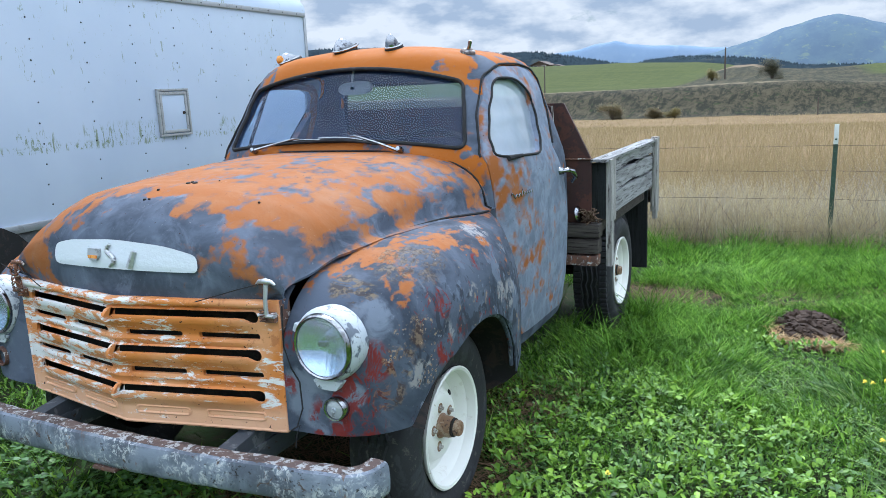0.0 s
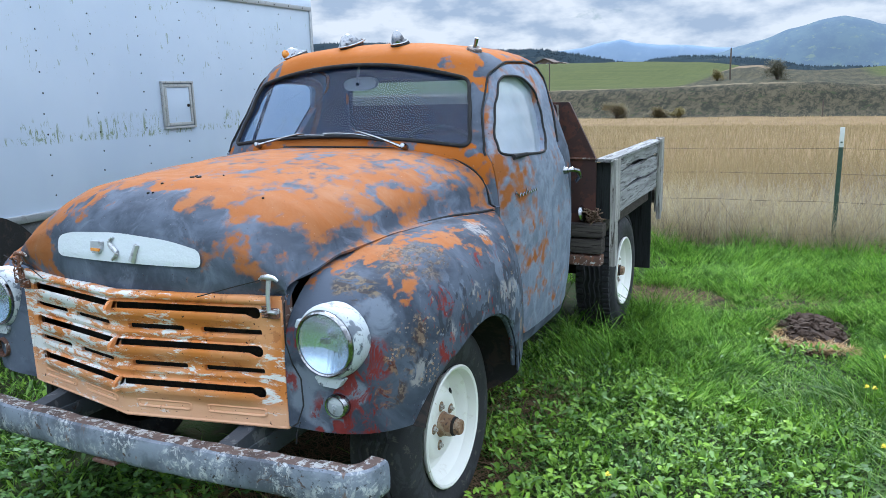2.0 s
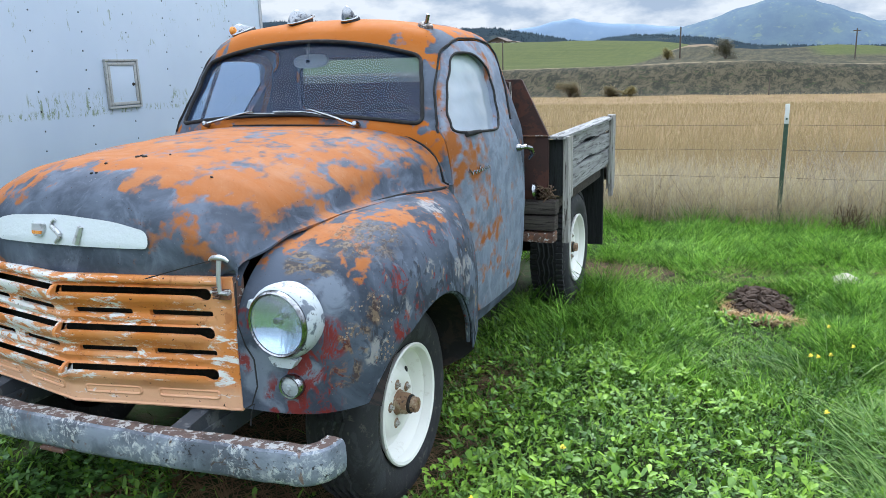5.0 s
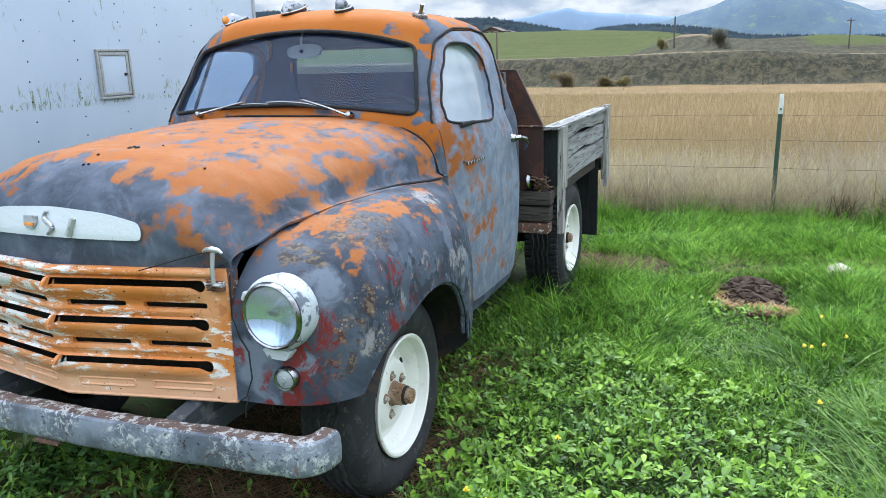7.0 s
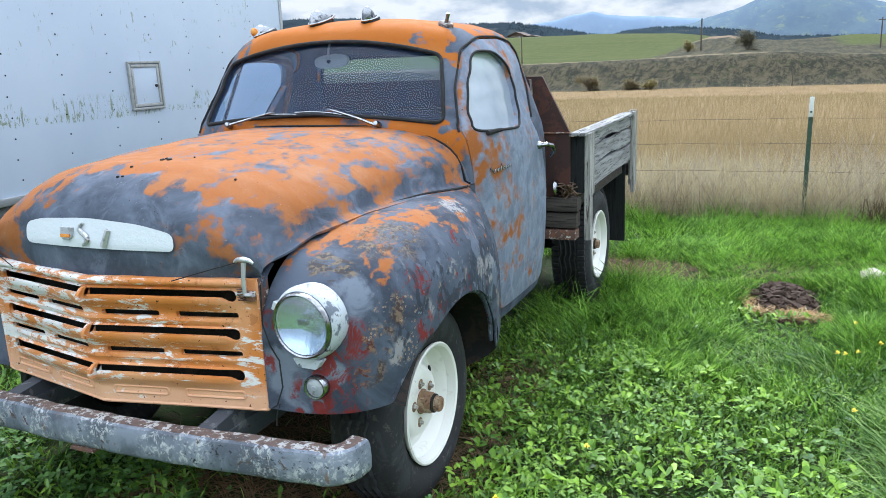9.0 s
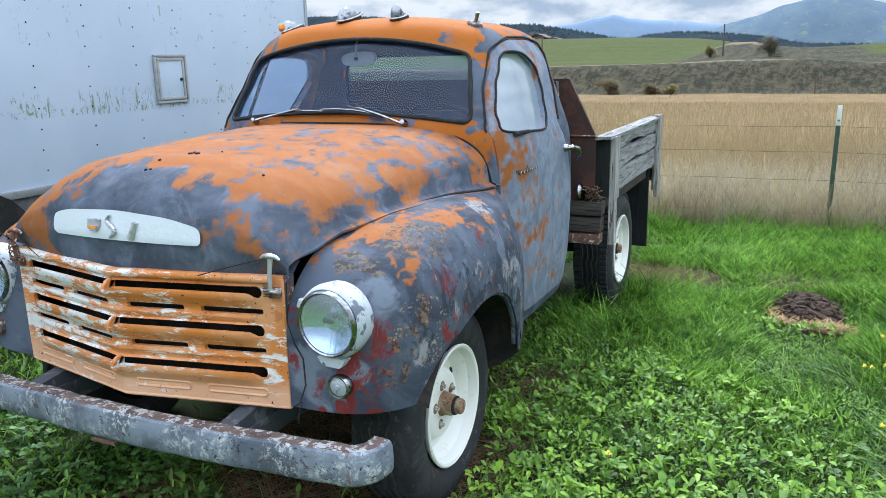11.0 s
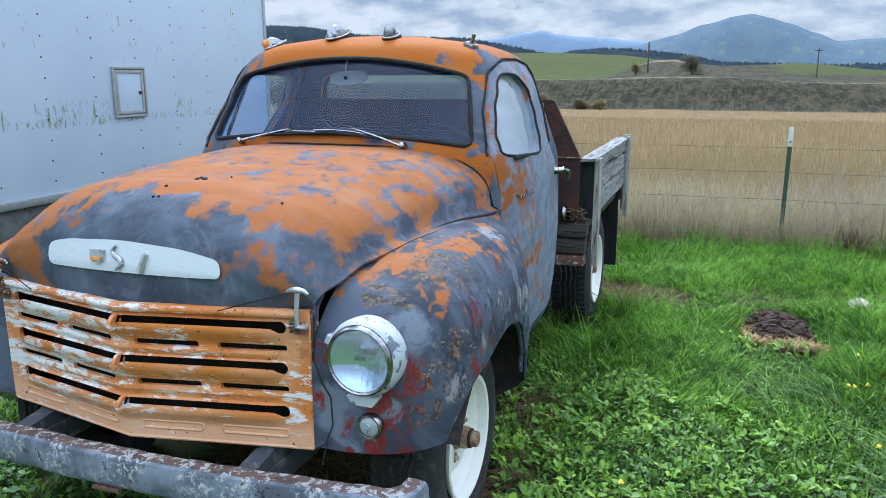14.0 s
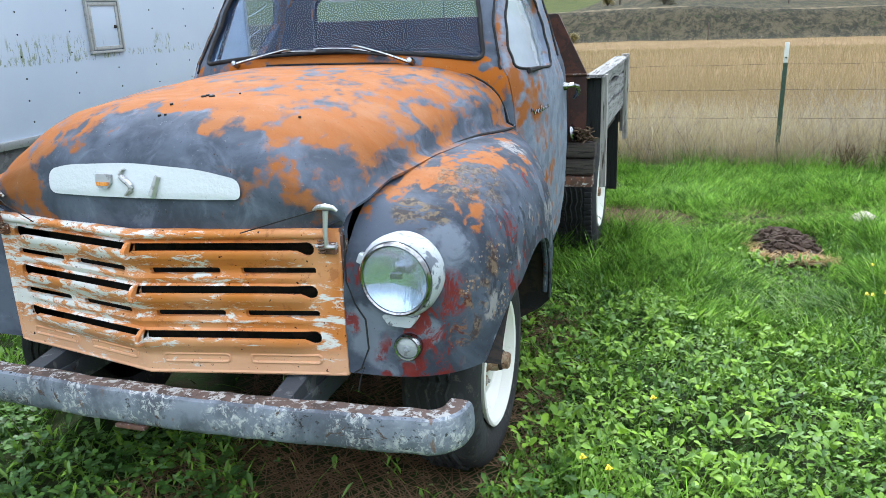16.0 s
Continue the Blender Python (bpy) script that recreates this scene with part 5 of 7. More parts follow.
# chrome script, as a plain wavy line
script = [(0.775 + 0.0051 * k, 1.04 + 0.017 * abs(math.sin(k * 0.8)) + 0.0003 * k + (0.014 if k in (0, 1, 14) else 0)) for k in range(33)]
part("chrome_script", tube([(side_x(y, z, 0.007), y, z) for y, z in script], 0.003, 6), BRIGHT_CHROME, left_door, "small wavy chrome nameplate")
part("window_mirror_stub", tube([(side_x(0.80, 1.21, 0.004), 0.79, 1.212), (side_x(0.9, 1.21, 0.012), 0.88, 1.217)], [0.012, 0.008], 8), GASKET, left_door)

edge = dense([Vector(p) for p in screen_line], 0.03)
part("windscreen_rubber", tube([(x, front_y(x, z, 0.004), z) for x, z in edge], 0.0085, 8, True), GASKET, cab, "black windscreen rubber")
c = Vector((0, 1.43))
for outline, fn, name, label in ((edge, front_y, "windscreen", "dusty one-piece windscreen with painted blue sky reflection"), (dense([Vector(p) for p in rear_line], 0.03), rear_y, "rear_window", "cab rear window")):
    cc = c if name == "windscreen" else Vector((0, 1.40))
    s = 0.014 if name == "windscreen" else -0.014
    rows_ = [[((cc + (p - cc) * k / 8)[0], fn(*(cc + (p - cc) * k / 8)) + s, (cc + (p - cc) * k / 8)[1]) for p in outline] for k in range(9)]
    bm = grid(rows_, True)
    bmesh.ops.remove_doubles(bm, verts=bm.verts, dist=1e-5)
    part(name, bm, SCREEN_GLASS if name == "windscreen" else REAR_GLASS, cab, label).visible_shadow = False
part("rear_window_rubber", tube([(x, rear_y(x, z, 0.002), z) for x, z in dense([Vector(p) for p in rear_line], 0.03)], 0.014, 8, True), GASKET, cab)
# cowl seam behind the hood
seam = [hood_point(u, 1.0) + Vector((0, 0.004, 0.004)) for u in uspan(20)]
part("cowl_seam", tube(seam, 0.0042, 6), GASKET, cab)
rows_ = []
for k in range(5):
    rows_.append([lerp(hood_point(u, 1.0), Vector((hood_point(u, 1.0).x * 1.0, front_y(hood_point(u, 1).x * 0.97, 1.2) + 0.03, hood_point(u, 1).z - 0.005)), k / 4) for u in uspan(20)])
part("cowl", grid(rows_), CAB_PAINT, cab)

# wipers
def over_glass(points, off):
    (x0, z0), (x1, z1), (x2, z2) = points
    out = []
    for i in range(11):
        t = i / 10
        a, b, c_ = (1 - t) ** 2, 2 * t * (1 - t), t * t
        x, z = a * x0 + b * x1 + c_ * x2, a * z0 + b * z1 + c_ * z2
        out.append(Vector((x, front_y(x, z) - off, z)))
    return out


for px, way, holder, blade in ((-0.427, [(-0.427, 1.267), (-0.33, 1.292), (-0.194, 1.321)], [(-0.293, 1.298), (-0.2, 1.32), (-0.03, 1.309)], [(-0.30, 1.289), (-0.1, 1.303), (0.06, 1.302)]),
                       (0.343, [(0.343, 1.264), (0.24, 1.297), (0.108, 1.329)], [(-0.076, 1.319), (0.1, 1.328), (0.237, 1.291)], [(-0.06, 1.306), (0.1, 1.305), (0.24, 1.284)])):
    w = part("wiper", lathe([(0.0, 0.036), (0.01, 0.034), (0.014, 0.02), (0.014, 0.0)], Matrix.Translation((px, front_y(px, 1.262) - 0.004, 1.262)) @ Matrix.Rotation(radians(70), 4, "X"), 14), CHROME, truck, "chrome wiper arm on its pivot")
    line = over_glass(way, 0.03)
    part("wiper_arm", tube(line, [0.0075 - 0.0035 * i / (len(line) - 1) for i in range(len(line))], 6), CHROME, w)
    part("blade_holder", tube(over_glass(holder, 0.024), 0.0036, 6), CHROME, w)
    part("holder_clip", box(-0.016, 0.016, -0.006, 0.006, -0.005, 0.005, 0.002), CHROME, w).matrix_basis = Matrix.Translation((way[-1][0], front_y(*way[-1]) - 0.026, way[-1][1] - 0.003))
    part("wiper_blade", tube(over_glass([(bx, bz + 0.006) for bx, bz in blade], 0.03), 0.0055, 6), GASKET, w)


# roof marker lamps
def roof_z(x, y):
    low, high = 1.5, 1.72
    for _ in range(30):
        z = (low + high) / 2
        w, cc, h = cab_ring(z)
        inside = (abs(x) / w) ** SQUARE + (abs(y - cc) / h) ** SQUARE < 1
        low, high = (z, high) if inside else (low, z)
    return low


for i, x in enumerate((-0.478, -0.14, 0.142, 0.498)):
    y = 0.975 + 0.12 * abs(x) ** 2
    z = roof_z(x, y) - 0.006
    roll = math.atan2(roof_z(x + 0.04, y) - roof_z(x - 0.04, y), 0.08)
    m = Matrix.Translation((x, y, z)) @ Matrix.Rotation(-roll, 4, "Y") @ Matrix.Rotation(radians(14), 4, "X")
    base = part("marker_lamp", lathe([(0.0, 0.018), (0.036, 0.018), (0.043, 0.012), (0.045, 0.0), (0.043, -0.01)], m @ Matrix.Translation((0, 0.035 if i < 2 else 0.0, 0)) @ Matrix.Diagonal((0.78 if i == 3 else 0.92, 2.0 if i < 2 else (1.3 if i < 3 else 0.9), 1, 1)), 28), GASKET if i < 3 else DULL_RUST, truck, ("chrome cab marker lamp", "chrome cab marker lamp", "chrome cab marker lamp", "bare rubber marker base with stud")[i])
    if i < 3:
        tail, tall, wide = ((0.12, 0.045, 0.031), (0.14, 0.054, 0.036), (0.05, 0.06, 0.029))[i]
        hull = []
        for j in range(19):
            q = j / 18
            h = tall * curve([(0, 0.02), (0.04, 0.38), (0.12, 0.72), (0.24, 0.95), (0.34, 1.0), (0.5, 0.8), (0.75, 0.36), (1, 0.02)], q)
            w_ = wide * curve([(0, 0.05), (0.05, 0.5), (0.14, 0.8), (0.28, 1.0), (0.5, 0.92), (0.8, 0.5), (1, 0.05)], q)
            hull.append([m @ Vector((w_ * math.cos(a), -0.055 + (tail + 0.055) * q, 0.014 + h * math.sin(a))) for a in [math.pi * e / 14 for e in range(15)]])
        part("lamp_housing", grid(hull), BRIGHT_CHROME, base, "pointed chrome housing")
        part("housing_flange", tube([m @ Vector((wide * 1.08 * math.cos(a), (tail - 0.055) / 2 + (tail + 0.055) * 0.52 * math.sin(a), 0.016)) for a in [math.tau * e / 28 for e in range(28)]], 0.005, 6, True), CHROME, base)
        if i == 0:
            lens = [[m @ Vector((-0.006 + 0.021 * r * math.cos(a), -0.038 - 0.017 * math.sqrt(1.02 - r * r), 0.034 + 0.023 * r * math.sin(a))) for a in [math.tau * e / 20 for e in range(20)]] for r in (0.02, 0.35, 0.65, 0.88, 1.0)]
            part("lamp_lens", grid(lens, True), AMBER if i == 0 else LENS_GREY, base, "amber lens" if i == 0 else "clear weathered lens")
    else:
        part("stud", tube([m @ Vector((0, 0, 0.01)), m @ Vector((0.003, 0, 0.035)), m @ Vector((0.004, 0, 0.062))], [0.010, 0.008, 0.009], 10), CHROME, base, "bare threaded stud")

# inside the cab
part("cab_floor", box(-0.74, 0.74, 0.66, 1.64, 0.44, 0.47, 0.004), UNDER, truck)
part("firewall", box(-0.55, 0.55, 0.67, 0.69, 0.45, 1.15, 0.004), TRIM_GREY, truck)
part("dashboard", prism(rounded([(0.70, 1.17), (0.86, 1.215), (0.90, 1.19), (0.87, 1.0), (0.72, 0.98)], 0.02), lambda a, b, d: Vector((d, a, b)), -0.66, 0.66), TRIM_GREY, truck, "grey painted dashboard")
seat = part("bench_seat", prism(rounded([(1.10, 0.60), (1.12, 0.82), (1.40, 0.80), (1.50, 0.62)], 0.05), lambda a, b, d: Vector((d, a, b)), -0.66, 0.66), SEAT_VINYL, truck, "dark red vinyl bench seat")
part("seat_back", prism(rounded([(1.38, 0.78), (1.45, 1.13), (1.54, 1.16), (1.58, 0.78)], 0.05), lambda a, b, d: Vector((d, a, b)), -0.66, 0.66), SEAT_VINYL, seat)
wm = Matrix.Translation((0.31, 1.12, 1.185)) @ Matrix.Rotation(radians(135), 4, "X")
sw = part("steering_wheel", tube([wm @ Vector((0.205 * math.cos(k / 36 * math.tau), 0.205 * math.sin(k / 36 * math.tau), 0)) for k in range(36)], 0.012, 8, True), GASKET, truck, "thin black steering wheel")
for a in (0.3, 2.84, 4.71):
    part("spoke", tube([wm @ Vector((0, 0, 0.03)), wm @ Vector((0.2 * math.cos(a), 0.2 * math.sin(a), 0))], 0.008, 6), GASKET, sw)
part("steering_column", tube([wm @ Vector((0, 0, 0)), wm @ Vector((0, 0, 0.4))], 0.022, 8), GASKET, sw)
MIRROR_X, MIRROR_Z = -0.062, 1.532
oval = [(0.09 * math.copysign(abs(math.cos(a)) ** 0.75, math.cos(a)), 0.031 * math.copysign(abs(math.sin(a)) ** 0.75, math.sin(a))) for a in [k / 32 * math.tau for k in range(32)]]
mm = part("rear_view_mirror", prism([(a * math.cos(0.06) - b * 0.06, b + a * 0.06) for a, b in oval], lambda a, b, d: Vector((MIRROR_X + a, 0.95 + d, MIRROR_Z + b)), -0.012, 0.008), MIRROR_BACK, truck, "pale oval rear-view mirror")
part("mirror_stem", tube([(MIRROR_X - 0.01, 0.935, MIRROR_Z + 0.0), (MIRROR_X - 0.004, 0.93, MIRROR_Z + 0.05), (MIRROR_X + 0.01, 0.94, MIRROR_Z + 0.11)], 0.005, 8), DULL_CHROME, mm)
part("mirror_knob", lathe([(0.0, 0.012), (0.008, 0.01), (0.01, 0.0)], Matrix.Translation((MIRROR_X - 0.01, 0.94, MIRROR_Z)) @ Matrix.Rotation(radians(90), 4, "X"), 12), UNDER, mm)

# ---- flatbed
bed = part("bed_floor", box(-0.88, 0.88, 1.80, 3.36, 0.70, 0.765, 0.006), SILL_WOOD, truck, "dark damp plank bed floor")
for k, (z0, z1, x1) in enumerate(((0.70, 0.772, 0.915), (0.612, 0.69, 0.91), (0.545, 0.60, 0.905))):
    part("bed_beam", box(-x1, x1, 1.712, 1.80, z0, z1, 0.006), SILL_WOOD if k < 2 else RUSTY, bed, "dark cross timber" if k < 2 else "rusted angle iron")
hb = [(-0.86, 0.77), (0.86, 0.77), (0.862, 1.115), (0.80, 1.24), (0.715, 1.412), (-0.715, 1.412), (-0.80, 1.24), (-0.862, 1.115)]
head = part("headboard", prism(rounded(hb, 0.006, 2), lambda a, b, d: Vector((a, d, b)), 1.765, 1.785), RUSTY_PLATE, truck, "dark rusted plate headboard with sloped corners")
part("headboard_seam", box(-0.862, 0.862, 1.755, 1.766, 1.112, 1.12, 0.002), RUSTY, head)
part("headboard_panel", prism(rounded([(0.45, 0.78), (0.665, 0.78), (0.655, 1.40), (0.45, 1.405)], 0.01, 2), lambda a, b, d: Vector((a, d, b)), 1.735, 1.755), RUSTY_PLATE, head, "flaking brown inner panel")
part("headboard_splinter", tube([(0.662, 1.732, 1.40), (0.668, 1.73, 1.33), (0.664, 1.73, 1.27), (0.672, 1.73, 1.2), (0.668, 1.732, 1.12)], [0.006, 0.004, 0.007, 0.003, 0.005], 5), STAKE_GREY, head, "pale splintered edge")


def rough_board(u0, u1, v0, v1, w0, w1, place, seed, wave_low=0.0, wave_high=0.0, n=26):
    """A weathered board with uneven edges; u along, v up, w through."""
    rows_ = []
    for i in range(n + 1):
        u = lerp(u0, u1, i / n)
        a = v0 + wave_low * (noise.noise((u * 2.2, seed, 0)) + 0.25 * noise.noise((u * 11, seed, 3)))
        b = v1 + wave_high * (noise.noise((u * 1.9, seed, 7)) + 0.25 * noise.noise((u * 9, seed, 9)))
        k = 0.004 * noise.noise((u * 9, seed, 4))
        rows_.append([place(u, a, w0), place(u, (a + b) / 2, w0 + k), place(u, b, w0), place(u, b, w1), place(u, (a + b) / 2, w1 + k), place(u, a, w1)])
    bm = grid(rows_, True)
    bm.verts.ensure_lookup_table()
    bm.faces.new(list(bm.verts)[:6])
    bm.faces.new(list(bm.verts)[-6:])
    return bm


for s in (1, -1):
    # dark bar and backing board added to make the plank gaps read as shade
    rail = part("bed_side", box(min(s * 0.855, s * 0.895), max(s * 0.855, s * 0.895), 1.80, 3.3, 0.985, 1.0, 0.003), FLAP_WOOD, truck, "weathered grey wooden stake side with split boards")
    part("inner_board", box(min(s * 0.866, s * 0.88), max(s * 0.866, s * 0.88), 1.83, 3.28, 0.78, 1.09, 0.003), FLAP_WOOD, rail, "added dark backing for the shaded plank gaps")
    lie = lambda u, v, w: Vector((s * w, u, v))
    for k, (a, b, lo, hi) in enumerate(((1.025, 1.098, 0.03, 0.004), (0.915, 1.005, 0.022, 0.03), (0.79, 0.9, 0.012, 0.024))):
        part("plank", rough_board(1.83, 3.3, a, b, 0.895, 0.925, lie, 3 + k * 5 + s, lo, hi), BOARD_GREY, rail)
    part("top_cap", rough_board(1.76, 3.3, 1.098, 1.112, 0.86, 0.945, lie, 11, 0.002, 0.004), BOARD_GREY, rail)
    up = lambda u, v, w: Vector((s * w, v, u))
    part("stake", rough_board(0.525, 1.106, 1.82, 1.885, 0.928, 0.958, up, 5, 0.004, 0.006), STAKE_GREY, rail, "long weathered front stake")
    part("stake", rough_board(0.765, 1.105, 1.915, 1.965, 0.926, 0.95, up, 6, 0.004, 0.004), STAKE_GREY, rail)
    part("stake", rough_board(0.56, 1.12, 3.2, 3.25, 0.926, 0.955, up, 8, 0.004, 0.004), STAKE_GREY, rail)
    part("stake", rough_board(0.60, 1.125, 3.27, 3.32, 0.90, 0.95, up, 9, 0.004, 0.004), STAKE_GREY, rail)
    part("stake_foot", rough_board(0.79, 1.09, 1.80, 1.815, 0.80, 0.93, up, 14, 0.003, 0.003), FLAP_WOOD, rail, "black gap board")
    part("mud_flap", rough_board(0.215, 0.76, 0.70, 0.90, 3.15, 3.175, lambda u, v, w: Vector((s * v, w, u)), 20, 0.003, 0.003), FLAP_WOOD, truck, "black-stained hanging board")
part("bed_rear_beam", box(-0.9, 0.9, 3.3, 3.36, 0.66, 0.75, 0.006), SILL_WOOD, bed)
part("fuel_cap", lathe([(0.0, 0.012), (0.034, 0.01), (0.045, 0.0)], Matrix.Translation((0.80, 1.735, 0.825)) @ Matrix.Rotation(radians(80), 4, "Y") @ Matrix.Rotation(radians(10), 4, "X"), 20), CHROME, truck, "bent bright metal cap")

# dry twigs heaped on the bed's front edge
TWIG = speckled("dry_twigs", (0.09, 0.055, 0.035), (0.16, 0.11, 0.07), (0.05, 0.03, 0.02), 0.5, 40, 0.9)
bm = bmesh.new()
rng = np.random.default_rng(3)
for k in range(60):
    p = Vector((0.86 + rng.uniform(-0.04, 0.04), 1.735 + rng.uniform(-0.02, 0.03), 0.775 + rng.uniform(0, 0.07)))
    d = Vector((rng.uniform(-1, 1), rng.uniform(-1, 1), rng.uniform(-0.5, 0.6))).normalized() * rng.uniform(0.012, 0.034)
    tube([p - d, p + Vector((0, 0, 0.005)), p + d], 0.0035, 4, bm=bm)
solo("twig_heap", bm, TWIG, "heap of dry brown twigs on the bed", "twigs", kind="stuff")


# ---------------------------------------------------------------- box trailer
TRAILER_WHITE = Mat("trailer_panel", 0.42, 0, 0.4)
tt = TRAILER_WHITE
base = tt.mix(tt.step(tt.noise(1.1, 5), 0.3, 0.75), (0.44, 0.515, 0.63), (0.5, 0.57, 0.675))
tx, ty, tz = tt.xyz()
stain_wob = tt.noise(6, 5, 0.7)
cluster = tt.math("MAXIMUM", tt.near((-2.25, 1.56, 1.30), 0.4, stain_wob), tt.math("MAXIMUM", tt.near((-2.25, 0.88, 1.26), 0.17, stain_wob), tt.near((-2.25, 2.6, 1.3), 0.12, stain_wob)))
runs = tt.math("MULTIPLY", tt.step(tt.noise(9, 7, 0.75, 0.8, tt.scaled(1, 4, 1.0)), 0.535, 0.58), cluster)
ledge = tt.math("MULTIPLY", tt.step(tt.noise(9, 6, 0.7, 0.8, tt.scaled(1, 3, 1.5)), 0.54, 0.60), tt.math("MULTIPLY", tt.step(tz, 1.235, 1.245), tt.step(tt.math("MULTIPLY", tz, -1), -1.3, -1.26)))
algae = tt.math("MULTIPLY", tt.math("MAXIMUM", runs, ledge), tt.math("MULTIPLY", tt.step(tz, 1.225, 1.24), tt.step(tt.math("MULTIPLY", tz, -1.0), -1.42, -1.33)))
algae2 = tt.math("MULTIPLY", tt.step(tt.noise(9, 6, 0.7, 0.8, tt.scaled(1, 3, 1.2)), 0.62, 0.65), tt.step(tz, 1.55, 1.75))
base = tt.mix(tt.math("MULTIPLY", tt.math("MAXIMUM", algae, tt.math("MULTIPLY", algae2, 0.75)), 0.85), base, (0.17, 0.215, 0.11))
base = tt.mix(tt.math("MULTIPLY", tt.step(tt.noise(3, 6, 0.7, 0, tt.scaled(1, 3, 0.4)), 0.62, 0.8), 0.4), base, (0.45, 0.49, 0.53))
tt.put("Base Color", base)
tt.bump(tt.noise(1.6, 3), 0.25, 0.03)
ALU = speckled("dull_aluminium", (0.42, 0.44, 0.46), (0.35, 0.36, 0.37), (0.25, 0.25, 0.25), 0.55, 20, 0.4, 0.7)
ALU_DARK = speckled("weathered_frame_trim", (0.36, 0.37, 0.37), (0.29, 0.3, 0.29), (0.2, 0.2, 0.18), 0.55, 22, 0.55, 0.2)
DARK_SKIRT = speckled("grey_trailer_skirt", (0.10, 0.105, 0.11), (0.14, 0.145, 0.15), (0.06, 0.06, 0.06), 0.5, 8, 0.6)
trailer = thing("box_trailer", "white riveted box trailer with algae stains, parked beside the truck", "trailer")
TX, TY0, TY1, TZ0, TZ1 = -2.25, -3.4, 3.73, 0.80, 2.24
trailer_box = part("trailer_box", box(TX - 2.35, TX, TY0, TY1, TZ0, TZ1, 0.02), TRAILER_WHITE.m, trailer)
roof_rows = []
for y in (TY0 - 0.01, TY1 + 0.012):
    roof_rows.append([(TX + 0.008, y, TZ1 - 0.03), (TX + 0.006, y, TZ1 + 0.05), (TX - 0.05, y, TZ1 + 0.12), (TX - 1.2, y, TZ1 + 0.17), (TX - 2.3, y, TZ1 + 0.12), (TX - 2.356, y, TZ1 + 0.04), (TX - 2.358, y, TZ1 - 0.03)])
bm = grid(roof_rows)
bm.verts.ensure_lookup_table()
bm.faces.new(list(bm.verts)[:7])
bm.faces.new(list(bm.verts)[7:])
part("trailer_roof", bm, TRAILER_WHITE.m, trailer)
part("roof_trim", box(TX, TX + 0.014, TY0, TY1 + 0.006, TZ1 - 0.035, TZ1 + 0.0, 0.003), ALU, trailer)
part("corner_post", box(TX - 0.03, TX + 0.012, TY1 - 0.02, TY1 + 0.012, TZ0, TZ1 - 0.036, 0.004), ALU, trailer)
part("bottom_rail", box(TX - 0.02, TX + 0.02, TY0, TY1, TZ0 - 0.005, TZ0 + 0.042, 0.005), ALU, trailer, "dull aluminium bottom rail")
part("skirt", box(TX - 0.06, TX - 0.01, TY0, TY1, 0.60, TZ0 - 0.006, 0.005), DARK_SKIRT, trailer)
part("chassis", box(TX - 2.2, TX - 0.15, TY0 + 0.1, TY1 - 0.1, 0.5, 0.62, 0.01), UNDER, trailer)
for y in (0.17, -0.67):
    m = Matrix.Translation((TX + 0.03, y, 0.36)) @ out_left
    tw = part("trailer_tyre", lathe([(0.2, 0.0), (0.24, 0.02), (0.32, 0.016), (0.35, -0.01), (0.355, -0.1), (0.35, -0.19), (0.2, -0.2)], m, 44), RUBBER, trailer)
    part("trailer_rim", lathe([(0.2, 0.004), (0.19, -0.02), (0.1, -0.03), (0.0, -0.03)], m, 32), RIM_WHITE, tw)
arch = []
for k in range(21):
    a = math.pi * k / 20
    arch.append((-0.25 - math.cos(a) * 1.02, 0.42 + 0.55 * math.sin(a) ** 0.5))
part("wheel_arch", prism(arch, lambda a, b, d: Vector((d, a, b)), TX - 0.1, TX + 0.028), UNDER, trailer, "black wheel arch lip")
# access hatch
hy0, hy1, hz0, hz1 = 1.86, 2.165, 1.27, 1.602
hatch = part("access_hatch", box(TX, TX + 0.012, hy0 + 0.02, hy1 - 0.02, hz0 + 0.02, hz1 - 0.02, 0.003), TRAILER_WHITE.m, trailer, "small framed access hatch")
def hatch_ring(name, inset, wide, x0, x1):
    a0, a1, b0, b1 = hy0 + inset, hy1 - inset, hz0 + inset, hz1 - inset
    for a, b, c_, d in ((a0, a1, b0, b0 + wide), (a0, a1, b1 - wide, b1), (a0, a0 + wide, b0 + wide + 0.001, b1 - wide - 0.001), (a1 - wide, a1, b0 + wide + 0.001, b1 - wide - 0.001)):
        part(name, box(x0, x1, a, b, c_, d, 0.002), ALU_DARK, hatch)


hatch_ring("hatch_frame", 0.0, 0.015, TX, TX + 0.022)
hatch_ring("hatch_bead", 0.022, 0.02, TX + 0.011, TX + 0.019)
part("hatch_lock", lathe([(0.0, 0.012), (0.009, 0.01), (0.012, 0.0)], Matrix.Translation((TX + 0.012, hy1 - 0.058, 1.43)) @ out_left, 14), UNDER, hatch)
# rivets, in columns
rivet = bpy.data.meshes.new("rivet")
bm = lathe([(0.0, 0.003), (0.004, 0.0024), (0.0058, 0.0)], out_left, 8)
bm.to_mesh(rivet)
bm.free()
rivet.materials.append(UNDER)
for col in range(9):
    y = 0.15 + 0.39 * col
    for k in range(11):
        z = 0.92 + 0.122 * k + 0.004 * (col % 3)
        if hy0 < y < hy1 and hz0 < z < hz1:
            continue
        r = new("rivet", rivet)
        r.parent = trailer
        r.location = (TX + 0.001, y + 0.006 * math.sin(k * 2.3 + col), z)
for y in [0.2 + 0.2 * k for k in range(18)]:
    r = new("rivet", rivet)
    r.parent = trailer
    r.location = (TX + 0.015, y, TZ1 - 0.017)

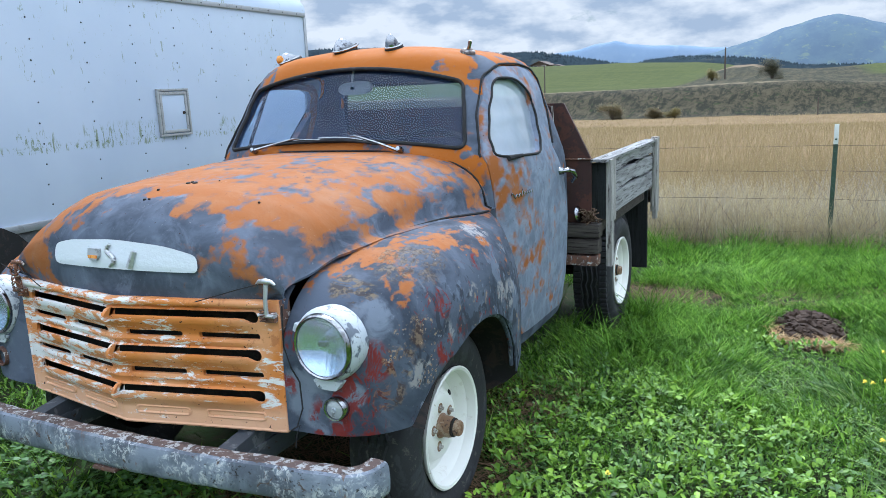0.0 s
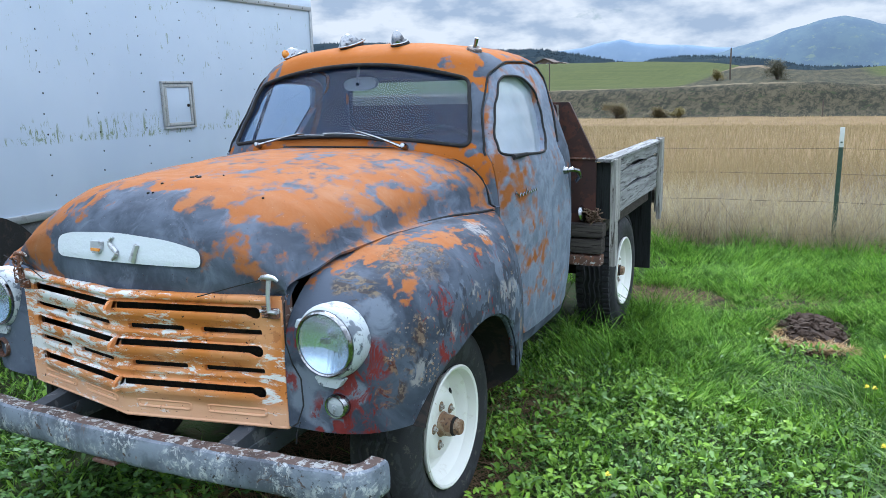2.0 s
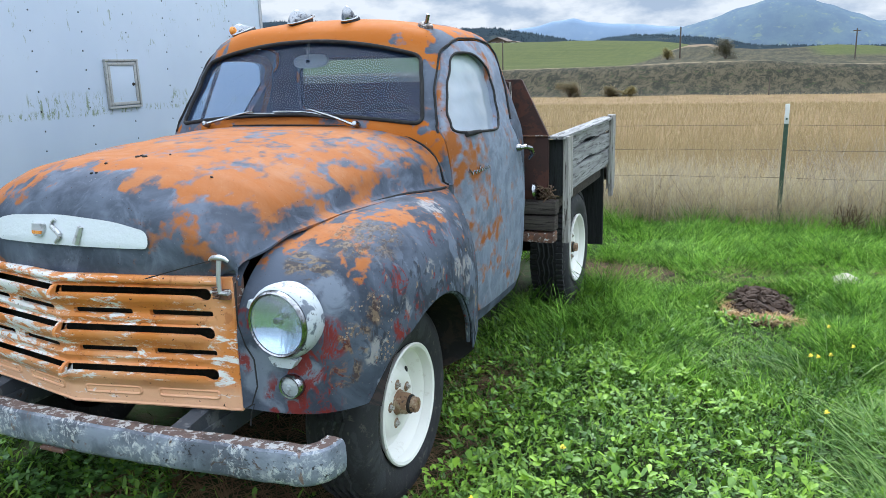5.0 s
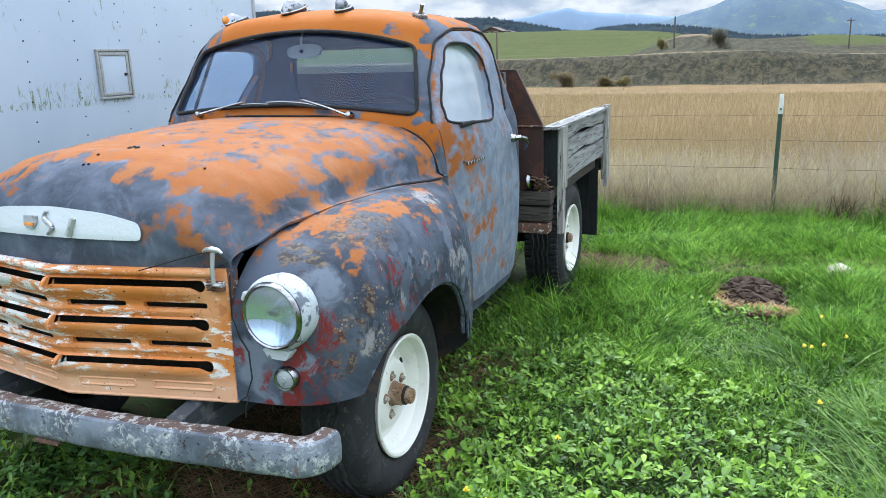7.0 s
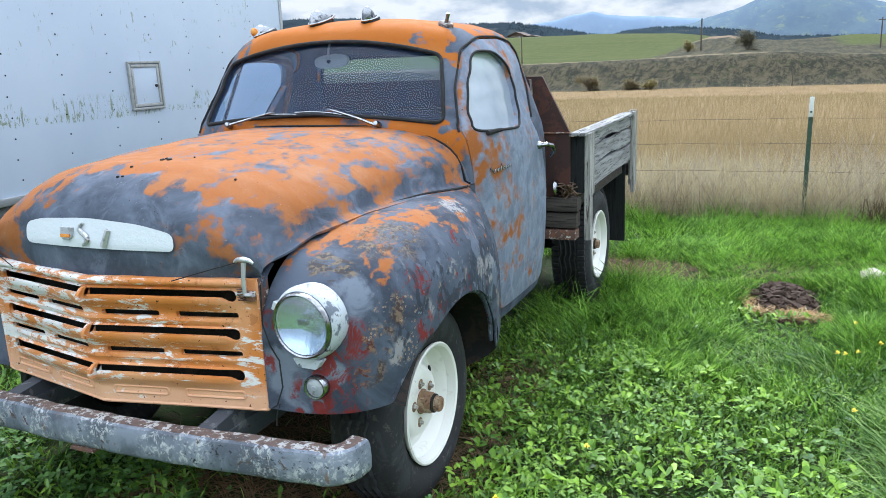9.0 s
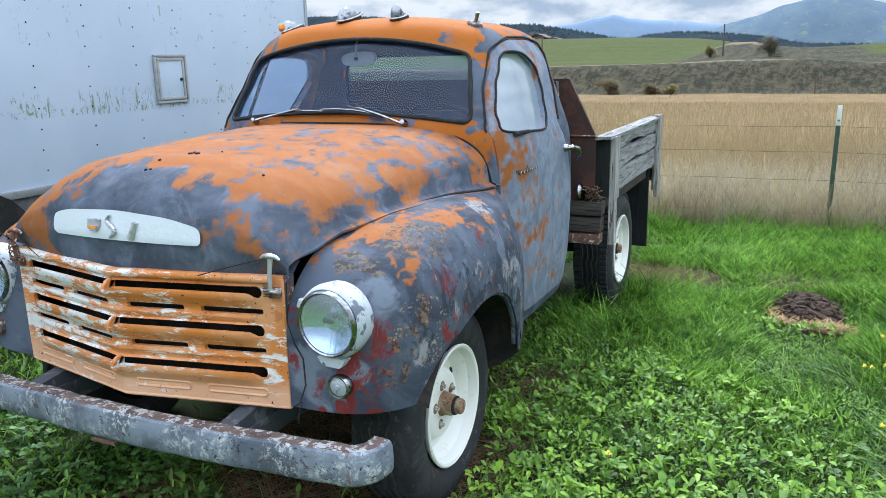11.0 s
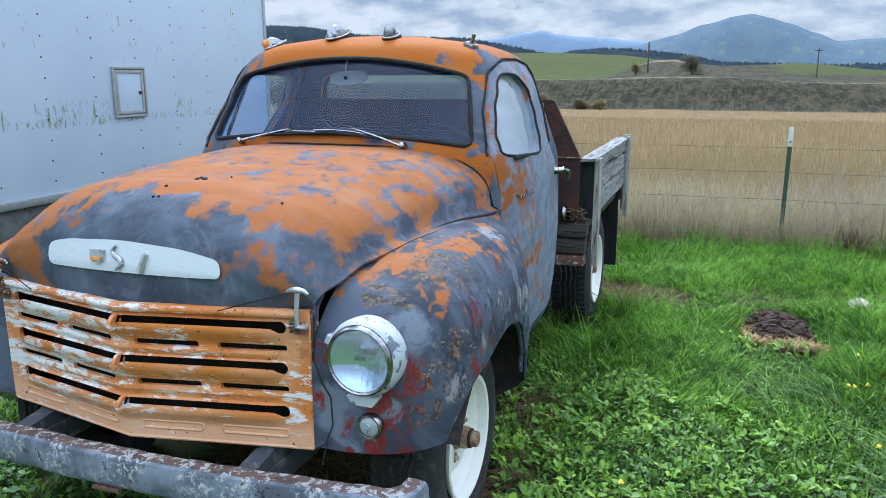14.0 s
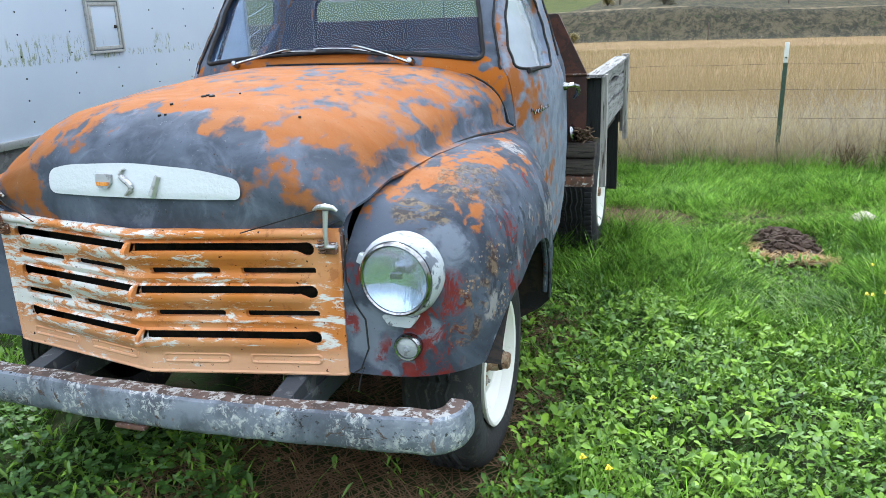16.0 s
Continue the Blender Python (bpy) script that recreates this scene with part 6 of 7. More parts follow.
# ---------------------------------------------------------------- wire fence
POST_GREEN = speckled("green_post_paint", (0.028, 0.06, 0.04), (0.04, 0.075, 0.05), (0.08, 0.05, 0.03), 0.55, 30, 0.6)
POST_WHITE = speckled("white_post_tip", (0.62, 0.63, 0.62), (0.5, 0.5, 0.48), (0.3, 0.28, 0.25), 0.58, 30, 0.6)
WIRE = speckled("rusty_wire", (0.09, 0.07, 0.055), (0.14, 0.11, 0.09), (0.06, 0.04, 0.03), 0.5, 30, 0.7, 0.5)


STUD = bpy.data.meshes.new("post_stud")
bm = box(-0.008, 0.008, -0.004, 0.004, -0.007, 0.007, 0.002)
bm.to_mesh(STUD)
bm.free()
STUD.materials.append(POST_GREEN)


def t_post(at, lean=0.0):
    p = thing("fence_post", "green steel T-post with white tip", "fence post", at, "wire fence posts")
    m = Matrix.Rotation(lean, 4, "Y")
    for name, z0, z1, mat in (("post_shaft", -0.3, 0.93, POST_GREEN), ("post_tip", 0.93, 1.095, POST_WHITE)):
        bm = box(-0.018, 0.018, -0.004, 0.004, z0, z1, 0.0015)
        box(-0.003, 0.003, 0.0, 0.034, z0, z1, 0.001, bm)
        bmesh.ops.transform(bm, matrix=m, verts=bm.verts)
        part(name, bm, mat, p)
    for k in range(17):
        st = new("post_stud", STUD)
        st.parent = p
        st.matrix_basis = m @ Matrix.Translation((0, -0.007, 0.107 + 0.054 * k))
    return p


for x in (2.095, -2.3, 6.4):
    t_post((x, 4.97, 0.0), 0.01)
for z in (0.18, 0.467, 0.706, 0.918):
    pts = [(x, 4.962, z - 0.012 * math.sin((x + 2.3) / 4.4 * math.pi) ** 2 + 0.003 * math.sin(x * 7)) for x in [-2.3 + 8.7 * k / 60 for k in range(61)]]
    wbm = tube(pts, 0.0016, 5)
    for k in range(70):
        x = -2.2 + k * 0.125
        zz = z - 0.012 * math.sin((x + 2.3) / 4.4 * math.pi) ** 2
        if z in (0.467, 0.706):
            tube([(x - 0.004, 4.962, zz - 0.012), (x + 0.004, 4.962, zz + 0.012)], 0.0012, 4, bm=wbm)
    solo("fence_wire", wbm, WIRE, "thin rusty barbed fence wire between posts", "fence wire", "fence wires")

FLOWERS = [(1.11, -0.21, 0.16), (1.19, -0.25, 0.16), (2.165, 1.45, 0.15), (2.25, 1.485, 0.15), (2.19, 0.83, 0.15), (1.29, 0.27, 0.13), (2.27, 1.9, 0.15), (2.355, 1.63, 0.15), (2.2, 1.5, 0.13)]


# ---------------------------------------------------------------- plants
def leafy(name, low, high, third, through=0.35, rough=0.55, fleck=0.25, spec=0.3):
    m = Mat(name, rough, 0, spec)
    r = m.island()
    tone = m.mix(r, low, high)
    tone = m.mix(m.step(m.math("FRACT", m.math("MULTIPLY", r, 37.3)), 0.72, 0.95), tone, third)
    tone = m.mix(m.math("MULTIPLY", m.step(m.noise(1.3, 4), 0.35, 0.7), 0.45), tone, high)
    tone = m.mix(m.math("MULTIPLY", m.step(m.noise(6.5, 4, 0.65), 0.48, 0.62), 0.75), tone, low)
    tone = m.mix(m.math("MULTIPLY", m.step(m.noise(24, 3, 0.6), 0.5, 0.6), fleck), tone, tuple(0.6 * v for v in low))
    m.put("Base Color", tone)
    t = m.n.new("ShaderNodeBsdfTranslucent")
    m.feed(t.inputs[0], tone)
    mixer = m.n.new("ShaderNodeMixShader")
    mixer.inputs[0].default_value = through
    m.l.new(m.b.outputs[0], mixer.inputs[1])
    m.l.new(t.outputs[0], mixer.inputs[2])
    m.l.new(mixer.outputs[0], m.n["Material Output"].inputs[0])
    return m.m


GRASS = leafy("grass_blades", (0.042, 0.115, 0.016), (0.27, 0.51, 0.062), (0.34, 0.53, 0.11), 0.3, 0.6, 0.75, 0.12)
LEAVES = leafy("broad_leaves", (0.025, 0.08, 0.01), (0.235, 0.41, 0.042), (0.17, 0.29, 0.11), 0.16, 0.48, 0.35, 0.28)
CLOVER = leafy("clover_leaves", (0.02, 0.06, 0.012), (0.12, 0.25, 0.042), (0.15, 0.28, 0.115), 0.15, 0.5, 0.3, 0.3)
DRY = leafy("dry_stalks", (0.38, 0.315, 0.18), (0.54, 0.465, 0.29), (0.64, 0.59, 0.44), 0.45, 0.8, 0.25, 0.1)
WISPS = leafy("pale_grass", (0.06, 0.13, 0.03), (0.2, 0.34, 0.08), (0.31, 0.41, 0.15), 0.25, 0.55, 0.5, 0.2)
STRAW = leafy("fallen_straw", (0.11, 0.065, 0.035), (0.22, 0.145, 0.08), (0.06, 0.035, 0.02), 0.1, 0.9)


def heights(x, y):
    return np.array([ground_z(a, b) for a, b in zip(x, y)])


def blades(x, y, z, h, w, lean, bend, rng, way=None):
    """Tapered bent blades: places, heights, widths and lean."""
    n = len(x)
    a, d = rng.uniform(0, math.tau, n), rng.uniform(0, math.tau, n)
    d = d if way is None else way
    sx, sy = np.cos(a) * w / 2, np.sin(a) * w / 2
    dx, dy = np.cos(d) * lean * h, np.sin(d) * lean * h
    v = np.zeros((n, 7, 3))
    for k, (t, ww) in enumerate(((0, 1.0), (0.45, 0.85), (0.8, 0.5))):
        off = t * (1 + bend * t)
        v[:, 2 * k] = np.stack([x + dx * off - sx * ww, y + dy * off - sy * ww, z + h * t * (1 - 0.25 * bend * t)], -1)
        v[:, 2 * k + 1] = np.stack([x + dx * off + sx * ww, y + dy * off + sy * ww, z + h * t * (1 - 0.25 * bend * t)], -1)
    v[:, 6] = np.stack([x + dx * (1 + bend), y + dy * (1 + bend), z + h * (1 - 0.3 * bend)], -1)
    b = np.arange(n)[:, None] * 7
    quads = np.concatenate([b + np.array([[0, 1, 3, 2]]), b + np.array([[2, 3, 5, 4]])])
    return v.reshape(-1, 3), quads, b + np.array([[4, 5, 6]])


def leaves(x, y, z, size, ratio, tilt, rng, turn=None):
    """Rounded folded leaves, each a small fan of its own."""
    n = len(x)
    a = rng.uniform(0, math.tau, n) if turn is None else turn
    up = rng.uniform(tilt[0], tilt[1], n)
    f = np.stack([np.cos(a) * np.cos(up), np.sin(a) * np.cos(up), np.sin(up)], -1)
    s = np.stack([-np.sin(a), np.cos(a), rng.uniform(-0.25, 0.25, n)], -1)
    c = np.stack([x, y, z], -1)
    v = np.zeros((n, 8, 3))
    lobe = rng.uniform(0.7, 1.25, (n, 4))
    shape = ((0.0, 0.0, 0), (0.3, 0.36, 0.08), (0.24, -0.38, 0.08), (0.66, 0.47, 0.07), (0.72, -0.45, 0.07), (1.0, 0.0, -0.06), (0.28, 0.0, 0.0), (0.68, 0.0, 0.0))
    for k, (t, w, hgt) in enumerate(shape):
        v[:, k] = c + f * (t * size)[:, None] + s * (w * size * ratio * (lobe[:, k - 1] if 0 < k < 5 else 1.0))[:, None] + np.array([0, 0, 1]) * (hgt * size)[:, None]
    b = np.arange(n)[:, None] * 8
    quads = np.concatenate([b + np.array([[6, 1, 3, 7]]), b + np.array([[2, 6, 7, 4]])])
    tris = np.concatenate([b + np.array([[0, 1, 6]]), b + np.array([[0, 6, 2]]), b + np.array([[7, 3, 5]]), b + np.array([[4, 7, 5]])])
    return v.reshape(-1, 3), quads, tris


def joined(*sets):
    V, Q, T, at = [], [], [], 0
    for v, q, t in sets:
        V.append(v), Q.append(q + at), T.append(t + at)
        at += len(v)
    return np.concatenate(V), np.concatenate(Q), np.concatenate(T)


def patchy(x, y, scale, seed):
    return np.array([noise.noise((a * scale, b * scale, seed)) for a, b in zip(x, y)])


def scatter(n, x0, x1, y0, y1, rng, keep=None):
    x, y = rng.uniform(x0, x1, n), rng.uniform(y0, y1, n)
    ok = np.ones(n, bool)
    ok &= ~((np.abs(x) < 0.84 - 0.3 * (y > 0.42)) & (y > -0.62) & (y < 3.3) & ((x > 0.06 + 0.1 * np.sin(9 * y)) | (y > -0.12)) & (rng.random(n) > 0.04))           # under the truck
    for wx, wy in ((0.72, 0.0), (-0.72, 0.0), (0.74, 2.5), (-0.74, 2.5)):
        ok &= ~((np.abs(x - wx) < 0.145) & (np.abs(y - wy) < 0.26))                              # tyres
    ok &= ~((((x - 1.945) / 0.215) ** 2 + ((y - 2.62) / 0.42) ** 2 < 1 + 0.2 * np.sin(9 * np.arctan2(y - 2.6, x - 1.95))))   # molehill
    bare = ((x - 1.05) / 0.4) ** 2 + ((y - 3.1) / 0.36) ** 2 < 1
    ok &= ~(bare & (rng.random(n) > 0.07))
    bare = ((x - 0.3) / 0.45) ** 2 + ((y + 0.66) / 0.13) ** 2 < 1
    ok &= ~(bare & (rng.random(n) > 0.12))
    ok &= x > -2.2
    bare = ((x - 2.0) / 0.17) ** 2 + ((y - 2.29) / 0.06) ** 2 < 1
    ok &= ~(bare & (rng.random(n) > 0.15))
    if keep is not None:
        ok &= keep(x, y)
    return x[ok], y[ok]


def trodden(x, y):
    """Grass is short round the molehill and along a worn strip behind it."""
    worn = 1 - 0.6 * np.exp(-((y - 3.3 - 0.15 * np.sin(3 * x)) / 0.28) ** 4) * (x > 1.3)
    return worn * (1 - 0.72 * np.exp(-((x - 1.95) / 0.3) ** 4 - ((y - 2.2) / 0.5) ** 4))


def thin_out(x, y):
    """Plants thin out where the mown near side of the yard begins."""
    return np.clip((y + 2.0) / 0.7, 0, 1) * np.clip((4.2 - x) / 0.6, 0, 1)


def clumps(x, y, scale, seed, low=0.35, high=1.7):
    """Uneven growth: hollows and tall clumps."""
    return np.clip(0.85 + 1.25 * patchy(x, y, scale, seed), low, high)


def combed(x, y, seed, rng, loose=1.1):
    """Blades lie over the same way within a patch."""
    return math.tau * 1.3 * patchy(x, y, 0.9, seed) + rng.normal(0, loose, len(x))


rng = np.random.default_rng(11)
# short grass all over, longer beyond the leafy part and by the wheels
x, y = scatter(104000, -2.2, 4.2, -1.9, 5.1, rng, lambda x, y: rng.random(len(x)) < thin_out(x, y) * np.clip(0.5 + 0.2 * np.clip(y - 0.6, 0, 1) + 0.2 * np.clip(x - 1.8, 0, 1) + 0.6 * patchy(x, y, 1.2, 17), 0.12, 0.7))
far = np.clip((y - 1.2) / 1.5, 0, 1)
h = rng.uniform(0.05, 0.11, len(x)) * (1 + 0.8 * far) * clumps(x, y, 2.4, 31)
h *= 1 + 0.9 * np.exp(-(((x - 1.05) / 0.3) ** 2)) * ((y > 1.5) & (y < 2.6))
h *= trodden(x, y)
s1 = blades(x, y, heights(x, y), h, rng.uniform(0.004, 0.008, len(x)), rng.uniform(0.25, 1.0, len(x)), rng.uniform(0.2, 0.9, len(x)), rng, combed(x, y, 51, rng))
# coarser grass out past the yard's near part
gx_, gy_ = rng.uniform(-2.2, 9.0, 60000), rng.uniform(-7.0, 4.9, 60000)
near_part = (gx_ < 3.7) & (gy_ > -1.5)
gx_, gy_ = gx_[~near_part], gy_[~near_part]
s0 = blades(gx_, gy_, heights(gx_, gy_), rng.uniform(0.05, 0.12, len(gx_)), rng.uniform(0.012, 0.02, len(gx_)), rng.uniform(0.3, 1.2, len(gx_)), rng.uniform(0.3, 0.9, len(gx_)), rng)
# dense tufts
cx_, cy_ = scatter(3000, 0.85, 4.0, 0.5, 5.0, rng, lambda x, y: rng.random(len(x)) < np.clip(0.15 + 0.7 * (y - 0.7) + 0.5 * patchy(x, y, 1.5, 23), 0.05, 1))
per = 24
tx_, ty_ = np.repeat(cx_, per), np.repeat(cy_, per)
out_way = rng.uniform(0, math.tau, len(tx_))
spread_ = np.abs(rng.normal(0, 0.035, len(tx_)))
tx_, ty_ = tx_ + np.cos(out_way) * spread_, ty_ + np.sin(out_way) * spread_
th = np.repeat(rng.uniform(0.08, 0.2, len(cx_)) * clumps(cx_, cy_, 1.8, 25, 0.4, 1.6) * (1 - 0.35 * np.clip((cy_ - 2.4) / 1.2, 0, 1)), per) * rng.uniform(0.65, 1.1, len(tx_))
th *= trodden(tx_, ty_)
sway = np.repeat(combed(cx_, cy_, 51, rng, 0.7), per)
s2 = blades(tx_, ty_, heights(tx_, ty_), th, rng.uniform(0.004, 0.0075, len(tx_)), rng.uniform(0.25, 0.85, len(tx_)), rng.uniform(0.4, 1.0, len(tx_)), rng, np.where(rng.random(len(tx_)) < 0.6, out_way, sway + rng.normal(0, 0.4, len(tx_))))
tagged(part("grass", quick("grass", *joined(s0, s1, s2)), GRASS, None), "thick green yard grass", "grass", kind="stuff")
# broad-leaved weeds: small leaves below, longer upright ones above
x, y = scatter(74000, 0.5, 3.7, -1.6, 3.0, rng, lambda x, y: (rng.random(len(x)) < np.clip(1.75 - 0.75 * np.maximum(y, 0) - 0.6 * np.maximum(x - 1.8, 0) + 0.6 * patchy(x, y, 1.7, 14), 0.03, 1) * np.clip((3.7 - x) / 0.8, 0, 1) * np.clip((y + 1.6) / 0.3, 0, 1)))
size = (0.010 + 0.024 * rng.random(len(x)) ** 1.8) * (1 + 0.4 * patchy(x, y, 1.4, 4))
s1 = leaves(x, y, heights(x, y) + rng.uniform(0.005, 0.075, len(x)) * clumps(x, y, 3.0, 15), size, rng.uniform(0.3, 0.65, len(x)), (-0.35, 1.25), rng)
x, y = scatter(34000, 0.5, 3.6, -1.6, 2.6, rng, lambda x, y: rng.random(len(x)) < np.clip(0.55 + 1.1 * patchy(x, y, 1.3, 44) - 0.35 * np.maximum(x - 1.9, 0) - 0.25 * np.maximum(y - 0.5, 0), 0.05, 1))
s2 = leaves(x, y, heights(x, y) + rng.uniform(0.02, 0.07, len(x)) * clumps(x, y, 3.0, 15), rng.uniform(0.024, 0.056, len(x)), rng.uniform(0.16, 0.36, len(x)), (0.35, 1.35), rng)
x, y = scatter(8000, -2.2, 0.6, -1.6, 2.0, rng)
s4 = leaves(x, y, heights(x, y) + rng.uniform(0.01, 0.05, len(x)), rng.uniform(0.03, 0.075, len(x)), rng.uniform(0.18, 0.34, len(x)), (0.4, 1.25), rng)
tagged(part("broad_leaved_weeds", quick("broad_leaved_weeds", *joined(s1, s2, s4)), LEAVES, None), "low broad-leaved weeds", "weeds", kind="stuff")
# leafy rosettes
x0_, y0_ = scatter(3000, 0.7, 3.4, -1.6, 2.3, rng, lambda x, y: patchy(x, y, 1.1, 41) - 0.35 * np.maximum(x - 2.0, 0) - 0.5 * np.maximum(y - 0.9, 0) > -0.2)
k_ = 7
x, y = np.repeat(x0_, k_), np.repeat(y0_, k_)
rosettes = leaves(x + rng.normal(0, 0.012, len(x)), y + rng.normal(0, 0.012, len(x)), heights(x, y) + np.repeat(rng.uniform(0.03, 0.085, len(x0_)), k_) + rng.uniform(0, 0.02, len(x)), np.repeat(rng.uniform(0.022, 0.05, len(x0_)), k_) * rng.uniform(0.6, 1.1, len(x)), rng.uniform(0.35, 0.65, len(x)), (-0.1, 1.0), rng)
tagged(part("leafy_weeds", quick("leafy_weeds", *rosettes), leafy("bright_weed_leaves", (0.07, 0.17, 0.016), (0.28, 0.47, 0.045), (0.2, 0.33, 0.11), 0.2, 0.45, 0.25, 0.3), None), "bright green leafy weeds in the yard", "weeds", kind="stuff")
# clover in front of the bumper and through the yard: three round leaflets on a stalk's end
x0_, y0_ = scatter(13000, -2.0, 3.0, -1.9, 1.6, rng, lambda x, y: ((y < -0.08) | (x > 0.9)) & (rng.random(len(x)) < thin_out(x, y) * np.clip(1.0 - 0.85 * np.clip((x - 0.4) / 0.5, 0, 1) - 0.2 * np.maximum(y, 0) + 0.5 * patchy(x, y, 1.6, 61), 0.02, 1)))
k_ = 3
x, y = np.repeat(x0_, k_), np.repeat(y0_, k_)
turn = np.repeat(rng.uniform(0, math.tau, len(x0_)), k_) + np.tile(np.arange(k_) * math.tau / 3, len(x0_))
size = np.repeat(rng.uniform(0.014, 0.032, len(x0_)), k_)
clover = leaves(x, y, heights(x, y) + np.repeat(rng.uniform(0.015, 0.09, len(x0_)), k_), size, np.full(len(x), 1.0), (-0.15, 0.45), rng, turn)
tagged(part("clover", quick("clover", *clover), CLOVER, None), "low dark green clover", "clover", kind="stuff")
# pale taller grass, to the right
x, y = scatter(22000, 1.5, 4.0, -1.2, 2.2, rng, lambda x, y: (patchy(x, y, 0.8, 8) + 0.6 * (x - 2.0) > -0.02) & (rng.random(len(x)) < np.clip((4.0 - x) / 0.9, 0, 1) * np.clip((y + 1.2) / 0.5, 0, 1) * np.clip((1.9 - y) / 0.9, 0, 1)))
wisp = blades(x, y, heights(x, y), rng.uniform(0.07, 0.21, len(x)) * clumps(x, y, 2.2, 9), rng.uniform(0.004, 0.008, len(x)), rng.uniform(0.3, 1.1, len(x)), rng.uniform(0.6, 1.2, len(x)), rng, combed(x, y, 77, rng, 0.9))
tagged(part("tall_grass", quick("tall_grass", *wisp), WISPS, None), "pale arching tall grass", "tall grass", kind="stuff")
# dry hay beyond the fence
sets, ripe = [], []
for n, y0, y1, wide, tall in ((42000, 4.85, 6.5, 0.0032, 0.55), (42000, 6.3, 12, 0.0042, 0.5), (32000, 12, 30, 0.008, 0.42), (42000, 30, 92, 0.017, 0.24)):
    y = y0 + (y1 - y0) * rng.random(n) ** 1.15
    x = rng.uniform(-1, 1, n) * (2.5 + y * 0.75) + 0.2 - y * 0.06
    h = tall * rng.uniform(0.55, 1.15, n) * (1 + 0.25 * patchy(x, y, 0.35, 6))
    (sets if y0 < 6 else ripe).append(blades(x, y, heights(x, y), h, rng.uniform(0.6, 1.3, n) * wide, rng.uniform(0.05, 0.4, n), rng.uniform(0.1, 0.8, n), rng))
tagged(part("hay_field", quick("hay_field", *joined(*sets)), DRY, None), "tall dry tan hay grass beyond the fence", "dry grass", kind="stuff")
RIPE = leafy("ripe_hay_heads", (0.235, 0.185, 0.095), (0.355, 0.28, 0.152), (0.44, 0.365, 0.22), 0.38, 0.85, 0.25, 0.1)
tagged(part("ripe_hay", quick("ripe_hay", *joined(*ripe)), RIPE, None), "ripe brown hay heads across the field", "dry grass", kind="stuff")
# greyish weeds and green shoots along the fence
x, y = rng.uniform(-2.4, 6.0, 9500), 4.85 + 1.0 * rng.random(9500) ** 1.3
weed = blades(x, y, heights(x, y), rng.uniform(0.25, 0.75, len(x)) * (1 + 0.5 * patchy(x, y, 0.8, 21)), rng.uniform(0.003, 0.005, len(x)), rng.uniform(0.1, 0.7, len(x)), rng.uniform(0.1, 0.9, len(x)), rng)
tagged(part("fence_weeds", quick("fence_weeds", *weed), leafy("grey_weeds", (0.22, 0.185, 0.14), (0.44, 0.395, 0.32), (0.12, 0.075, 0.06), 0.3, 0.8), None), "thin grey-brown dead weeds along the fence", "weeds", kind="stuff")
x, y = rng.uniform(-2.4, 6.0, 10000), 4.6 + 0.6 * rng.random(10000) ** 1.4
shoot = blades(x, y, heights(x, y), rng.uniform(0.08, 0.26, len(x)) * clumps(x, y, 1.6, 91), rng.uniform(0.004, 0.007, len(x)), rng.uniform(0.2, 0.9, len(x)), rng.uniform(0.2, 0.9, len(x)), rng)
tagged(part("fence_grass", quick("fence_grass", *shoot), GRASS, None), "green grass along the fence", "grass", kind="stuff")
# straw under the truck and on the bare spots
x = np.r_[rng.uniform(-0.3, 0.98, 5000), rng.normal(1.02, 0.2, 900), rng.normal(2.0, 0.08, 250), rng.uniform(1.6, 3.4, 500)]
y = np.r_[rng.uniform(-0.74, 1.4, 5000), rng.normal(3.15, 0.16, 900), rng.normal(2.32, 0.03, 250), rng.uniform(2.9, 3.7, 500)]
sx = rng.uniform(0, math.tau, len(x))
n = len(x)
ln, zz = rng.uniform(0.03, 0.11, n), heights(x, y) + rng.uniform(0.008, 0.04, n)
v = np.zeros((n, 4, 3))
ux, uy = np.cos(sx), np.sin(sx)
for k, (t, w) in enumerate(((-1, -1), (-1, 1), (1, 1), (1, -1))):
    v[:, k] = np.stack([x + ux * ln * t - uy * 0.0016 * w, y + uy * ln * t + ux * 0.0016 * w, zz + 0.012 * t * np.sin(sx * 3)], -1)
tagged(part("straw", quick("straw", v.reshape(-1, 3), np.arange(n * 4).reshape(-1, 4)), STRAW, None), "fallen brown straw under the truck", "straw", kind="stuff")

x, y = np.r_[rng.normal(2.04, 0.065, 700), rng.normal(1.775, 0.018, 160), rng.normal(1.85, 0.05, 160)], np.r_[rng.normal(2.31, 0.028, 700), rng.normal(2.54, 0.1, 160), rng.normal(2.35, 0.02, 160)]
wisp = blades(x, y, heights(x, y) + rng.uniform(0.012, 0.035, len(x)), rng.uniform(0.015, 0.04, len(x)), rng.uniform(0.004, 0.007, len(x)), rng.uniform(1.0, 2.4, len(x)), rng.uniform(0.1, 0.4, len(x)), rng)
tagged(part("pale_straw", quick("pale_straw", *wisp), leafy("tan_straw", (0.42, 0.26, 0.11), (0.55, 0.4, 0.22), (0.66, 0.58, 0.42), 0.25, 0.8), None), "pale tan straw beside the molehill", "straw", kind="stuff")

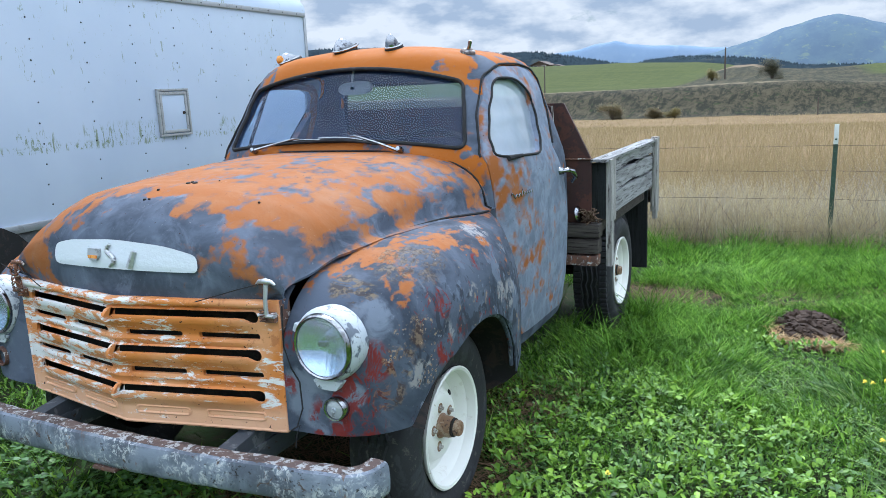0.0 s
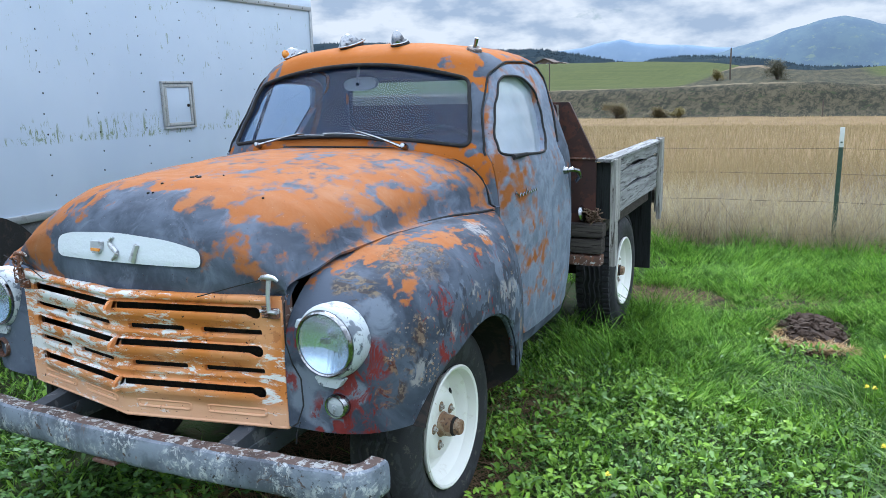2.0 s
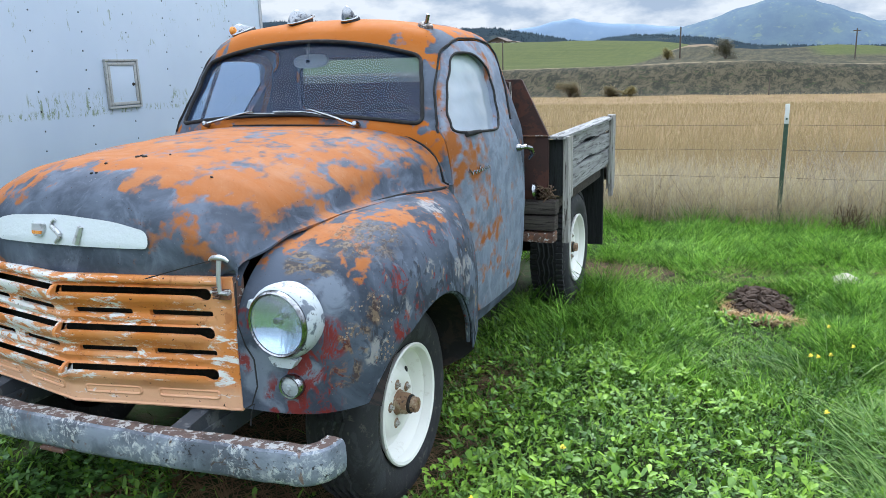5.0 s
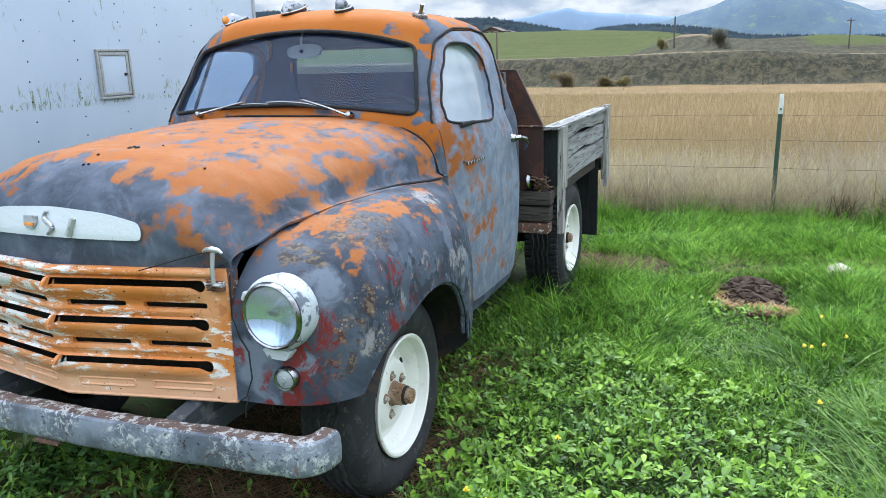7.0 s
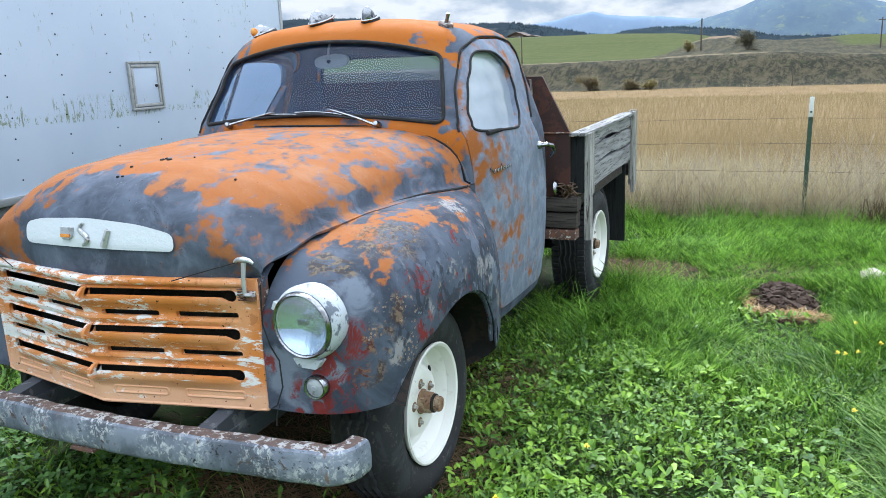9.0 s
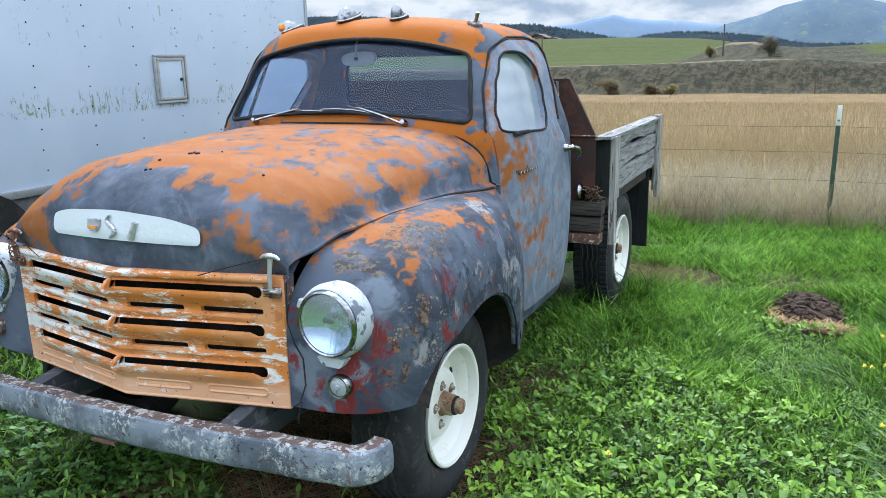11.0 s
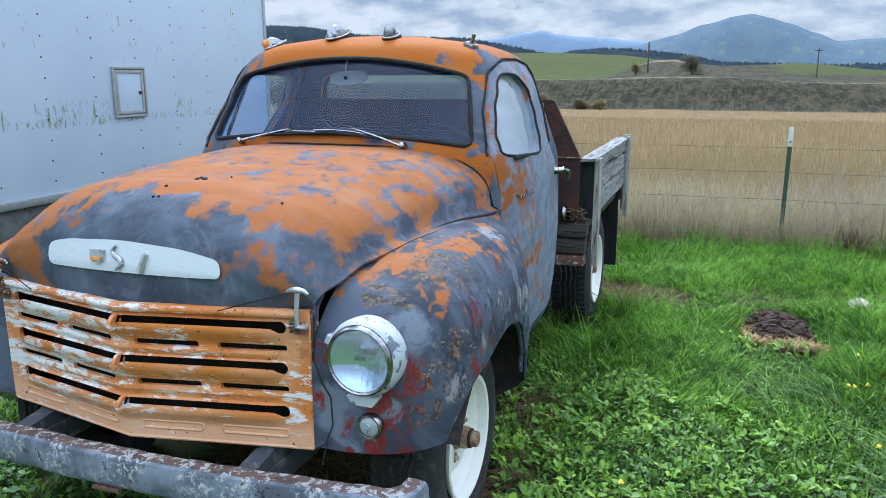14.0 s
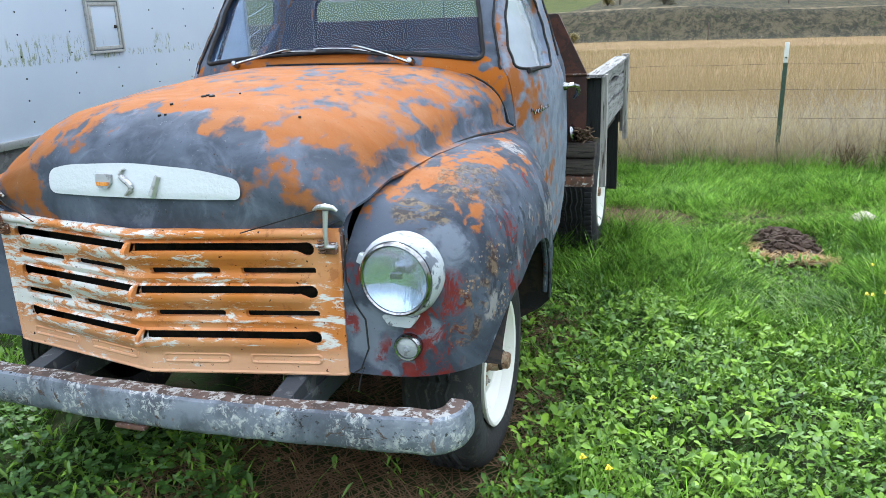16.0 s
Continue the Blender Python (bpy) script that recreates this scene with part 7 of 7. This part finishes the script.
# molehill of dark earth
EARTH = speckled("dark_earth", (0.034, 0.021, 0.015), (0.075, 0.046, 0.03), (0.018, 0.012, 0.009), 0.5, 22, 0.95)
mound = []
for k in range(13):
    r = k / 12
    mound.append([(1.945 + 0.215 * r * math.cos(a), 2.64 + 0.39 * r * math.sin(a), 0.075 * (1 - r * r) - 0.004 + 0.03 * (1 - r) * noise.noise((math.cos(a) * r * 6, math.sin(a) * r * 6, 2))) for a in [j / 36 * math.tau for j in range(36)]])
hill = solo("molehill", grid(mound, True), EARTH, "crumbly molehill of dark earth in the grass", "molehill")
CLODS = []
for k in range(5):
    bm = bmesh.new()
    for vv in bmesh.ops.create_icosphere(bm, subdivisions=1, radius=1)["verts"]:
        vv.co += Vector(rng.normal(0, 0.17, 3))
    me = bpy.data.meshes.new("clod")
    bm.to_mesh(me)
    bm.free()
    me.materials.append(EARTH)
    CLODS.append(me)
for k in range(280):
    r, a = math.sqrt(rng.random()) * 1.0, rng.uniform(0, math.tau)
    s = rng.uniform(0.006, 0.021)
    px, py = 1.945 + 0.205 * r * math.cos(a), 2.64 + 0.375 * r * math.sin(a)
    clod = new("clod", CLODS[k % 5])
    clod.parent = hill
    clod.matrix_basis = Matrix.Translation((px, py, 0.075 * (1 - r * r) + s * 0.25)) @ Matrix.Rotation(rng.normal(0, 0.6), 4, "Z") @ Euler(rng.normal(0, 0.35, 3)).to_matrix().to_4x4() @ Matrix.Diagonal((s * rng.uniform(1.0, 2.2), s * 1.1, s * rng.uniform(0.6, 1.0), 1))

# pale stone
STONE = speckled("pale_stone", (0.4, 0.37, 0.3), (0.3, 0.27, 0.21), (0.48, 0.45, 0.38), 0.5, 30, 0.9)
bm = bmesh.new()
bmesh.ops.create_icosphere(bm, subdivisions=3, radius=1, matrix=Matrix.Translation((2.475, 3.14, 0.06)) @ Matrix.Diagonal((0.085, 0.1, 0.05, 1)))
for vv in bm.verts:
    vv.co += (vv.co - Vector((2.475, 3.14, 0.06))) * 0.35 * noise.noise(vv.co * 16)
solo("stone", bm, STONE, "pale rough stone lying in the grass", "stone")

# dead weeds by the fence
def dead_weed(x, y, w, h, n, seed):
    r = np.random.default_rng(seed)
    stems = bmesh.new()
    for k in range(n):
        a, lean = r.uniform(0, math.tau), r.uniform(0.1, 1.0)
        ex, ey, ez = math.cos(a) * w * lean, math.sin(a) * w * 0.5 * lean, h * r.uniform(0.55, 1.0) * (1.1 - 0.35 * lean)
        bx = r.uniform(-0.3, 0.3) * w
        tube([(bx, 0, -0.02), (bx + ex * 0.35, ey * 0.35, ez * 0.55), (bx + ex * 0.75, ey * 0.7, ez * 0.9), (bx + ex, ey, ez)], [0.0034, 0.0028, 0.0022, 0.0012], 4, bm=stems)
        tube([(bx + ex * 0.35, ey * 0.35, ez * 0.55), (bx + ex * 0.5 + r.uniform(-0.06, 0.06), ey * 0.5, ez * 0.9)], 0.0016, 4, bm=stems)
    solo("dead_weed", stems, TWIG, "tangled brown dead weed at the fence", "weed", "dead weeds", at=(x, y, ground_z(x, y)))


dead_weed(2.62, 4.84, 0.3, 0.3, 40, 71)
dead_weed(3.05, 4.88, 0.3, 0.34, 34, 72)

# yellow flowers
PETAL = speckled("yellow_petals", (0.75, 0.58, 0.02), (0.8, 0.66, 0.05), (0.6, 0.45, 0.02), 0.5, 40, 0.6)


def flower(x, y, h):
    f = thing("wild_flower", "small yellow wild flower on a thin stem", "flower", (x, y, 0), "yellow wild flowers")
    part("stem", tube([(0, 0, 0), (0.01, 0.004, h * 0.6), (0.012, 0.0, h)], 0.0022, 5), GRASS, f)
    bm = bmesh.new()
    for k in range(9):
        a, r = k * 2.4, 0.002 + 0.0008 * k
        c_ = Vector((0.012 + r * math.cos(a), r * math.sin(a), h + 0.006 * math.cos(k)))
        for j in range(4):
            b = a + j * math.pi / 2
            t, s_ = Vector((math.cos(b), math.sin(b), 0.3)) * 0.005, Vector((-math.sin(b), math.cos(b), 0)) * 0.003
            bm.faces.new([bm.verts.new(q) for q in (c_, c_ + t * 0.6 + s_, c_ + t, c_ + t * 0.6 - s_)])
    part("blossom", bm, PETAL, f, "yellow petals", soft=False)


for p in FLOWERS:
    flower(*p)


# ---------------------------------------------------------------- distance: bushes, poles, houses
BUSH_DARK = leafy("dark_bush", (0.085, 0.085, 0.05), (0.13, 0.12, 0.07), (0.16, 0.13, 0.08), 0.3)
BUSH_RUST = leafy("autumn_bush", (0.12, 0.11, 0.05), (0.18, 0.14, 0.065), (0.22, 0.12, 0.06), 0.35)
BUSH_GOLD = leafy("yellow_bush", (0.16, 0.135, 0.045), (0.24, 0.19, 0.055), (0.13, 0.13, 0.045), 0.25)
BARK = old_wood("grey_bark", (0.14, 0.12, 0.1), (0.09, 0.075, 0.06), (0.04, 0.03, 0.025), 2)


def bush(x, y, w, h, material, label, seed):
    z = ground_z(x, y)
    b = thing("bush", label, "bush", (x, y, z))
    r = np.random.default_rng(seed)
    stems = bmesh.new()
    for k in range(7):
        a = r.uniform(0, math.tau)
        tube([(0, 0, -0.2), (math.cos(a) * w * 0.15, math.sin(a) * w * 0.15, h * 0.4), (math.cos(a) * w * 0.32, math.sin(a) * w * 0.32, h * 0.75)], [0.06, 0.04, 0.015], 5, bm=stems)
    part("stems", stems, BARK, b)
    n = 5000
    lobes = r.normal(0, 1, (9, 3)) * np.array([w * 0.2, w * 0.2, h * 0.16]) + np.array([0, 0, h * 0.5])
    c_ = lobes[r.integers(0, 9, n)] + r.normal(0, 1, (n, 3)) * np.array([w * 0.12, w * 0.12, h * 0.13])
    c_[:, 2] = np.clip(c_[:, 2], 0.05, None)
    part("crown", quick("crown", *leaves(c_[:, 0], c_[:, 1], c_[:, 2], r.uniform(0.06, 0.12, n) * w / 2.4, np.full(n, 0.8), (-0.8, 1.2), r)), material, b)


bush(-3.0, 113, 3.3, 2.5, BUSH_DARK, "dark round bush on the bank top", 1)
bush(-19.4, 90.6, 3.0, 2.2, BUSH_RUST, "rust-coloured bush at the foot of the bank", 2)
bush(-14.6, 91, 2.8, 1.0, BUSH_RUST, "low brownish bush at the foot of the bank", 3)
bush(-12.3, 91, 2.0, 1.1, BUSH_GOLD, "low yellowish bush at the foot of the bank", 4)
bush(-11.0, 116, 2.0, 1.7, BUSH_GOLD, "yellow autumn bush on the bank top", 5)


def pole(x, y, h, r, label, arm=False):
    z = ground_z(x, y)
    p = thing("utility_pole", label, "pole", (x, y, z))
    part("shaft", tube([(0, 0, -0.3), (0, 0, h * 0.5), (0, 0, h)], [r, r * 0.9, r * 0.75], 8), BARK, p)
    if arm:
        part("cross_arm", box(-0.5, 0.5, -0.06, 0.06, h - 0.4, h - 0.28, 0.01), BARK, p)


pole(-9.4, 117, 4.4, 0.13, "dark wooden pole on the bank")
pole(-32.3, 105, 4.25, 0.1, "thin dark pole on the bank top")
pole(2.6, 90.5, 1.9, 0.08, "short pale post at the field's edge")
pole(13.8, 124, 4.2, 0.1, "wooden utility pole beyond the bank", True)

WALL_BROWN = speckled("brown_siding", (0.12, 0.085, 0.065), (0.10, 0.07, 0.055), (0.15, 0.11, 0.09), 0.5, 2, 0.8)
WALL_WHITE = speckled("white_siding", (0.7, 0.7, 0.7), (0.62, 0.63, 0.64), (0.5, 0.5, 0.5), 0.6, 2, 0.7)
ROOFING = speckled("brown_roofing", (0.075, 0.05, 0.042), (0.095, 0.062, 0.05), (0.06, 0.04, 0.035), 0.5, 3, 0.8)
PANE = Mat("dark_pane", 0.1, 0, 0.6).put("Base Color", (0.03, 0.035, 0.045)).m


def house(x, y, w, d, h, rise, wall, label, lift=0.0):
    z = ground_z(x, y) + lift
    ho = thing("house", label, "house", (x, y, z))
    part("wall", prism([(-w / 2, -1.5), (w / 2, -1.5), (w / 2, h), (0, h + rise), (-w / 2, h)], lambda a, b, c_: Vector((a, c_, b)), 0, d), wall, ho)
    for s in (1, -1):
        part("roof", prism([(0, h + rise + 0.15), (s * (w / 2 + 0.5), h - 0.12), (s * (w / 2 + 0.5), h - 0.3), (0, h + rise - 0.03)], lambda a, b, c_: Vector((a, c_, b)), -0.5, d + 0.5), ROOFING, ho)
    for k in range(2):
        wx = -w / 4 + k * w / 2
        win = part("window", box(wx - 0.6, wx + 0.6, -0.05, 0.03, h * 0.35, h * 0.8, 0.02), WALL_WHITE, ho)
        part("pane", box(wx - 0.5, wx + 0.5, -0.07, -0.052, h * 0.39, h * 0.76, 0.0), PANE, win)


house(-72.4, 226, 5.2, 7, 1.3, 0.95, WALL_BROWN, "brown farmhouse with a low gable roof", -0.4)
house(-67.2, 225, 2.6, 4, 0.6, 0.2, WALL_WHITE, "low white shed beside the farmhouse", -0.2)
